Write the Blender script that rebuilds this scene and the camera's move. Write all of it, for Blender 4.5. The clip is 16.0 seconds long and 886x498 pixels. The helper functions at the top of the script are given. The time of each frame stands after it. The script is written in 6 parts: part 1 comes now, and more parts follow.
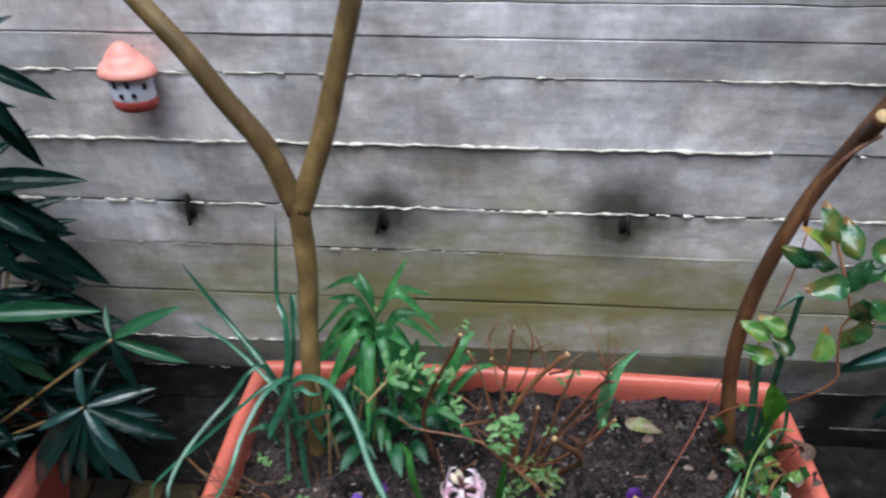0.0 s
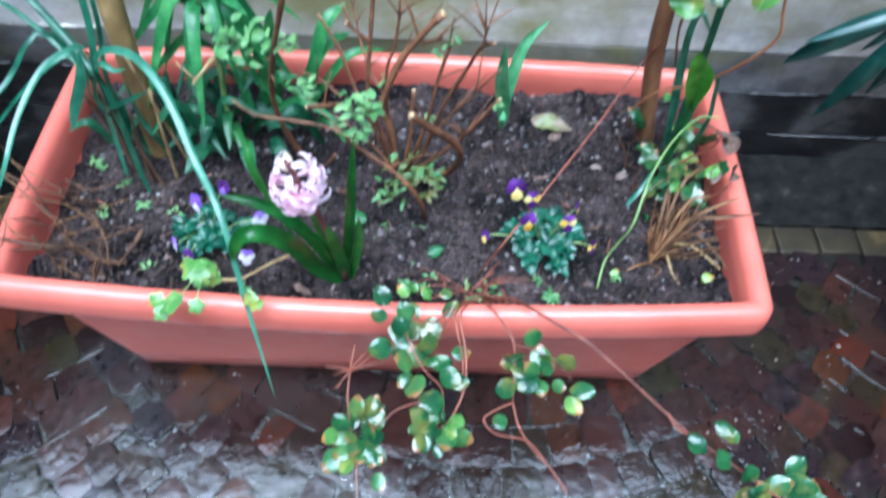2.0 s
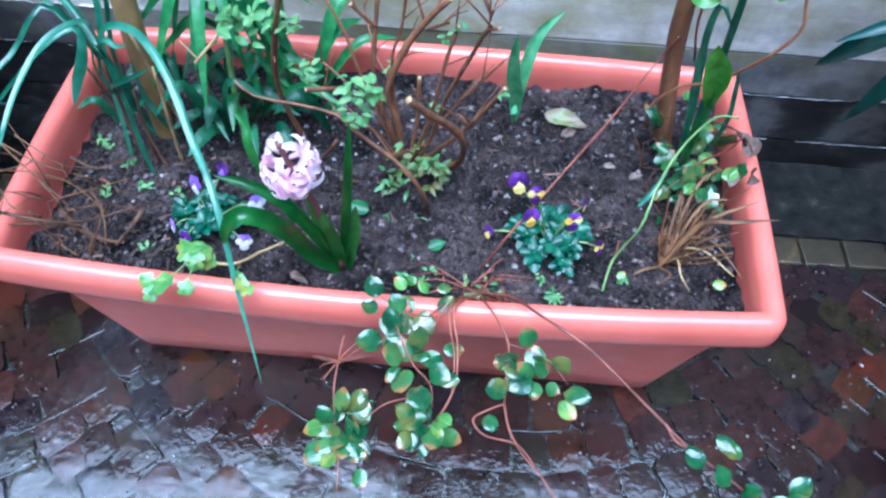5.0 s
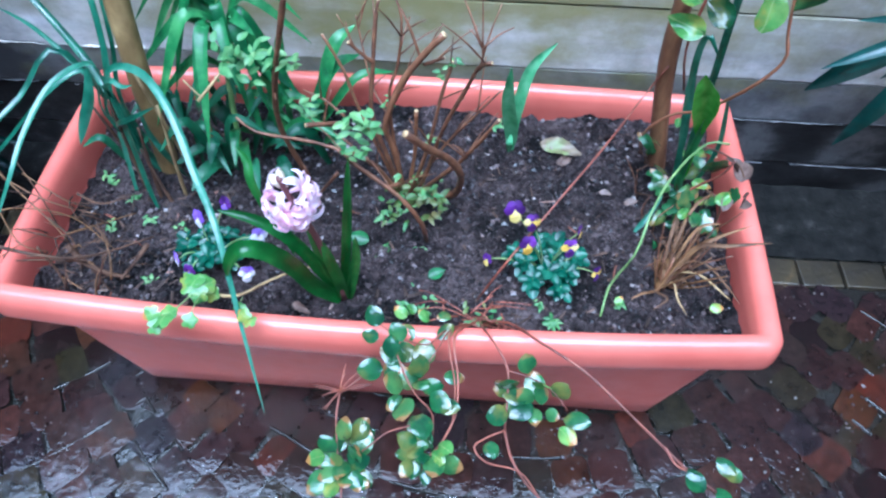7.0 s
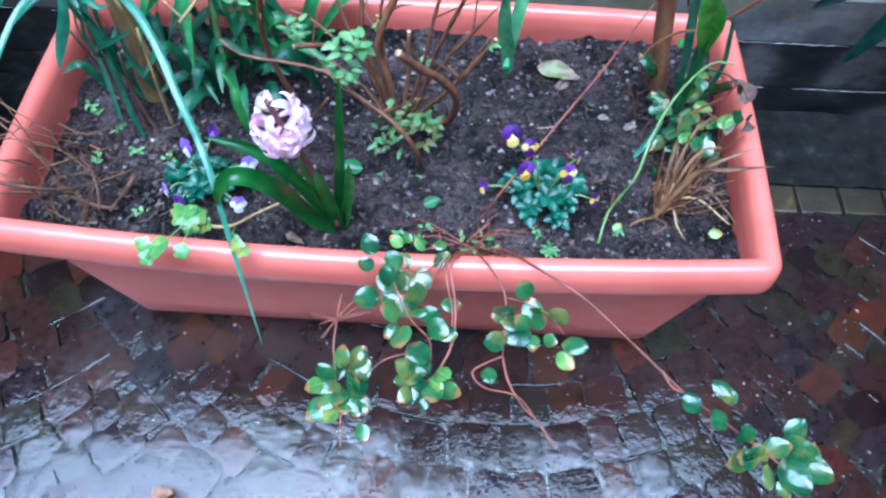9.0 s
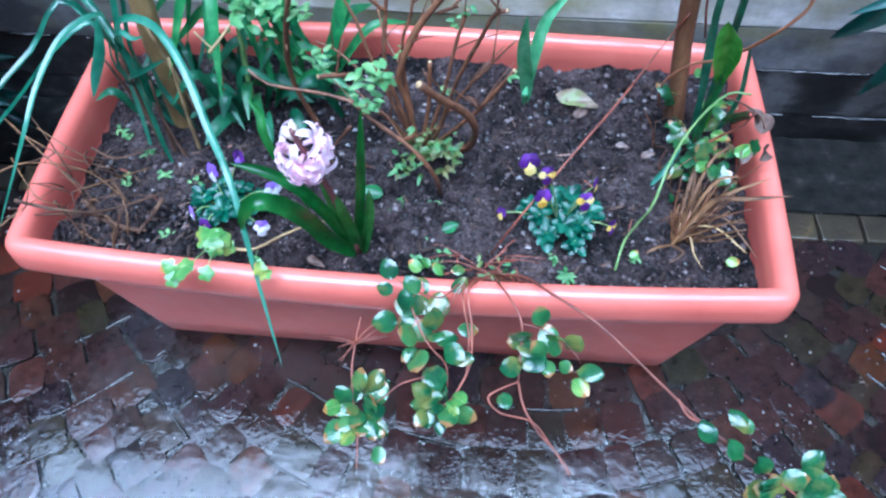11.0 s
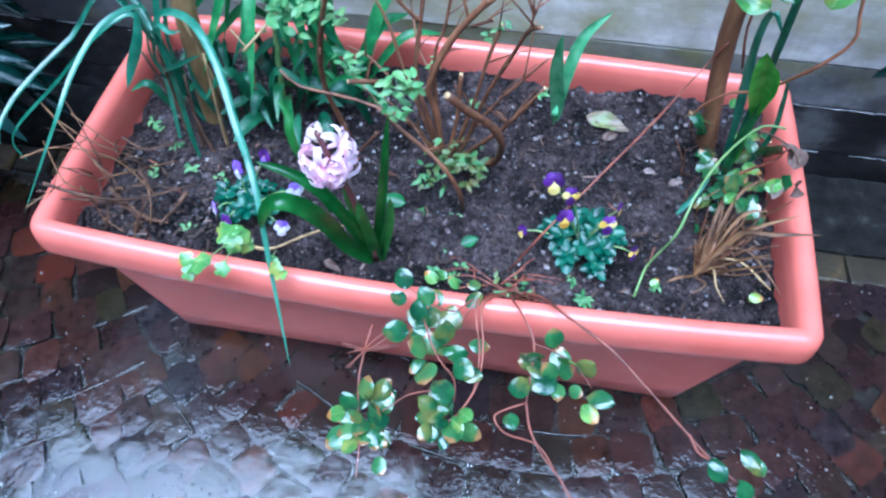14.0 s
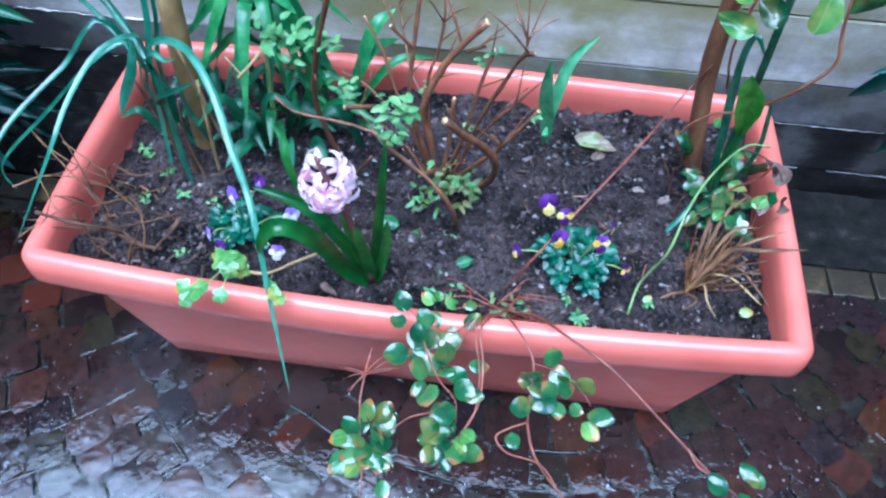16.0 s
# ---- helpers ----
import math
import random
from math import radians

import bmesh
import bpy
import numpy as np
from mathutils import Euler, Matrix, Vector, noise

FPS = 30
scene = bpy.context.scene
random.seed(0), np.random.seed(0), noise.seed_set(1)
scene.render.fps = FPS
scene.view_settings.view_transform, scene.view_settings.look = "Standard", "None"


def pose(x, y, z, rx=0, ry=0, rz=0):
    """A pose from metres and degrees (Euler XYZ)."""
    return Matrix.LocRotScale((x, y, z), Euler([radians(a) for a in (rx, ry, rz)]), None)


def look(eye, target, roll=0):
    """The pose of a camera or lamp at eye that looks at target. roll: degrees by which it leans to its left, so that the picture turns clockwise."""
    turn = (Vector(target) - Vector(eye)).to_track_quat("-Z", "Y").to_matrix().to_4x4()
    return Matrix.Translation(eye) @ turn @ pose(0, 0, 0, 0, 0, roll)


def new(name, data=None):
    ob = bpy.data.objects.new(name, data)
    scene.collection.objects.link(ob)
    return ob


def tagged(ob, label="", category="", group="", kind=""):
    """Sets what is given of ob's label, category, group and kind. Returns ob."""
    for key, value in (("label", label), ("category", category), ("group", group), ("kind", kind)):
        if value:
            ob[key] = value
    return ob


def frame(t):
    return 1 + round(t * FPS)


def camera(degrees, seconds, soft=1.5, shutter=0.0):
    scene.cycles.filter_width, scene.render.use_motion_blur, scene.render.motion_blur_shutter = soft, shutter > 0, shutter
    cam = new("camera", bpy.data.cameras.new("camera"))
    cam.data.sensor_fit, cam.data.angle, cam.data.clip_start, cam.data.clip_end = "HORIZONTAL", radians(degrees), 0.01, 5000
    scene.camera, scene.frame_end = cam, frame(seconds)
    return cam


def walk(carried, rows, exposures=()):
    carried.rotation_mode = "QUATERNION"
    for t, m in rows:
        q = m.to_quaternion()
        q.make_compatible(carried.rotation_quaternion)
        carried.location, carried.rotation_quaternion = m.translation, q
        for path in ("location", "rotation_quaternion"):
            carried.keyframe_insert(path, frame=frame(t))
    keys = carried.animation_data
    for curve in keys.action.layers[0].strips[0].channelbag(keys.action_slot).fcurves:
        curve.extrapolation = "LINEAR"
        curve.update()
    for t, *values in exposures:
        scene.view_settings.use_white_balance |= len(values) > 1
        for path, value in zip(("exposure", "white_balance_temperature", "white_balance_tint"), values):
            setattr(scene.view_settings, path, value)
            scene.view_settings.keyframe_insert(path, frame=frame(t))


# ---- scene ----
cam = camera(67.8, 16.0, 2.4, 0.5)
PATH = [
    (0, (0.425, -0.479, 1.37), (0.312, 1.119, 0.172), -0.5),
    (0.2, (0.451, -0.481, 1.333), (0.355, 1.137, 0.162), -0.5),
    (0.5, (0.443, -0.495, 1.263), (0.528, 0.978, -0.088), 0.2),
    (0.7, (0.462, -0.47, 1.253), (0.661, 0.894, -0.196), -1.1),
    (0.9, (0.444, -0.456, 1.257), (0.743, 0.866, -0.213), 0.5),
    (1, (0.433, -0.434, 1.249), (0.754, 0.839, -0.26), 2.0),
    (1.5, (0.526, -0.416, 1.201), (0.777, 0.767, -0.392), 3.9),
    (2, (0.57, -0.391, 1.145), (0.587, 0.653, -0.561), 3.0),
    (2.5, (0.591, -0.393, 1.107), (0.578, 0.466, -0.699), 1.7),
    (3, (0.59, -0.393, 1.089), (0.586, 0.454, -0.723), 1.2),
    (3.5, (0.601, -0.384, 1.09), (0.563, 0.494, -0.707), -0.1),
    (4, (0.595, -0.373, 1.091), (0.567, 0.589, -0.662), 1.6),
    (4.5, (0.599, -0.383, 1.104), (0.532, 0.62, -0.624), 0.6),
    (5, (0.609, -0.384, 1.117), (0.539, 0.659, -0.588), 1.5),
    (7.5, (0.615, -0.389, 1.133), (0.528, 0.757, -0.504), -0.2),
    (8, (0.611, -0.384, 1.135), (0.524, 0.8, -0.475), -0.2),
    (8.5, (0.614, -0.389, 1.127), (0.537, 0.693, -0.553), -0.0),
    (9, (0.613, -0.391, 1.112), (0.556, 0.556, -0.649), 0.2),
    (9.2, (0.612, -0.39, 1.118), (0.542, 0.565, -0.638), -0.5),
    (11.5, (0.619, -0.393, 1.127), (0.493, 0.62, -0.592), -1.8),
    (12, (0.623, -0.397, 1.126), (0.494, 0.636, -0.581), -1.3),
    (12.5, (0.624, -0.395, 1.122), (0.482, 0.614, -0.599), -2.1),
    (13, (0.63, -0.389, 1.119), (0.445, 0.631, -0.592), -2.5),
    (13.5, (0.626, -0.387, 1.121), (0.433, 0.627, -0.592), -1.3),
    (14, (0.621, -0.388, 1.12), (0.429, 0.634, -0.588), -1.1),
    (14.5, (0.619, -0.396, 1.121), (0.435, 0.641, -0.58), -0.4),
    (15, (0.619, -0.393, 1.123), (0.442, 0.672, -0.56), 0.2),
    (15.5, (0.613, -0.393, 1.124), (0.471, 0.685, -0.554), 1.5),
    (16, (0.599, -0.391, 1.13), (0.462, 0.685, -0.551), 0.7),
]
walk(cam, [(t, look(eye, target, roll)) for t, eye, target, roll in PATH],
     [(0.0, 1.17, 5800, 4), (0.5, 1.42, 5900, 2), (1.0, 1.83, 5600, 0), (2.2, 2.1, 4750, 1), (3.0, 2.12, 4500, 3), (8.0, 2.08, 4450, 4), (16.0, 2.05, 4350, 4)])

# ---- world and light ----
world = bpy.data.worlds.new("world")
scene.world = world
world.use_nodes = True
wn = world.node_tree.nodes
sky = wn.new("ShaderNodeTexSky")
sky.sky_type = "NISHITA"
sky.sun_disc = False
sky.sun_elevation, sky.sun_rotation = radians(79), radians(203)
sky.air_density, sky.dust_density, sky.ozone_density = 1.0, 3.0, 1.0
world.node_tree.links.new(sky.outputs[0], wn["Background"].inputs[0])
wn["Background"].inputs[1].default_value = 0.125
sun = new("sun", bpy.data.lights.new("sun", "SUN"))
sun.data.energy, sun.data.angle, sun.data.color = 2.05, radians(68), (0.985, 0.985, 1.0)
sun.matrix_world = look((-0.075, -0.18, 0.981), (0, 0, 0))

# ---- materials ----
def shader(name, rough=0.6, metal=0.0, spec=0.5):
    m = bpy.data.materials.new(name)
    m.use_nodes = True
    b = m.node_tree.nodes["Principled BSDF"]
    b.inputs["Roughness"].default_value = rough
    b.inputs["Metallic"].default_value = metal
    b.inputs["Specular IOR Level"].default_value = spec
    return m, m.node_tree, b


def node(nt, kind, **kw):
    n = nt.nodes.new(kind)
    for k, v in kw.items():
        n.inputs[k].default_value = v
    return n


def ramp(nt, src, stops):
    r = nt.nodes.new("ShaderNodeValToRGB")
    e = r.color_ramp.elements
    while len(e) < len(stops):
        e.new(0.5)
    for el, (p, c) in zip(e, stops):
        el.position, el.color = p, (*c, 1)
    nt.links.new(src, r.inputs[0])
    return r.outputs[0]


def coords(nt, scale=(1, 1, 1)):
    g = nt.nodes.new("ShaderNodeNewGeometry")
    mp = nt.nodes.new("ShaderNodeMapping")
    mp.inputs["Scale"].default_value = scale
    nt.links.new(g.outputs["Position"], mp.inputs[0])
    return mp.outputs[0]


def noise_tex(nt, vec, scale, detail=4, rough=0.55):
    n = node(nt, "ShaderNodeTexNoise", Scale=scale, Detail=detail, Roughness=rough)
    nt.links.new(vec, n.inputs["Vector"])
    return n.outputs[0]


def mix(nt, fac, a, b, mode="MIX"):
    m = nt.nodes.new("ShaderNodeMix")
    m.data_type, m.blend_type = "RGBA", mode
    for sock, v in ((m.inputs[0], fac), (m.inputs[6], a), (m.inputs[7], b)):
        if isinstance(v, (int, float)):
            sock.default_value = v
        elif isinstance(v, tuple):
            sock.default_value = (*v, 1)
        else:
            nt.links.new(v, sock)
    return m.outputs[2]


def bump(nt, b, height, dist=0.002, strength=0.6):
    n = node(nt, "ShaderNodeBump", Distance=dist, Strength=strength)
    nt.links.new(height, n.inputs["Height"])
    nt.links.new(n.outputs[0], b.inputs["Normal"])


def math_node(nt, op, a, b):
    n = nt.nodes.new("ShaderNodeMath")
    n.operation = op
    for sock, v in ((n.inputs[0], a), (n.inputs[1], b)):
        if isinstance(v, (int, float)):
            sock.default_value = v
        else:
            nt.links.new(v, sock)
    return n.outputs[0]


def mottled(name, stops, scale=20, rough=0.6, bump_scale=80, bump_dist=0.001, stretch=(1, 1, 1), spec=0.5, strength=0.6, trans=0.0):
    """A surface whose colour wanders between the stops, with fine relief."""
    m, nt, b = shader(name, rough, 0, spec)
    v = coords(nt, stretch)
    info = nt.nodes.new("ShaderNodeObjectInfo")
    big = noise_tex(nt, v, scale)
    f = math_node(nt, "ADD", big, math_node(nt, "MULTIPLY", math_node(nt, "SUBTRACT", info.outputs["Random"], 0.5), 0.25))
    nt.links.new(ramp(nt, f, stops), b.inputs["Base Color"])
    bump(nt, b, noise_tex(nt, v, bump_scale), bump_dist, strength)
    if trans:
        b.inputs["Subsurface Weight"].default_value = trans
        b.inputs["Subsurface Radius"].default_value = (0.003, 0.004, 0.001)
        b.inputs["Subsurface Scale"].default_value = 0.5
    return m


def concrete_mat(name, tones, rough):
    m, nt, b = shader(name, rough)
    v = coords(nt, (1.0, 1.0, 1.25))
    lo, mid, hi = tones
    base = ramp(nt, noise_tex(nt, v, 5.5, 9, 0.7), [(0.38, lo), (0.5, mid), (0.6, hi)])
    fine = ramp(nt, noise_tex(nt, coords(nt, (0.3, 1, 2.2)), 12.0, 10, 0.7), [(0.33, (0.62, 0.61, 0.6)), (0.48, (0.97, 0.97, 0.97)), (0.7, (1.16, 1.16, 1.16))])
    drip = ramp(nt, noise_tex(nt, coords(nt, (3.2, 1, 0.45)), 5.0, 6, 0.65), [(0.36, (0.74, 0.72, 0.7)), (0.5, (1.0, 1.0, 1.0))])
    col = mix(nt, 0.55, mix(nt, 0.5, base, fine, "MULTIPLY"), drip, "MULTIPLY")
    warm = ramp(nt, noise_tex(nt, coords(nt, (0.8, 1, 1.6)), 3.1, 7, 0.68), [(0.44, (1.0, 1.0, 1.0)), (0.62, (0.86, 0.78, 0.7))])
    col = mix(nt, 0.75, col, warm, "MULTIPLY")
    isl = nt.nodes.new("ShaderNodeObjectInfo")
    tone = ramp(nt, isl.outputs["Random"], [(0.0, (0.78, 0.76, 0.74)), (0.5, (0.95, 0.95, 0.95)), (1.0, (1.15, 1.14, 1.16))])
    col = mix(nt, 1.0, col, tone, "MULTIPLY")
    # algae: a damp band behind the planter
    g = nt.nodes.new("ShaderNodeNewGeometry")
    sep = nt.nodes.new("ShaderNodeSeparateXYZ")
    nt.links.new(g.outputs["Position"], sep.inputs[0])
    dz = math_node(nt, "ABSOLUTE", math_node(nt, "SUBTRACT", sep.outputs[2], 0.44), 0)
    dx = math_node(nt, "ABSOLUTE", math_node(nt, "SUBTRACT", sep.outputs[0], 0.5), 0)
    d = math_node(nt, "ADD", math_node(nt, "MULTIPLY", dz, 3.4), math_node(nt, "MULTIPLY", dx, 0.7))
    d = math_node(nt, "SUBTRACT", math_node(nt, "ADD", math_node(nt, "SUBTRACT", 1.0, d), math_node(nt, "MULTIPLY", noise_tex(nt, coords(nt, (1, 1, 2)), 9, 6), 1.5)), 0.6)
    cl = nt.nodes.new("ShaderNodeClamp")
    nt.links.new(d, cl.inputs[0])
    col = mix(nt, math_node(nt, "MULTIPLY", cl.outputs[0], 0.85), col, (0.23, 0.21, 0.045))
    # noisy brownish darkening towards the wall's east end and top
    east = math_node(nt, "ADD", math_node(nt, "ADD", math_node(nt, "MULTIPLY", math_node(nt, "SUBTRACT", sep.outputs[0], 0.85), 2.8), math_node(nt, "MULTIPLY", math_node(nt, "SUBTRACT", sep.outputs[2], 0.8), 1.3)), math_node(nt, "MULTIPLY", math_node(nt, "SUBTRACT", noise_tex(nt, coords(nt, (1, 1, 2.5)), 2.6, 8, 0.65), 0.5), 2.2))
    ce = nt.nodes.new("ShaderNodeClamp")
    nt.links.new(east, ce.inputs[0])
    col = mix(nt, math_node(nt, "MULTIPLY", ce.outputs[0], 0.85), col, mix(nt, 1.0, col, (0.4, 0.38, 0.36), "MULTIPLY"))
    # damp stains that spread from the three tie holes
    for hx, size in HOLES:
        vm = nt.nodes.new("ShaderNodeVectorMath")
        vm.operation = "DISTANCE"
        nt.links.new(g.outputs["Position"], vm.inputs[0])
        vm.inputs[1].default_value = (hx, WALL_Y, 0.655)
        r = math_node(nt, "SUBTRACT", 1.0, math_node(nt, "DIVIDE", math_node(nt, "ADD", vm.outputs["Value"], math_node(nt, "MULTIPLY", math_node(nt, "SUBTRACT", noise_tex(nt, v, 16, 4), 0.5), 0.06)), size))
        c2 = nt.nodes.new("ShaderNodeClamp")
        nt.links.new(r, c2.inputs[0])
        col = mix(nt, math_node(nt, "MINIMUM", math_node(nt, "MULTIPLY", c2.outputs[0], 1.35), 0.88), col, (0.03, 0.032, 0.015))
    nt.links.new(col, b.inputs["Base Color"])
    h = math_node(nt, "ADD", noise_tex(nt, coords(nt, (0.35, 1, 2.0)), 18, 6), math_node(nt, "MULTIPLY", noise_tex(nt, coords(nt), 60, 3), 0.5))
    bump(nt, b, h, 0.004, 0.45)
    return m


def plastic_mat(name, lo, hi, spec):
    m, nt, b = shader(name, 0.33, 0, spec)
    v = coords(nt)
    base = ramp(nt, noise_tex(nt, v, 6, 5), [(0.3, (0.50, 0.112, 0.078)), (0.7, (0.62, 0.165, 0.118))])
    dirt = ramp(nt, noise_tex(nt, v, 40, 6, 0.7), [(0.3, (0.82, 0.78, 0.75)), (0.42, (1, 1, 1))])
    nt.links.new(mix(nt, 0.2, base, dirt, "MULTIPLY"), b.inputs["Base Color"])
    rr = ramp(nt, noise_tex(nt, v, 25, 4), [(0.3, (lo, lo, lo)), (0.7, (hi, hi, hi))])
    nt.links.new(rr, b.inputs["Roughness"])
    return m


def soil_mat():
    m, nt, b = shader("damp_soil", 0.7, 0, 0.25)
    v = coords(nt)
    base = ramp(nt, noise_tex(nt, v, 14, 8, 0.7), [(0.4, (0.005, 0.004, 0.004)), (0.54, (0.055, 0.041, 0.041)), (0.75, (0.15, 0.118, 0.116))])
    vo = node(nt, "ShaderNodeTexVoronoi", Scale=140)
    nt.links.new(v, vo.inputs["Vector"])
    crumbs = ramp(nt, vo.outputs["Color"], [(0.0, (0.6, 0.58, 0.56)), (0.9, (1.1, 1.05, 1.0)), (1.0, (1.7, 1.6, 1.55))])
    nt.links.new(mix(nt, 1.0, base, crumbs, "MULTIPLY"), b.inputs["Base Color"])
    nt.links.new(ramp(nt, noise_tex(nt, v, 50, 3), [(0.4, (0.35, 0.35, 0.35)), (0.6, (0.85, 0.85, 0.85))]), b.inputs["Roughness"])
    bump(nt, b, math_node(nt, "ADD", noise_tex(nt, v, 60, 6, 0.7), math_node(nt, "MULTIPLY", vo.outputs["Distance"], 0.8)), 0.012, 1.0)
    return m


def sett_mat():
    m, nt, b = shader("wet_porphyry", 0.1, 0, 0.3)
    v = coords(nt)
    info = nt.nodes.new("ShaderNodeObjectInfo")
    geo = nt.nodes.new("ShaderNodeNewGeometry")
    pick = math_node(nt, "FRACT", math_node(nt, "ADD", info.outputs["Random"], geo.outputs["Random Per Island"]), 0)
    tones = [(0.0, (0.016, 0.010, 0.011)), (0.16, (0.045, 0.022, 0.021)), (0.28, (0.022, 0.018, 0.024)), (0.42, (0.062, 0.027, 0.023)), (0.54, (0.026, 0.017, 0.015)), (0.64, (0.050, 0.030, 0.028)),
             (0.74, (0.034, 0.029, 0.014)), (0.82, (0.030, 0.020, 0.026)), (0.9, (0.085, 0.034, 0.014)), (0.95, (0.040, 0.020, 0.018)), (1.0, (0.105, 0.028, 0.018))]
    tone = ramp(nt, pick, tones)
    mott = ramp(nt, noise_tex(nt, v, 45, 6, 0.65), [(0.3, (0.45, 0.45, 0.47)), (0.7, (1.45, 1.4, 1.35))])
    tone = mix(nt, 1.0, tone, (0.52, 0.49, 0.45), "MULTIPLY")
    silt = ramp(nt, noise_tex(nt, v, 9, 5, 0.6), [(0.5, (0, 0, 0)), (0.75, (0.55, 0.55, 0.55))])
    nt.links.new(mix(nt, silt, mix(nt, 1.0, tone, mott, "MULTIPLY"), (0.02, 0.018, 0.013)), b.inputs["Base Color"])
    nt.links.new(ramp(nt, noise_tex(nt, v, 7, 4), [(0.35, (0.04, 0.04, 0.04)), (0.65, (0.11, 0.11, 0.11))]), b.inputs["Roughness"])
    bump(nt, b, math_node(nt, "ADD", noise_tex(nt, v, 38, 3, 0.5), math_node(nt, "MULTIPLY", noise_tex(nt, v, 120, 2, 0.5), 0.42)), 0.0016, 0.85)
    return m


WALL_Y = 0.585
HOLES = ((-0.153, 0.05), (0.235, 0.105), (0.70, 0.125))
CONCRETE = concrete_mat("board_formed_concrete", ((0.43, 0.41, 0.405), (0.64, 0.612, 0.605), (0.89, 0.86, 0.85)), 0.75)
DAMP_AND_DARKENED_CONCRETE = concrete_mat("damp_and_darkened_concrete", ((0.010, 0.009, 0.009), (0.033, 0.031, 0.03), (0.125, 0.12, 0.118)), 0.55)
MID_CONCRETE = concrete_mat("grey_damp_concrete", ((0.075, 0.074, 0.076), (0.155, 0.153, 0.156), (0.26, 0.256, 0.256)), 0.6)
PLASTIC = plastic_mat("wet_terracotta_plastic", 0.15, 0.26, 0.5)
DRY_PLASTIC = plastic_mat("dull_terracotta_plastic", 0.36, 0.5, 0.3)
SOIL = soil_mat()
SETT = sett_mat()
GROUT = mottled("wet_joint_sand", [(0.3, (0.007, 0.0065, 0.005)), (0.7, (0.022, 0.02, 0.016))], 30, 0.12, 110, 0.003)
RIDGE = mottled("wet_joint_ridge", [(0.3, (0.014, 0.012, 0.01)), (0.7, (0.035, 0.03, 0.025))], 30, 0.07, 120, 0.002)
YELLOW_SETT = mottled("ochre_brick", [(0.3, (0.02, 0.016, 0.010)), (0.54, (0.04, 0.03, 0.014)), (0.75, (0.2, 0.135, 0.05))], 14, 0.35, 90, 0.003)
HOLE_DARK = mottled("hole_shade", [(0.3, (0.005, 0.0045, 0.004)), (0.7, (0.016, 0.013, 0.011))], 40, 0.8)
FIN = mottled("concrete_fin", [(0.3, (0.42, 0.39, 0.32)), (0.7, (0.86, 0.81, 0.7))], 60, 0.8, 150, 0.002)
DAMP_FIN = mottled("damp_concrete_fin", [(0.3, (0.05, 0.05, 0.05)), (0.7, (0.24, 0.235, 0.23))], 40, 0.6, 150, 0.002)
BARK_OLIVE = mottled("smooth_olive_bark", [(0.3, (0.1, 0.062, 0.023)), (0.55, (0.21, 0.136, 0.05)), (0.75, (0.36, 0.25, 0.1))], 30, 0.42, 110, 0.002, (1, 1, 0.55))
BARK_RED = mottled("reddish_bark", [(0.3, (0.055, 0.025, 0.012)), (0.52, (0.15, 0.068, 0.03)), (0.72, (0.29, 0.14, 0.06))], 38, 0.45, 120, 0.003, (1, 1, 0.3))


# ---- mesh helpers ----
def link(name, bm, material, parent=None, label="", smooth=True):
    me = bpy.data.meshes.new(name)
    up = parent
    while up is not None:
        bmesh.ops.translate(bm, verts=bm.verts, vec=-up.location)
        up = up.parent
    bmesh.ops.recalc_face_normals(bm, faces=bm.faces)
    bm.to_mesh(me)
    bm.free()
    if smooth:
        for p in me.polygons:
            p.use_smooth = True
    mats = material if isinstance(material, (list, tuple)) else [material]
    for m in mats:
        me.materials.append(m)
    ob = new(name, me)
    if parent is not None:
        ob.parent = parent
    if label:
        ob["label"] = label
    return ob


def part(name, bm, material, parent, label="", smooth=True):
    return link(name, bm, material, parent, label, smooth)


def thing(name, at, label, category, group="", kind=""):
    e = new(name)
    e.empty_display_size = 0.05
    e.location = at
    tagged(e, label, category, group, kind)
    return e


def spline(points, n):
    """n + 1 points along a smooth curve through the given ones."""
    p = [Vector(q) for q in points]
    if len(p) == 2:
        return [p[0].lerp(p[1], i / n) for i in range(n + 1)]
    p = [2 * p[0] - p[1]] + p + [2 * p[-1] - p[-2]]
    segs = len(p) - 3
    out = []
    for i in range(n + 1):
        u = i / n * segs
        k = min(int(u), segs - 1)
        t = u - k
        a, b, c, d = p[k:k + 4]
        out.append(0.5 * ((2 * b) + (c - a) * t + (2 * a - 5 * b + 4 * c - d) * t * t + (3 * b - a - 3 * c + d) * t ** 3))
    return out


def tube(bm, points, r0, r1, n=12, sides=7, wobble=0.0):
    """A tapered round stem along the points, closed at both ends."""
    pts = spline(points, n)
    rings = []
    up = Vector((0.13, 0.31, 0.94))
    for i, q in enumerate(pts):
        d = (pts[min(i + 1, n)] - pts[max(i - 1, 0)]).normalized()
        x = d.cross(up)
        if x.length < 0.05:
            x = d.cross(Vector((1, 0, 0)))
        x.normalize()
        y = d.cross(x).normalized()
        r = (r0 + (r1 - r0) * i / n) * (1 + wobble * random.uniform(-1, 1))
        rings.append([bm.verts.new(q + r * (math.cos(a) * x + math.sin(a) * y)) for a in (math.tau * k / sides for k in range(sides))])
    for a, b in zip(rings, rings[1:]):
        for k in range(sides):
            bm.faces.new((a[k], a[(k + 1) % sides], b[(k + 1) % sides], b[k]))
    bm.faces.new(rings[0][::-1])
    bm.faces.new(rings[-1])
    return bm


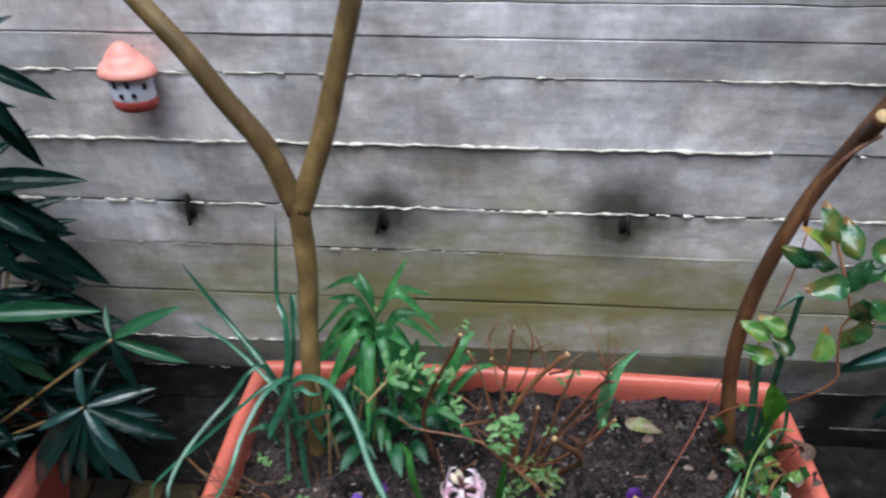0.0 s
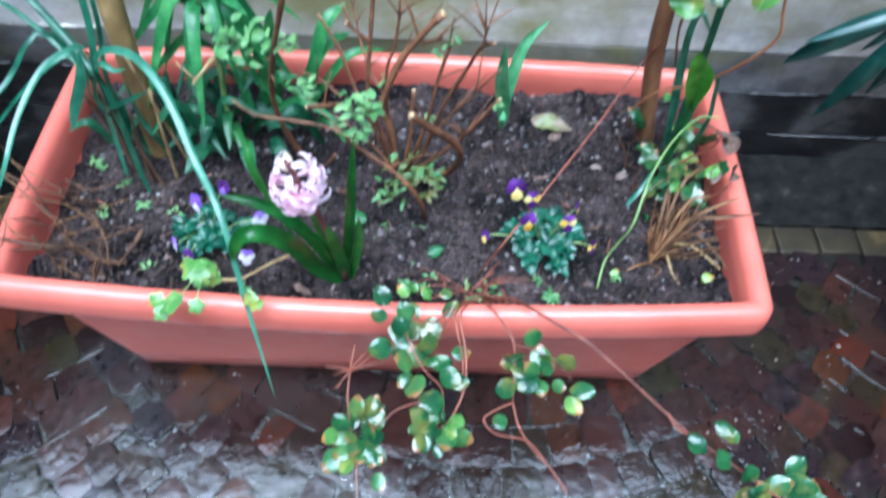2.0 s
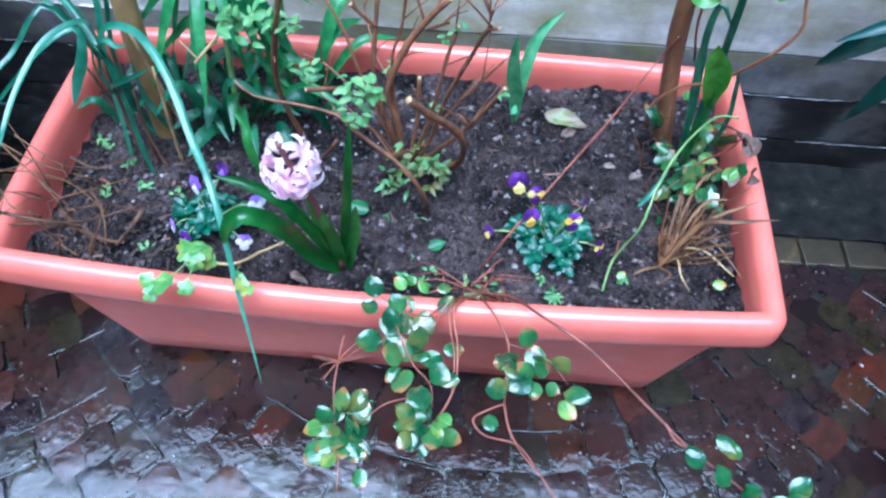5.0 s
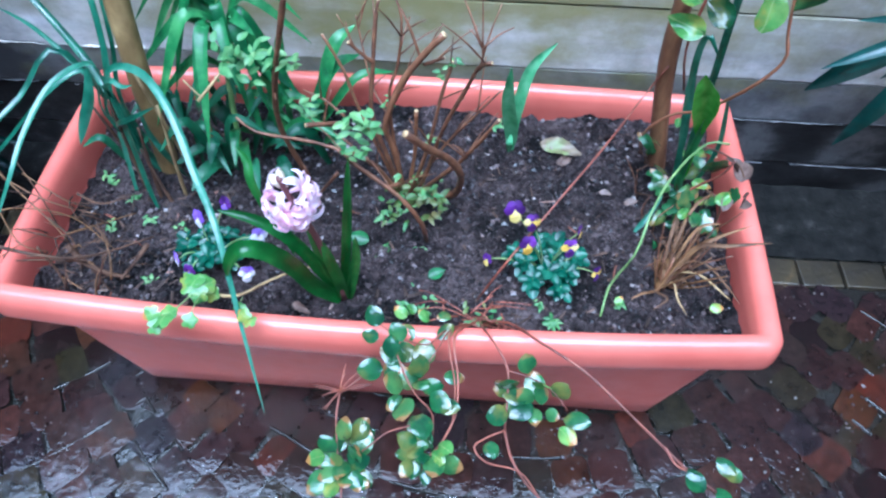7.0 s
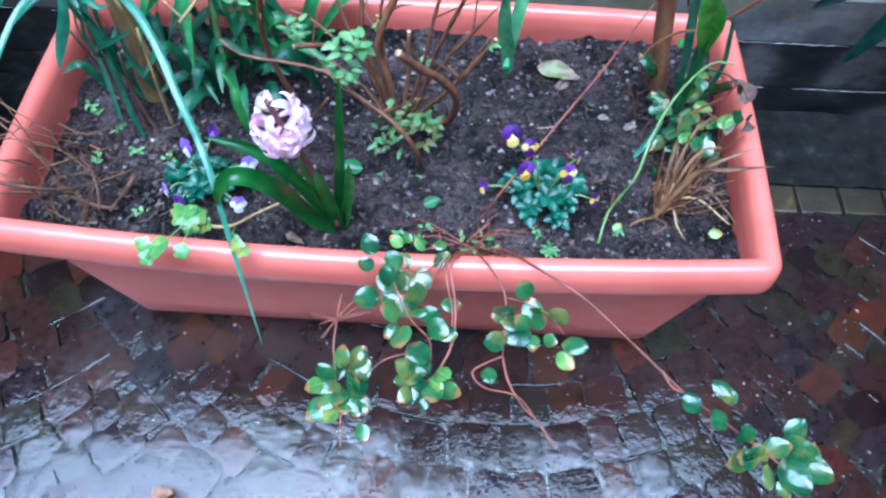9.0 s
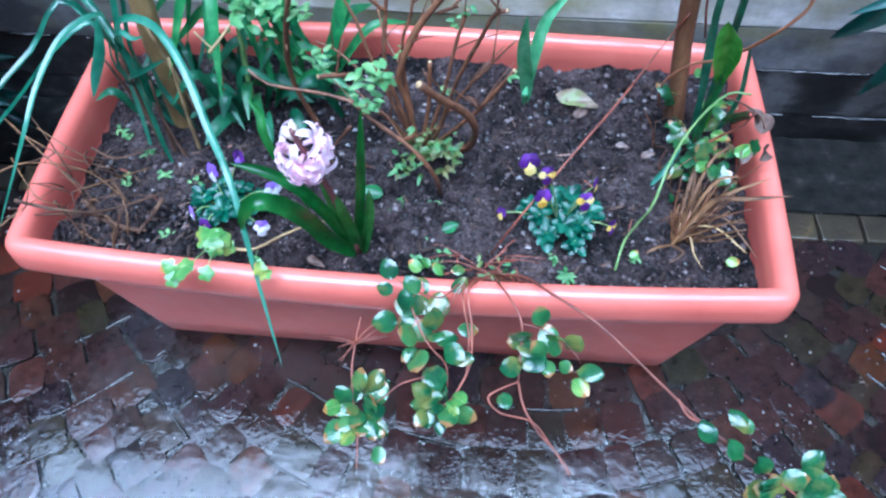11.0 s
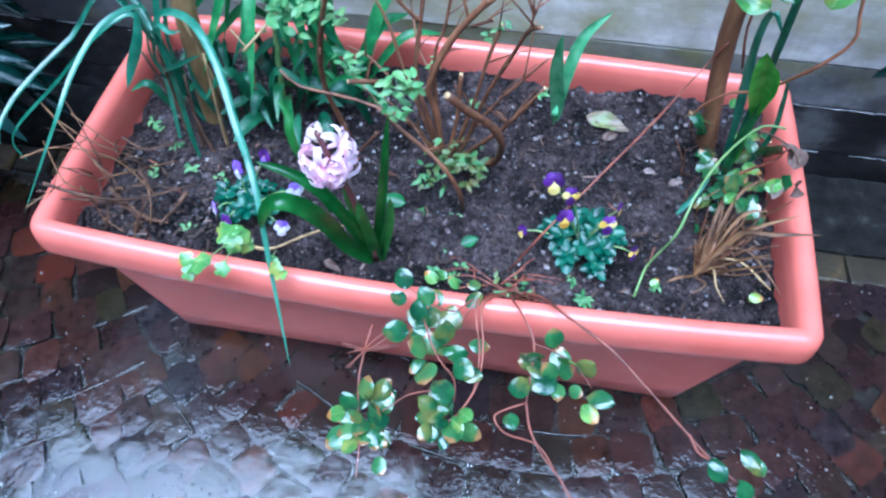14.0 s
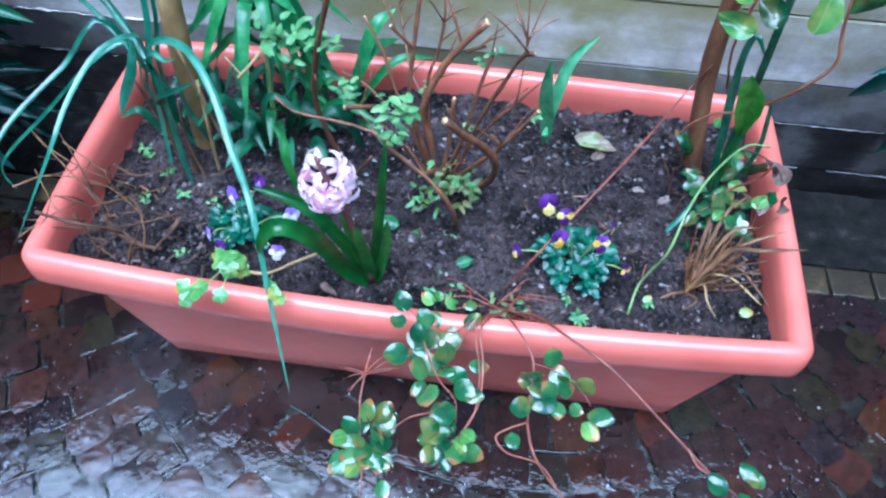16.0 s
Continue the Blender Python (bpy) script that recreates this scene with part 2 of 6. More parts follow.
def box(bm, x0, x1, y0, y1, z0, z1, jitter=0.0, bevel=0.0):
    r = bmesh.ops.create_cube(bm, size=1)
    bmesh.ops.transform(bm, verts=r["verts"], matrix=Matrix.Translation(((x0 + x1) / 2, (y0 + y1) / 2, (z0 + z1) / 2)) @ Matrix.Diagonal((x1 - x0, y1 - y0, z1 - z0, 1)))
    if jitter:
        for v in r["verts"]:
            v.co += Vector([random.uniform(-jitter, jitter) for _ in range(3)])
    if bevel:
        es = {e for v in r["verts"] for e in v.link_edges}
        bmesh.ops.bevel(bm, geom=list(es), offset=bevel, segments=2, affect="EDGES", profile=0.6)
    return bm


# ---- planters ----
def loop_points(x0, x1, y0, y1, r, bulge, n=24, nc=6):
    """A rounded rectangle, anticlockwise, whose long sides belly outwards."""
    out = []
    def side(ax, ay, bx, by, nx, ny, m, b):
        for i in range(m):
            t = i / m
            k = b * (1 - (2 * t - 1) ** 2)
            out.append((ax + (bx - ax) * t + nx * k, ay + (by - ay) * t + ny * k))
    def corner(cx, cy, a0):
        for i in range(nc):
            a = a0 + math.pi / 2 * i / nc
            out.append((cx + r * math.cos(a), cy + r * math.sin(a)))
    side(x0 + r, y0, x1 - r, y0, 0, -1, n, bulge)
    corner(x1 - r, y0 + r, -math.pi / 2)
    side(x1, y0 + r, x1, y1 - r, 1, 0, n // 2, bulge * 0.2)
    corner(x1 - r, y1 - r, 0)
    side(x1 - r, y1, x0 + r, y1, 0, 1, n, bulge * 0.6)
    corner(x0 + r, y1 - r, math.pi / 2)
    side(x0, y1 - r, x0, y0 + r, -1, 0, n // 2, bulge * 0.2)
    corner(x0 + r, y0 + r, math.pi)
    return out


def heap(x, y):
    """The earth lies a little higher along the back of the long planter."""
    return 0.016 * min(1.0, max(0.0, (y - 0.27) / 0.12)) if y > 0.27 else 0.0


def planter(name, x0, x1, y0, y1, height, taper, bulge, label, sink=0.07):
    """Tapered plastic trough with a rolled rim; x0..y1 is the rim's crest."""
    root = thing(name, ((x0 + x1) / 2, (y0 + y1) / 2, 0), label, "planter")
    prof_rim = [(-0.016, -0.05), (-0.0165, -0.02), (-0.016, 0.004), (-0.011, 0.0145), (-0.002, 0.019), (0.0075, 0.0165), (0.0135, 0.009), (0.0165, -0.004), (0.0182, -0.018), (0.0185, -0.026), (0.0165, -0.0315), (0.008, -0.033), (-0.006, -0.032)]
    def sweep(rows):
        bm = bmesh.new()
        rings = []
        for off, z, b, tp, front in rows:
            rr = max(0.005, 0.013 + off)
            rings.append([bm.verts.new((px, py, z)) for px, py in loop_points(x0 - off + tp, x1 + off - tp, y0 - off + tp * 0.75 + front, y1 + off - tp * 0.75, rr, b)])
        for a, c in zip(rings, rings[1:]):
            for k in range(len(a)):
                bm.faces.new((a[k], a[(k + 1) % len(a)], c[(k + 1) % len(a)], c[k]))
        return bm, rings
    zc = height - 0.019
    bm, _ = sweep([(o, zc + z, bulge, 0.0, 0.0) for o, z in prof_rim])
    part("rim", bm, PLASTIC, root)
    # outer wall down to the floor, then the inner wall up again
    rows = [(0.008, zc - 0.028, bulge, 0.0, 0.0), (0.011, zc - 0.032, bulge, 0.004, 0.03)]
    for i in range(1, 7):
        t = i / 6
        rows.append((0.011, (zc - 0.032) * (1 - t) + 0.012 * t, bulge * (1 - t) ** 1.2, 0.004 + (taper - 0.004) * t, 0.03 - 0.022 * t))
    rows += [(0.004, 0.003, 0.0, taper, 0.008), (-0.02, 0.0, 0.0, taper, 0.0), (-0.02, 0.012, 0.0, taper, 0.0)]
    rows += [(-0.012, (zc - 0.05) * 0.5, bulge * 0.4, taper * 0.5, 0.01), (-0.017, zc - 0.048, bulge, 0.0, 0.0)]
    bm, rings = sweep(rows)
    bm.faces.new(rings[-4])
    part("trough", bm, DRY_PLASTIC, root)
    # earth fill
    bm = bmesh.new()
    nx, ny = int((x1 - x0) * 130), int((y1 - y0) * 130)
    grid = []
    for j in range(ny + 1):
        row = []
        for i in range(nx + 1):
            u, v = i / nx, j / ny
            b = bulge * (1 - (2 * u - 1) ** 2)
            x = x0 + 0.015 + (x1 - x0 - 0.03) * u
            ya, yb = y0 + 0.015 - b, y1 - 0.015 + 0.6 * b
            y = ya + (yb - ya) * v
            z = height - sink + 0.016 * noise.noise((x * 7, y * 7, 1.3)) + 0.009 * noise.noise((x * 22, y * 22, 4.0)) + 0.011 * noise.noise((x * 62, y * 62, 9.0))
            for tx, ty in ((0.133, 0.258), (0.906, 0.322), (0.507, 0.24)):
                z += 0.014 * math.exp(-((x - tx) ** 2 + (y - ty) ** 2) / 0.0011)
            z += heap(x, y) if 0.0 <= x <= 1.0 else 0.0
            rim_gap = min(u, 1 - u, v * 0.4, (1 - v) * 0.4)
            z += max(0.0, 1 - rim_gap / 0.012) * max(0.0, 0.006 + 0.012 * noise.noise((x * 9, y * 9, 3.0)) + 0.012 * noise.noise((x * 40, y * 40, 6.0)))
            row.append(bm.verts.new((x, y, z)))
        grid.append(row)
    for j in range(ny):
        for i in range(nx):
            bm.faces.new((grid[j][i], grid[j][i + 1], grid[j + 1][i + 1], grid[j + 1][i]))
    part("soil", bm, SOIL, root, "dark damp crumbly earth")
    return root


def soil_z(x, y):
    return 0.32 + heap(x, y) + 0.016 * noise.noise((x * 7, y * 7, 1.3)) + 0.009 * noise.noise((x * 22, y * 22, 4.0))


planter("planter", -0.01, 1.0, 0.0, 0.426, 0.39, 0.06, 0.02, "long terracotta-coloured plastic planter on wet stone setts")
planter("planter", -1.29, -0.44, 0.005, 0.37, 0.27, 0.06, 0.008, "low terracotta-coloured plastic planter beside a concrete wall", 0.05)
planter("planter", 1.47, 2.3, -0.05, 0.295, 0.27, 0.06, 0.008, "low terracotta-coloured plastic planter on wet stone setts", 0.05)


# ---- board-formed concrete wall ----
wall = tagged(new("wall_north"), "grey board-formed concrete wall with algae and damp stains", "wall", kind="structure")
JOINTS = (-0.05, 0.08, 0.199, 0.298, 0.437, 0.567, 0.668, 0.804, 0.936, 1.003, 1.06, 1.19, 1.32, 1.45, 1.58, 1.71, 1.84, 1.97, 2.1, 2.23, 2.36, 2.5, 2.63, 2.76, 2.89, 3.02, 3.15, 3.28, 3.41, 3.54, 3.67, 3.8)
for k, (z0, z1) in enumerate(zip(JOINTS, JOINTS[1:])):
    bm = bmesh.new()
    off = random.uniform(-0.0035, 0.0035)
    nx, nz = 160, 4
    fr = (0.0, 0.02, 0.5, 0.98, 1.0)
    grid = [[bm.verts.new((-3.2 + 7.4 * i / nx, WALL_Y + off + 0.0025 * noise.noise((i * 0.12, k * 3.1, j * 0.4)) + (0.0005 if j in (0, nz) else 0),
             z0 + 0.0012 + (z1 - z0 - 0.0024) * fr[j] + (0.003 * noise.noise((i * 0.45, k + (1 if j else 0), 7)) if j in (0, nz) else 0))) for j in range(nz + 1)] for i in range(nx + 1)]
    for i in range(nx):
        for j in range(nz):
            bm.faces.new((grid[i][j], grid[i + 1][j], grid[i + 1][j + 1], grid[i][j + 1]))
    # boards above 1.4 are unseen; darkened so wet setts mirror a dark wall
    part("board_course", bm, CONCRETE if 0.25 < z0 < 1.4 else MID_CONCRETE if 0.15 < z0 < 0.25 else DAMP_AND_DARKENED_CONCRETE, wall, "" if 0.15 < z0 < 1.4 else "dark boards, damp at the foot, darkened for reflections above", False)
bm = bmesh.new()
box(bm, -3.2, 4.2, WALL_Y + 0.012, WALL_Y + 0.25, -0.05, 3.795)
part("core", bm, CONCRETE, wall, smooth=False)

# ---- ground ----
bm = bmesh.new()
rng = [-60, -20, -6, -3, -1.5, -0.5, 0.5, 1.5, 3, 6, 20, 60]
vs = [[bm.verts.new((x, y, -0.0055)) for x in rng] for y in rng]
for j in range(len(rng) - 1):
    for i in range(len(rng) - 1):
        bm.faces.new((vs[j][i], vs[j][i + 1], vs[j + 1][i + 1], vs[j + 1][i]))
ground = tagged(link("ground", bm, GROUT), "wet dark ground between stone setts", "ground", kind="structure")

# concrete fins squeezed out between the form boards
for z, lo, hi, thr, thick in ((0.08, -3, 4, 0.2, 0.0024), (0.199, -3, 4, 0.18, 0.0024), (0.298, -3, 4, 0.3, 0.003), (0.567, -3, 4, 0.12, 0.003), (0.670, -3, 4, -0.02, 0.0055), (0.806, -3, 4, -0.4, 0.0055), (0.938, -3, 4, -0.08, 0.0042), (1.192, -3, 4, 0.0, 0.004)):
    bm = bmesh.new()
    prev = None
    n = int((hi - lo) / 0.005)
    for i in range(n + 1):
        x = lo + (hi - lo) * i / n
        on = noise.noise((x * 2.3, z * 31, 2.0)) + 0.45 * noise.noise((x * 14, z * 17, 5.0)) + 0.3 * noise.noise((x * 50, z * 7, 1.0))
        h = thick * (0.25 + 1.1 * abs(noise.noise((x * 34, z * 9, 1.0)))) if on > thr else 0.0
        y = WALL_Y - 0.0025
        zz = z + 0.003 * noise.noise((x * 6, z, 3.0)) + 0.0034 * noise.noise((x * 45, z, 6.0)) + 0.0018 * noise.noise((x * 130, z, 2.0))
        if h == 0.0:
            prev = None
            continue
        cur = [bm.verts.new((x, y, zz - h * 0.8)), bm.verts.new((x, y - h * 1.6, zz + h * 0.1)), bm.verts.new((x, y, zz + h * 0.7))]
        if prev:
            bm.faces.new((prev[0], cur[0], cur[1], prev[1]))
            bm.faces.new((prev[1], cur[1], cur[2], prev[2]))
        prev = cur
    part("concrete_fin", bm, FIN if z > 0.25 else DAMP_FIN, wall, "pale rough fin of squeezed concrete" if z > 0.25 else "grey damp fin of squeezed concrete")

# rusty form ties left in the wall
RUST = mottled("rusty_iron", [(0.3, (0.006, 0.005, 0.005)), (0.7, (0.022, 0.015, 0.011))], 90, 0.8, 200, 0.001)
def form_tie(x, z, length, lean):
    root = thing("form_tie", (x, WALL_Y, z), "short rusty iron form tie in a damp wall hole", "iron tie", "form ties")
    bm = bmesh.new()
    tube(bm, [(x, WALL_Y + 0.012, z + length * 0.5), (x - lean * 0.2, WALL_Y - 0.008, z + length * 0.4), (x - lean, WALL_Y - 0.012, z - length * 0.5)], 0.0045, 0.004, 8, 6)
    part("tie_bar", bm, RUST, root)
    # near-black cap proud of the wall; its colour stands for the hole's inner shade
    bm = bmesh.new()
    ring = [(0.009 * math.cos(a) * random.uniform(0.8, 1.3), 0.019 * math.sin(a) * random.uniform(0.8, 1.3)) for a in (math.tau * k / 12 for k in range(12))]
    f = [bm.verts.new((x + a, WALL_Y - 0.006, z + b)) for a, b in ring]
    g = [bm.verts.new((x + a * 1.2, WALL_Y + 0.006, z + b * 1.2)) for a, b in ring]
    bm.faces.new(f)
    for k in range(12):
        bm.faces.new((f[k], f[(k + 1) % 12], g[(k + 1) % 12], g[k]))
    part("hole", bm, HOLE_DARK, root)


form_tie(-0.153, 0.652, 0.062, 0.004)
form_tie(0.232, 0.640, 0.05, 0.012)
form_tie(0.70, 0.648, 0.035, -0.01)

# ---- plant helpers ----
def strap(t):
    return min(1.0, 0.55 + 2.5 * t) * (1 - t ** 5) ** 0.8 + 0.02


def lance(t):
    return max(0.03, math.sin(math.pi * min(1, t * 0.93 + 0.07)) ** 0.8)


def spoon(t):
    return 0.16 + 0.84 * max(0.0, math.sin(math.pi * min(1.0, max(0.0, (t - 0.45) / 0.57)))) ** 0.8 if t < 0.995 else 0.05


def oblance(t):
    return max(0.03, (0.2 + 0.8 * math.sin(math.pi * min(1.0, t / 1.24)) ** 1.6) * (1 - t ** 7) ** 0.7)


def ovate(t):
    return max(0.04, math.sin(math.pi * t ** 0.75) ** 0.75)


def oval(t):
    return max(0.05, math.sqrt(max(0, 1 - (2 * t - 1) ** 2)))


def ribbon(bm, points, width, prof, fold=0.25, side=None, n=16, ripple=0.0, cols=5):
    """A leaf that follows the points; fold lifts its edges. Returns its faces."""
    pts = spline(points, n)
    rows = []
    for i, q in enumerate(pts):
        d = (pts[min(i + 1, n)] - pts[max(i - 1, 0)]).normalized()
        s = Vector(side) if side else d.cross(Vector((0.0, -0.45, 0.9)))
        s = s - d * s.dot(d)
        s.normalize()
        nm = s.cross(d).normalized()
        w = width * 0.5 * prof(i / n)
        rows.append([bm.verts.new(q + s * (w * u) + nm * (fold * w * abs(u) ** 1.5 + ripple * w * math.sin(i * 1.3 + 2 * u))) for u in (2 * c / (cols - 1) - 1 for c in range(cols))])
    out = []
    for a, b in zip(rows, rows[1:]):
        for k in range(cols - 1):
            out.append(bm.faces.new((a[k], a[k + 1], b[k + 1], b[k])))
    return out


def leaf_mesh(name, material, width, prof, cup=0.3, droop=0.25, ripple=0.0, n=10, teeth=0.0, bend=1.4):
    """A leaf of length 1 along +Y with its upper side to +Z."""
    bm = bmesh.new()
    rows = []
    for i in range(n + 1):
        t = i / n
        w = width * 0.5 * prof(t) * (1 + (teeth if i % 2 else -teeth))
        rows.append([bm.verts.new((w * u, t, -droop * t * t + cup * w * abs(u) ** bend + ripple * math.sin(t * 9 + 3 * u) * 0.1)) for u in (-1, -0.5, 0, 0.5, 1)])
    for a, b in zip(rows, rows[1:]):
        for k in range(4):
            bm.faces.new((a[k], a[k + 1], b[k + 1], b[k]))
    me = bpy.data.meshes.new(name)
    bm.to_mesh(me)
    bm.free()
    for p in me.polygons:
        p.use_smooth = True
    me.materials.append(material)
    return me


def put(name, me, parent, at, along, face, size, label=""):
    """Places a shared mesh under a thing: +Y along, +Z towards face."""
    y = Vector(along).normalized()
    z = Vector(face)
    z = z - y * z.dot(y)
    if z.length < 0.05:
        z = y.orthogonal()
    z.normalize()
    x = y.cross(z)
    off = Vector(at)
    up = parent
    while up is not None:
        off = off - up.location
        up = up.parent
    ob = new(name, me)
    ob.parent = parent
    ob.matrix_local = Matrix.Translation(off) @ Matrix((x, y, z)).transposed().to_4x4() @ Matrix.Diagonal((size, size, size, 1))
    if label:
        ob["label"] = label
    return ob


def leaf_mat(name, dark, mid, light, rough=0.3, rib=None, trans=0.25, tint=None, tip=None, relief=0.3, spec=0.5):
    """Glossy wet leaf: mottled green, paler midrib, light coming through."""
    m, nt, b = shader(name, rough, 0, spec)
    tc = nt.nodes.new("ShaderNodeTexCoord")
    info = nt.nodes.new("ShaderNodeObjectInfo")
    v = coords(nt)
    f = math_node(nt, "ADD", noise_tex(nt, v, 45, 4), math_node(nt, "MULTIPLY", math_node(nt, "SUBTRACT", info.outputs["Random"], 0.5), 0.35))
    col = ramp(nt, f, [(0.25, dark), (0.5, mid), (0.8, light)])
    if tint:
        edge = ramp(nt, noise_tex(nt, v, 28, 3), [(0.52, (0, 0, 0)), (0.68, (1, 1, 1))])
        col = mix(nt, edge, col, tint)
    if rib:
        sep = nt.nodes.new("ShaderNodeSeparateXYZ")
        nt.links.new(tc.outputs["Object"], sep.inputs[0])
        line = ramp(nt, math_node(nt, "ABSOLUTE", sep.outputs[0], 0), [(0.0, (0.7, 0.7, 0.7)), (0.025, (0, 0, 0))])
        col = mix(nt, line, col, rib)
    if tip:
        sp = nt.nodes.new("ShaderNodeSeparateXYZ")
        nt.links.new(tc.outputs["Object"], sp.inputs[0])
        far_end = ramp(nt, math_node(nt, "ADD", sp.outputs[1], math_node(nt, "MULTIPLY", noise_tex(nt, v, 90, 2), 0.3)), [(0.92, (0, 0, 0)), (1.05, (1, 1, 1))])
        some = ramp(nt, info.outputs["Random"], [(0.45, (0, 0, 0)), (0.6, (1, 1, 1))])
        col = mix(nt, math_node(nt, "MULTIPLY", far_end, some), col, tip)
    nt.links.new(col, b.inputs["Base Color"])
    bump(nt, b, noise_tex(nt, v, 70, 2), 0.0008 if relief < 0.5 else 0.0022, relief)
    tr = nt.nodes.new("ShaderNodeBsdfTranslucent")
    nt.links.new(col, tr.inputs[0])
    sh = nt.nodes.new("ShaderNodeMixShader")
    sh.inputs[0].default_value = trans
    nt.links.new(b.outputs[0], sh.inputs[1])
    nt.links.new(tr.outputs[0], sh.inputs[2])
    nt.links.new(sh.outputs[0], nt.nodes["Material Output"].inputs[0])
    return m


SPROUT = leaf_mat("sprout_green", (0.05, 0.19, 0.07), (0.13, 0.36, 0.15), (0.25, 0.5, 0.27), 0.3)
STRAP = leaf_mat("blue_green_strap", (0.013, 0.07, 0.036), (0.032, 0.14, 0.074), (0.075, 0.225, 0.135), 0.28, None, 0.25, None, None, 0.3, 0.85)
LILY = leaf_mat("lily_green", (0.015, 0.078, 0.022), (0.042, 0.172, 0.046), (0.11, 0.31, 0.09), 0.33, None, 0.25, None, None, 0.3, 0.5)
# darker copy of the leaf green; shade under the lily is in its colour
SHADE_LEAF = leaf_mat("shaded_green_leaf", (0.008, 0.045, 0.02), (0.018, 0.085, 0.035), (0.04, 0.14, 0.06), 0.4, None, 0.15, None, None, 0.3, 0.4)
HYA = leaf_mat("hyacinth_green", (0.011, 0.058, 0.009), (0.024, 0.108, 0.016), (0.055, 0.18, 0.034), 0.28)
GLOSS = leaf_mat("glossy_vine_leaf", (0.012, 0.055, 0.02), (0.032, 0.115, 0.034), (0.085, 0.19, 0.05), 0.2, None, 0.25, (0.15, 0.16, 0.035), (0.26, 0.14, 0.045), 0.6, 0.85)
LIME = leaf_mat("lime_leaf", (0.06, 0.17, 0.035), (0.12, 0.28, 0.06), (0.25, 0.41, 0.1), 0.16, (0.34, 0.44, 0.16), 0.3, (0.33, 0.33, 0.06), (0.4, 0.2, 0.05), 0.6)
FRESH = leaf_mat("fresh_blade", (0.07, 0.24, 0.02), (0.14, 0.38, 0.045), (0.27, 0.5, 0.1), 0.25, None, 0.35)
SHOOT = leaf_mat("young_shoot", (0.06, 0.17, 0.05), (0.13, 0.29, 0.09), (0.25, 0.40, 0.14), 0.4, None, 0.3)
SHOOT_DARK = leaf_mat("olive_shoot", (0.05, 0.11, 0.025), (0.11, 0.18, 0.04), (0.20, 0.24, 0.07), 0.4, None, 0.3, (0.2, 0.17, 0.05))
VIOLA_LEAF = leaf_mat("viola_leaf", (0.006, 0.04, 0.024), (0.015, 0.082, 0.045), (0.045, 0.16, 0.09), 0.22, (0.05, 0.17, 0.09), 0.2, None, None, 0.5, 0.42)
# near-black green: shade inside the shrub is put into the leaf colour
OLEANDER_SHADED = leaf_mat("oleander_leaf", (0.0016, 0.008, 0.006), (0.0034, 0.015, 0.011), (0.008, 0.03, 0.024), 0.16, (0.008, 0.024, 0.018), 0.05, None, None, 0.8, 0.2)
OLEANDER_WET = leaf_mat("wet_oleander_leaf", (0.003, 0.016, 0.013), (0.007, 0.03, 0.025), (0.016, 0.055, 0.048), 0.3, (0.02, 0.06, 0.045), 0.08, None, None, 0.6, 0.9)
OLEANDER_TEAL = leaf_mat("teal_oleander_leaf", (0.005, 0.032, 0.024), (0.011, 0.058, 0.044), (0.03, 0.11, 0.09), 0.3, None, 0.1, None, None, 0.3, 0.7)
OLEANDER_FRESH = leaf_mat("fresh_oleander_leaf", (0.008, 0.045, 0.018), (0.017, 0.08, 0.032), (0.036, 0.13, 0.055), 0.28, (0.036, 0.11, 0.05), 0.15)
WITHER = leaf_mat("withered_leaf", (0.06, 0.035, 0.025), (0.15, 0.095, 0.07), (0.30, 0.24, 0.21), 0.7, None, 0.15)
PALE = leaf_mat("bleached_leaf", (0.07, 0.045, 0.028), (0.16, 0.115, 0.07), (0.28, 0.22, 0.14), 0.45, None, 0.15, (0.2, 0.24, 0.08))
STRAW = mottled("dry_straw", [(0.3, (0.15, 0.09, 0.035)), (0.7, (0.40, 0.28, 0.12))], 30, 0.7, 120, 0.001)
TWIG = mottled("brown_twig", [(0.3, (0.085, 0.035, 0.017)), (0.7, (0.23, 0.1, 0.045))], 60, 0.5, 160, 0.002)
GOLD = mottled("golden_straw", [(0.3, (0.06, 0.026, 0.009)), (0.7, (0.2, 0.1, 0.034))], 40, 0.6, 120, 0.001)
DRY = mottled("dry_twig", [(0.3, (0.045, 0.021, 0.011)), (0.7, (0.125, 0.062, 0.03))], 35, 0.8, 120, 0.001)
CUT = mottled("cut_wood", [(0.3, (0.38, 0.25, 0.11)), (0.7, (0.55, 0.4, 0.2))], 60, 0.7)
RED_STEM = mottled("red_stem", [(0.3, (0.1, 0.026, 0.015)), (0.7, (0.29, 0.085, 0.045))], 35, 0.45, 120, 0.0006)
ORANGE_STEM = mottled("orange_stem", [(0.3, (0.3, 0.115, 0.05)), (0.7, (0.5, 0.23, 0.115))], 30, 0.45, 120, 0.0006)
GREEN_STEM = mottled("green_stem", [(0.3, (0.13, 0.23, 0.06)), (0.7, (0.32, 0.42, 0.15))], 25, 0.4, 120, 0.0006)
PETAL_PINK = leaf_mat("pink_petal", (0.95, 0.57, 0.71), (0.98, 0.76, 0.85), (0.99, 0.9, 0.94), 0.4, (0.93, 0.52, 0.68), 0.35)
BUD = leaf_mat("cream_bud", (0.5, 0.42, 0.28), (0.68, 0.58, 0.42), (0.78, 0.66, 0.55), 0.45, None, 0.25)
PETAL_PURPLE = leaf_mat("purple_petal", (0.026, 0.004, 0.06), (0.07, 0.012, 0.15), (0.16, 0.04, 0.3), 0.45, None, 0.15)
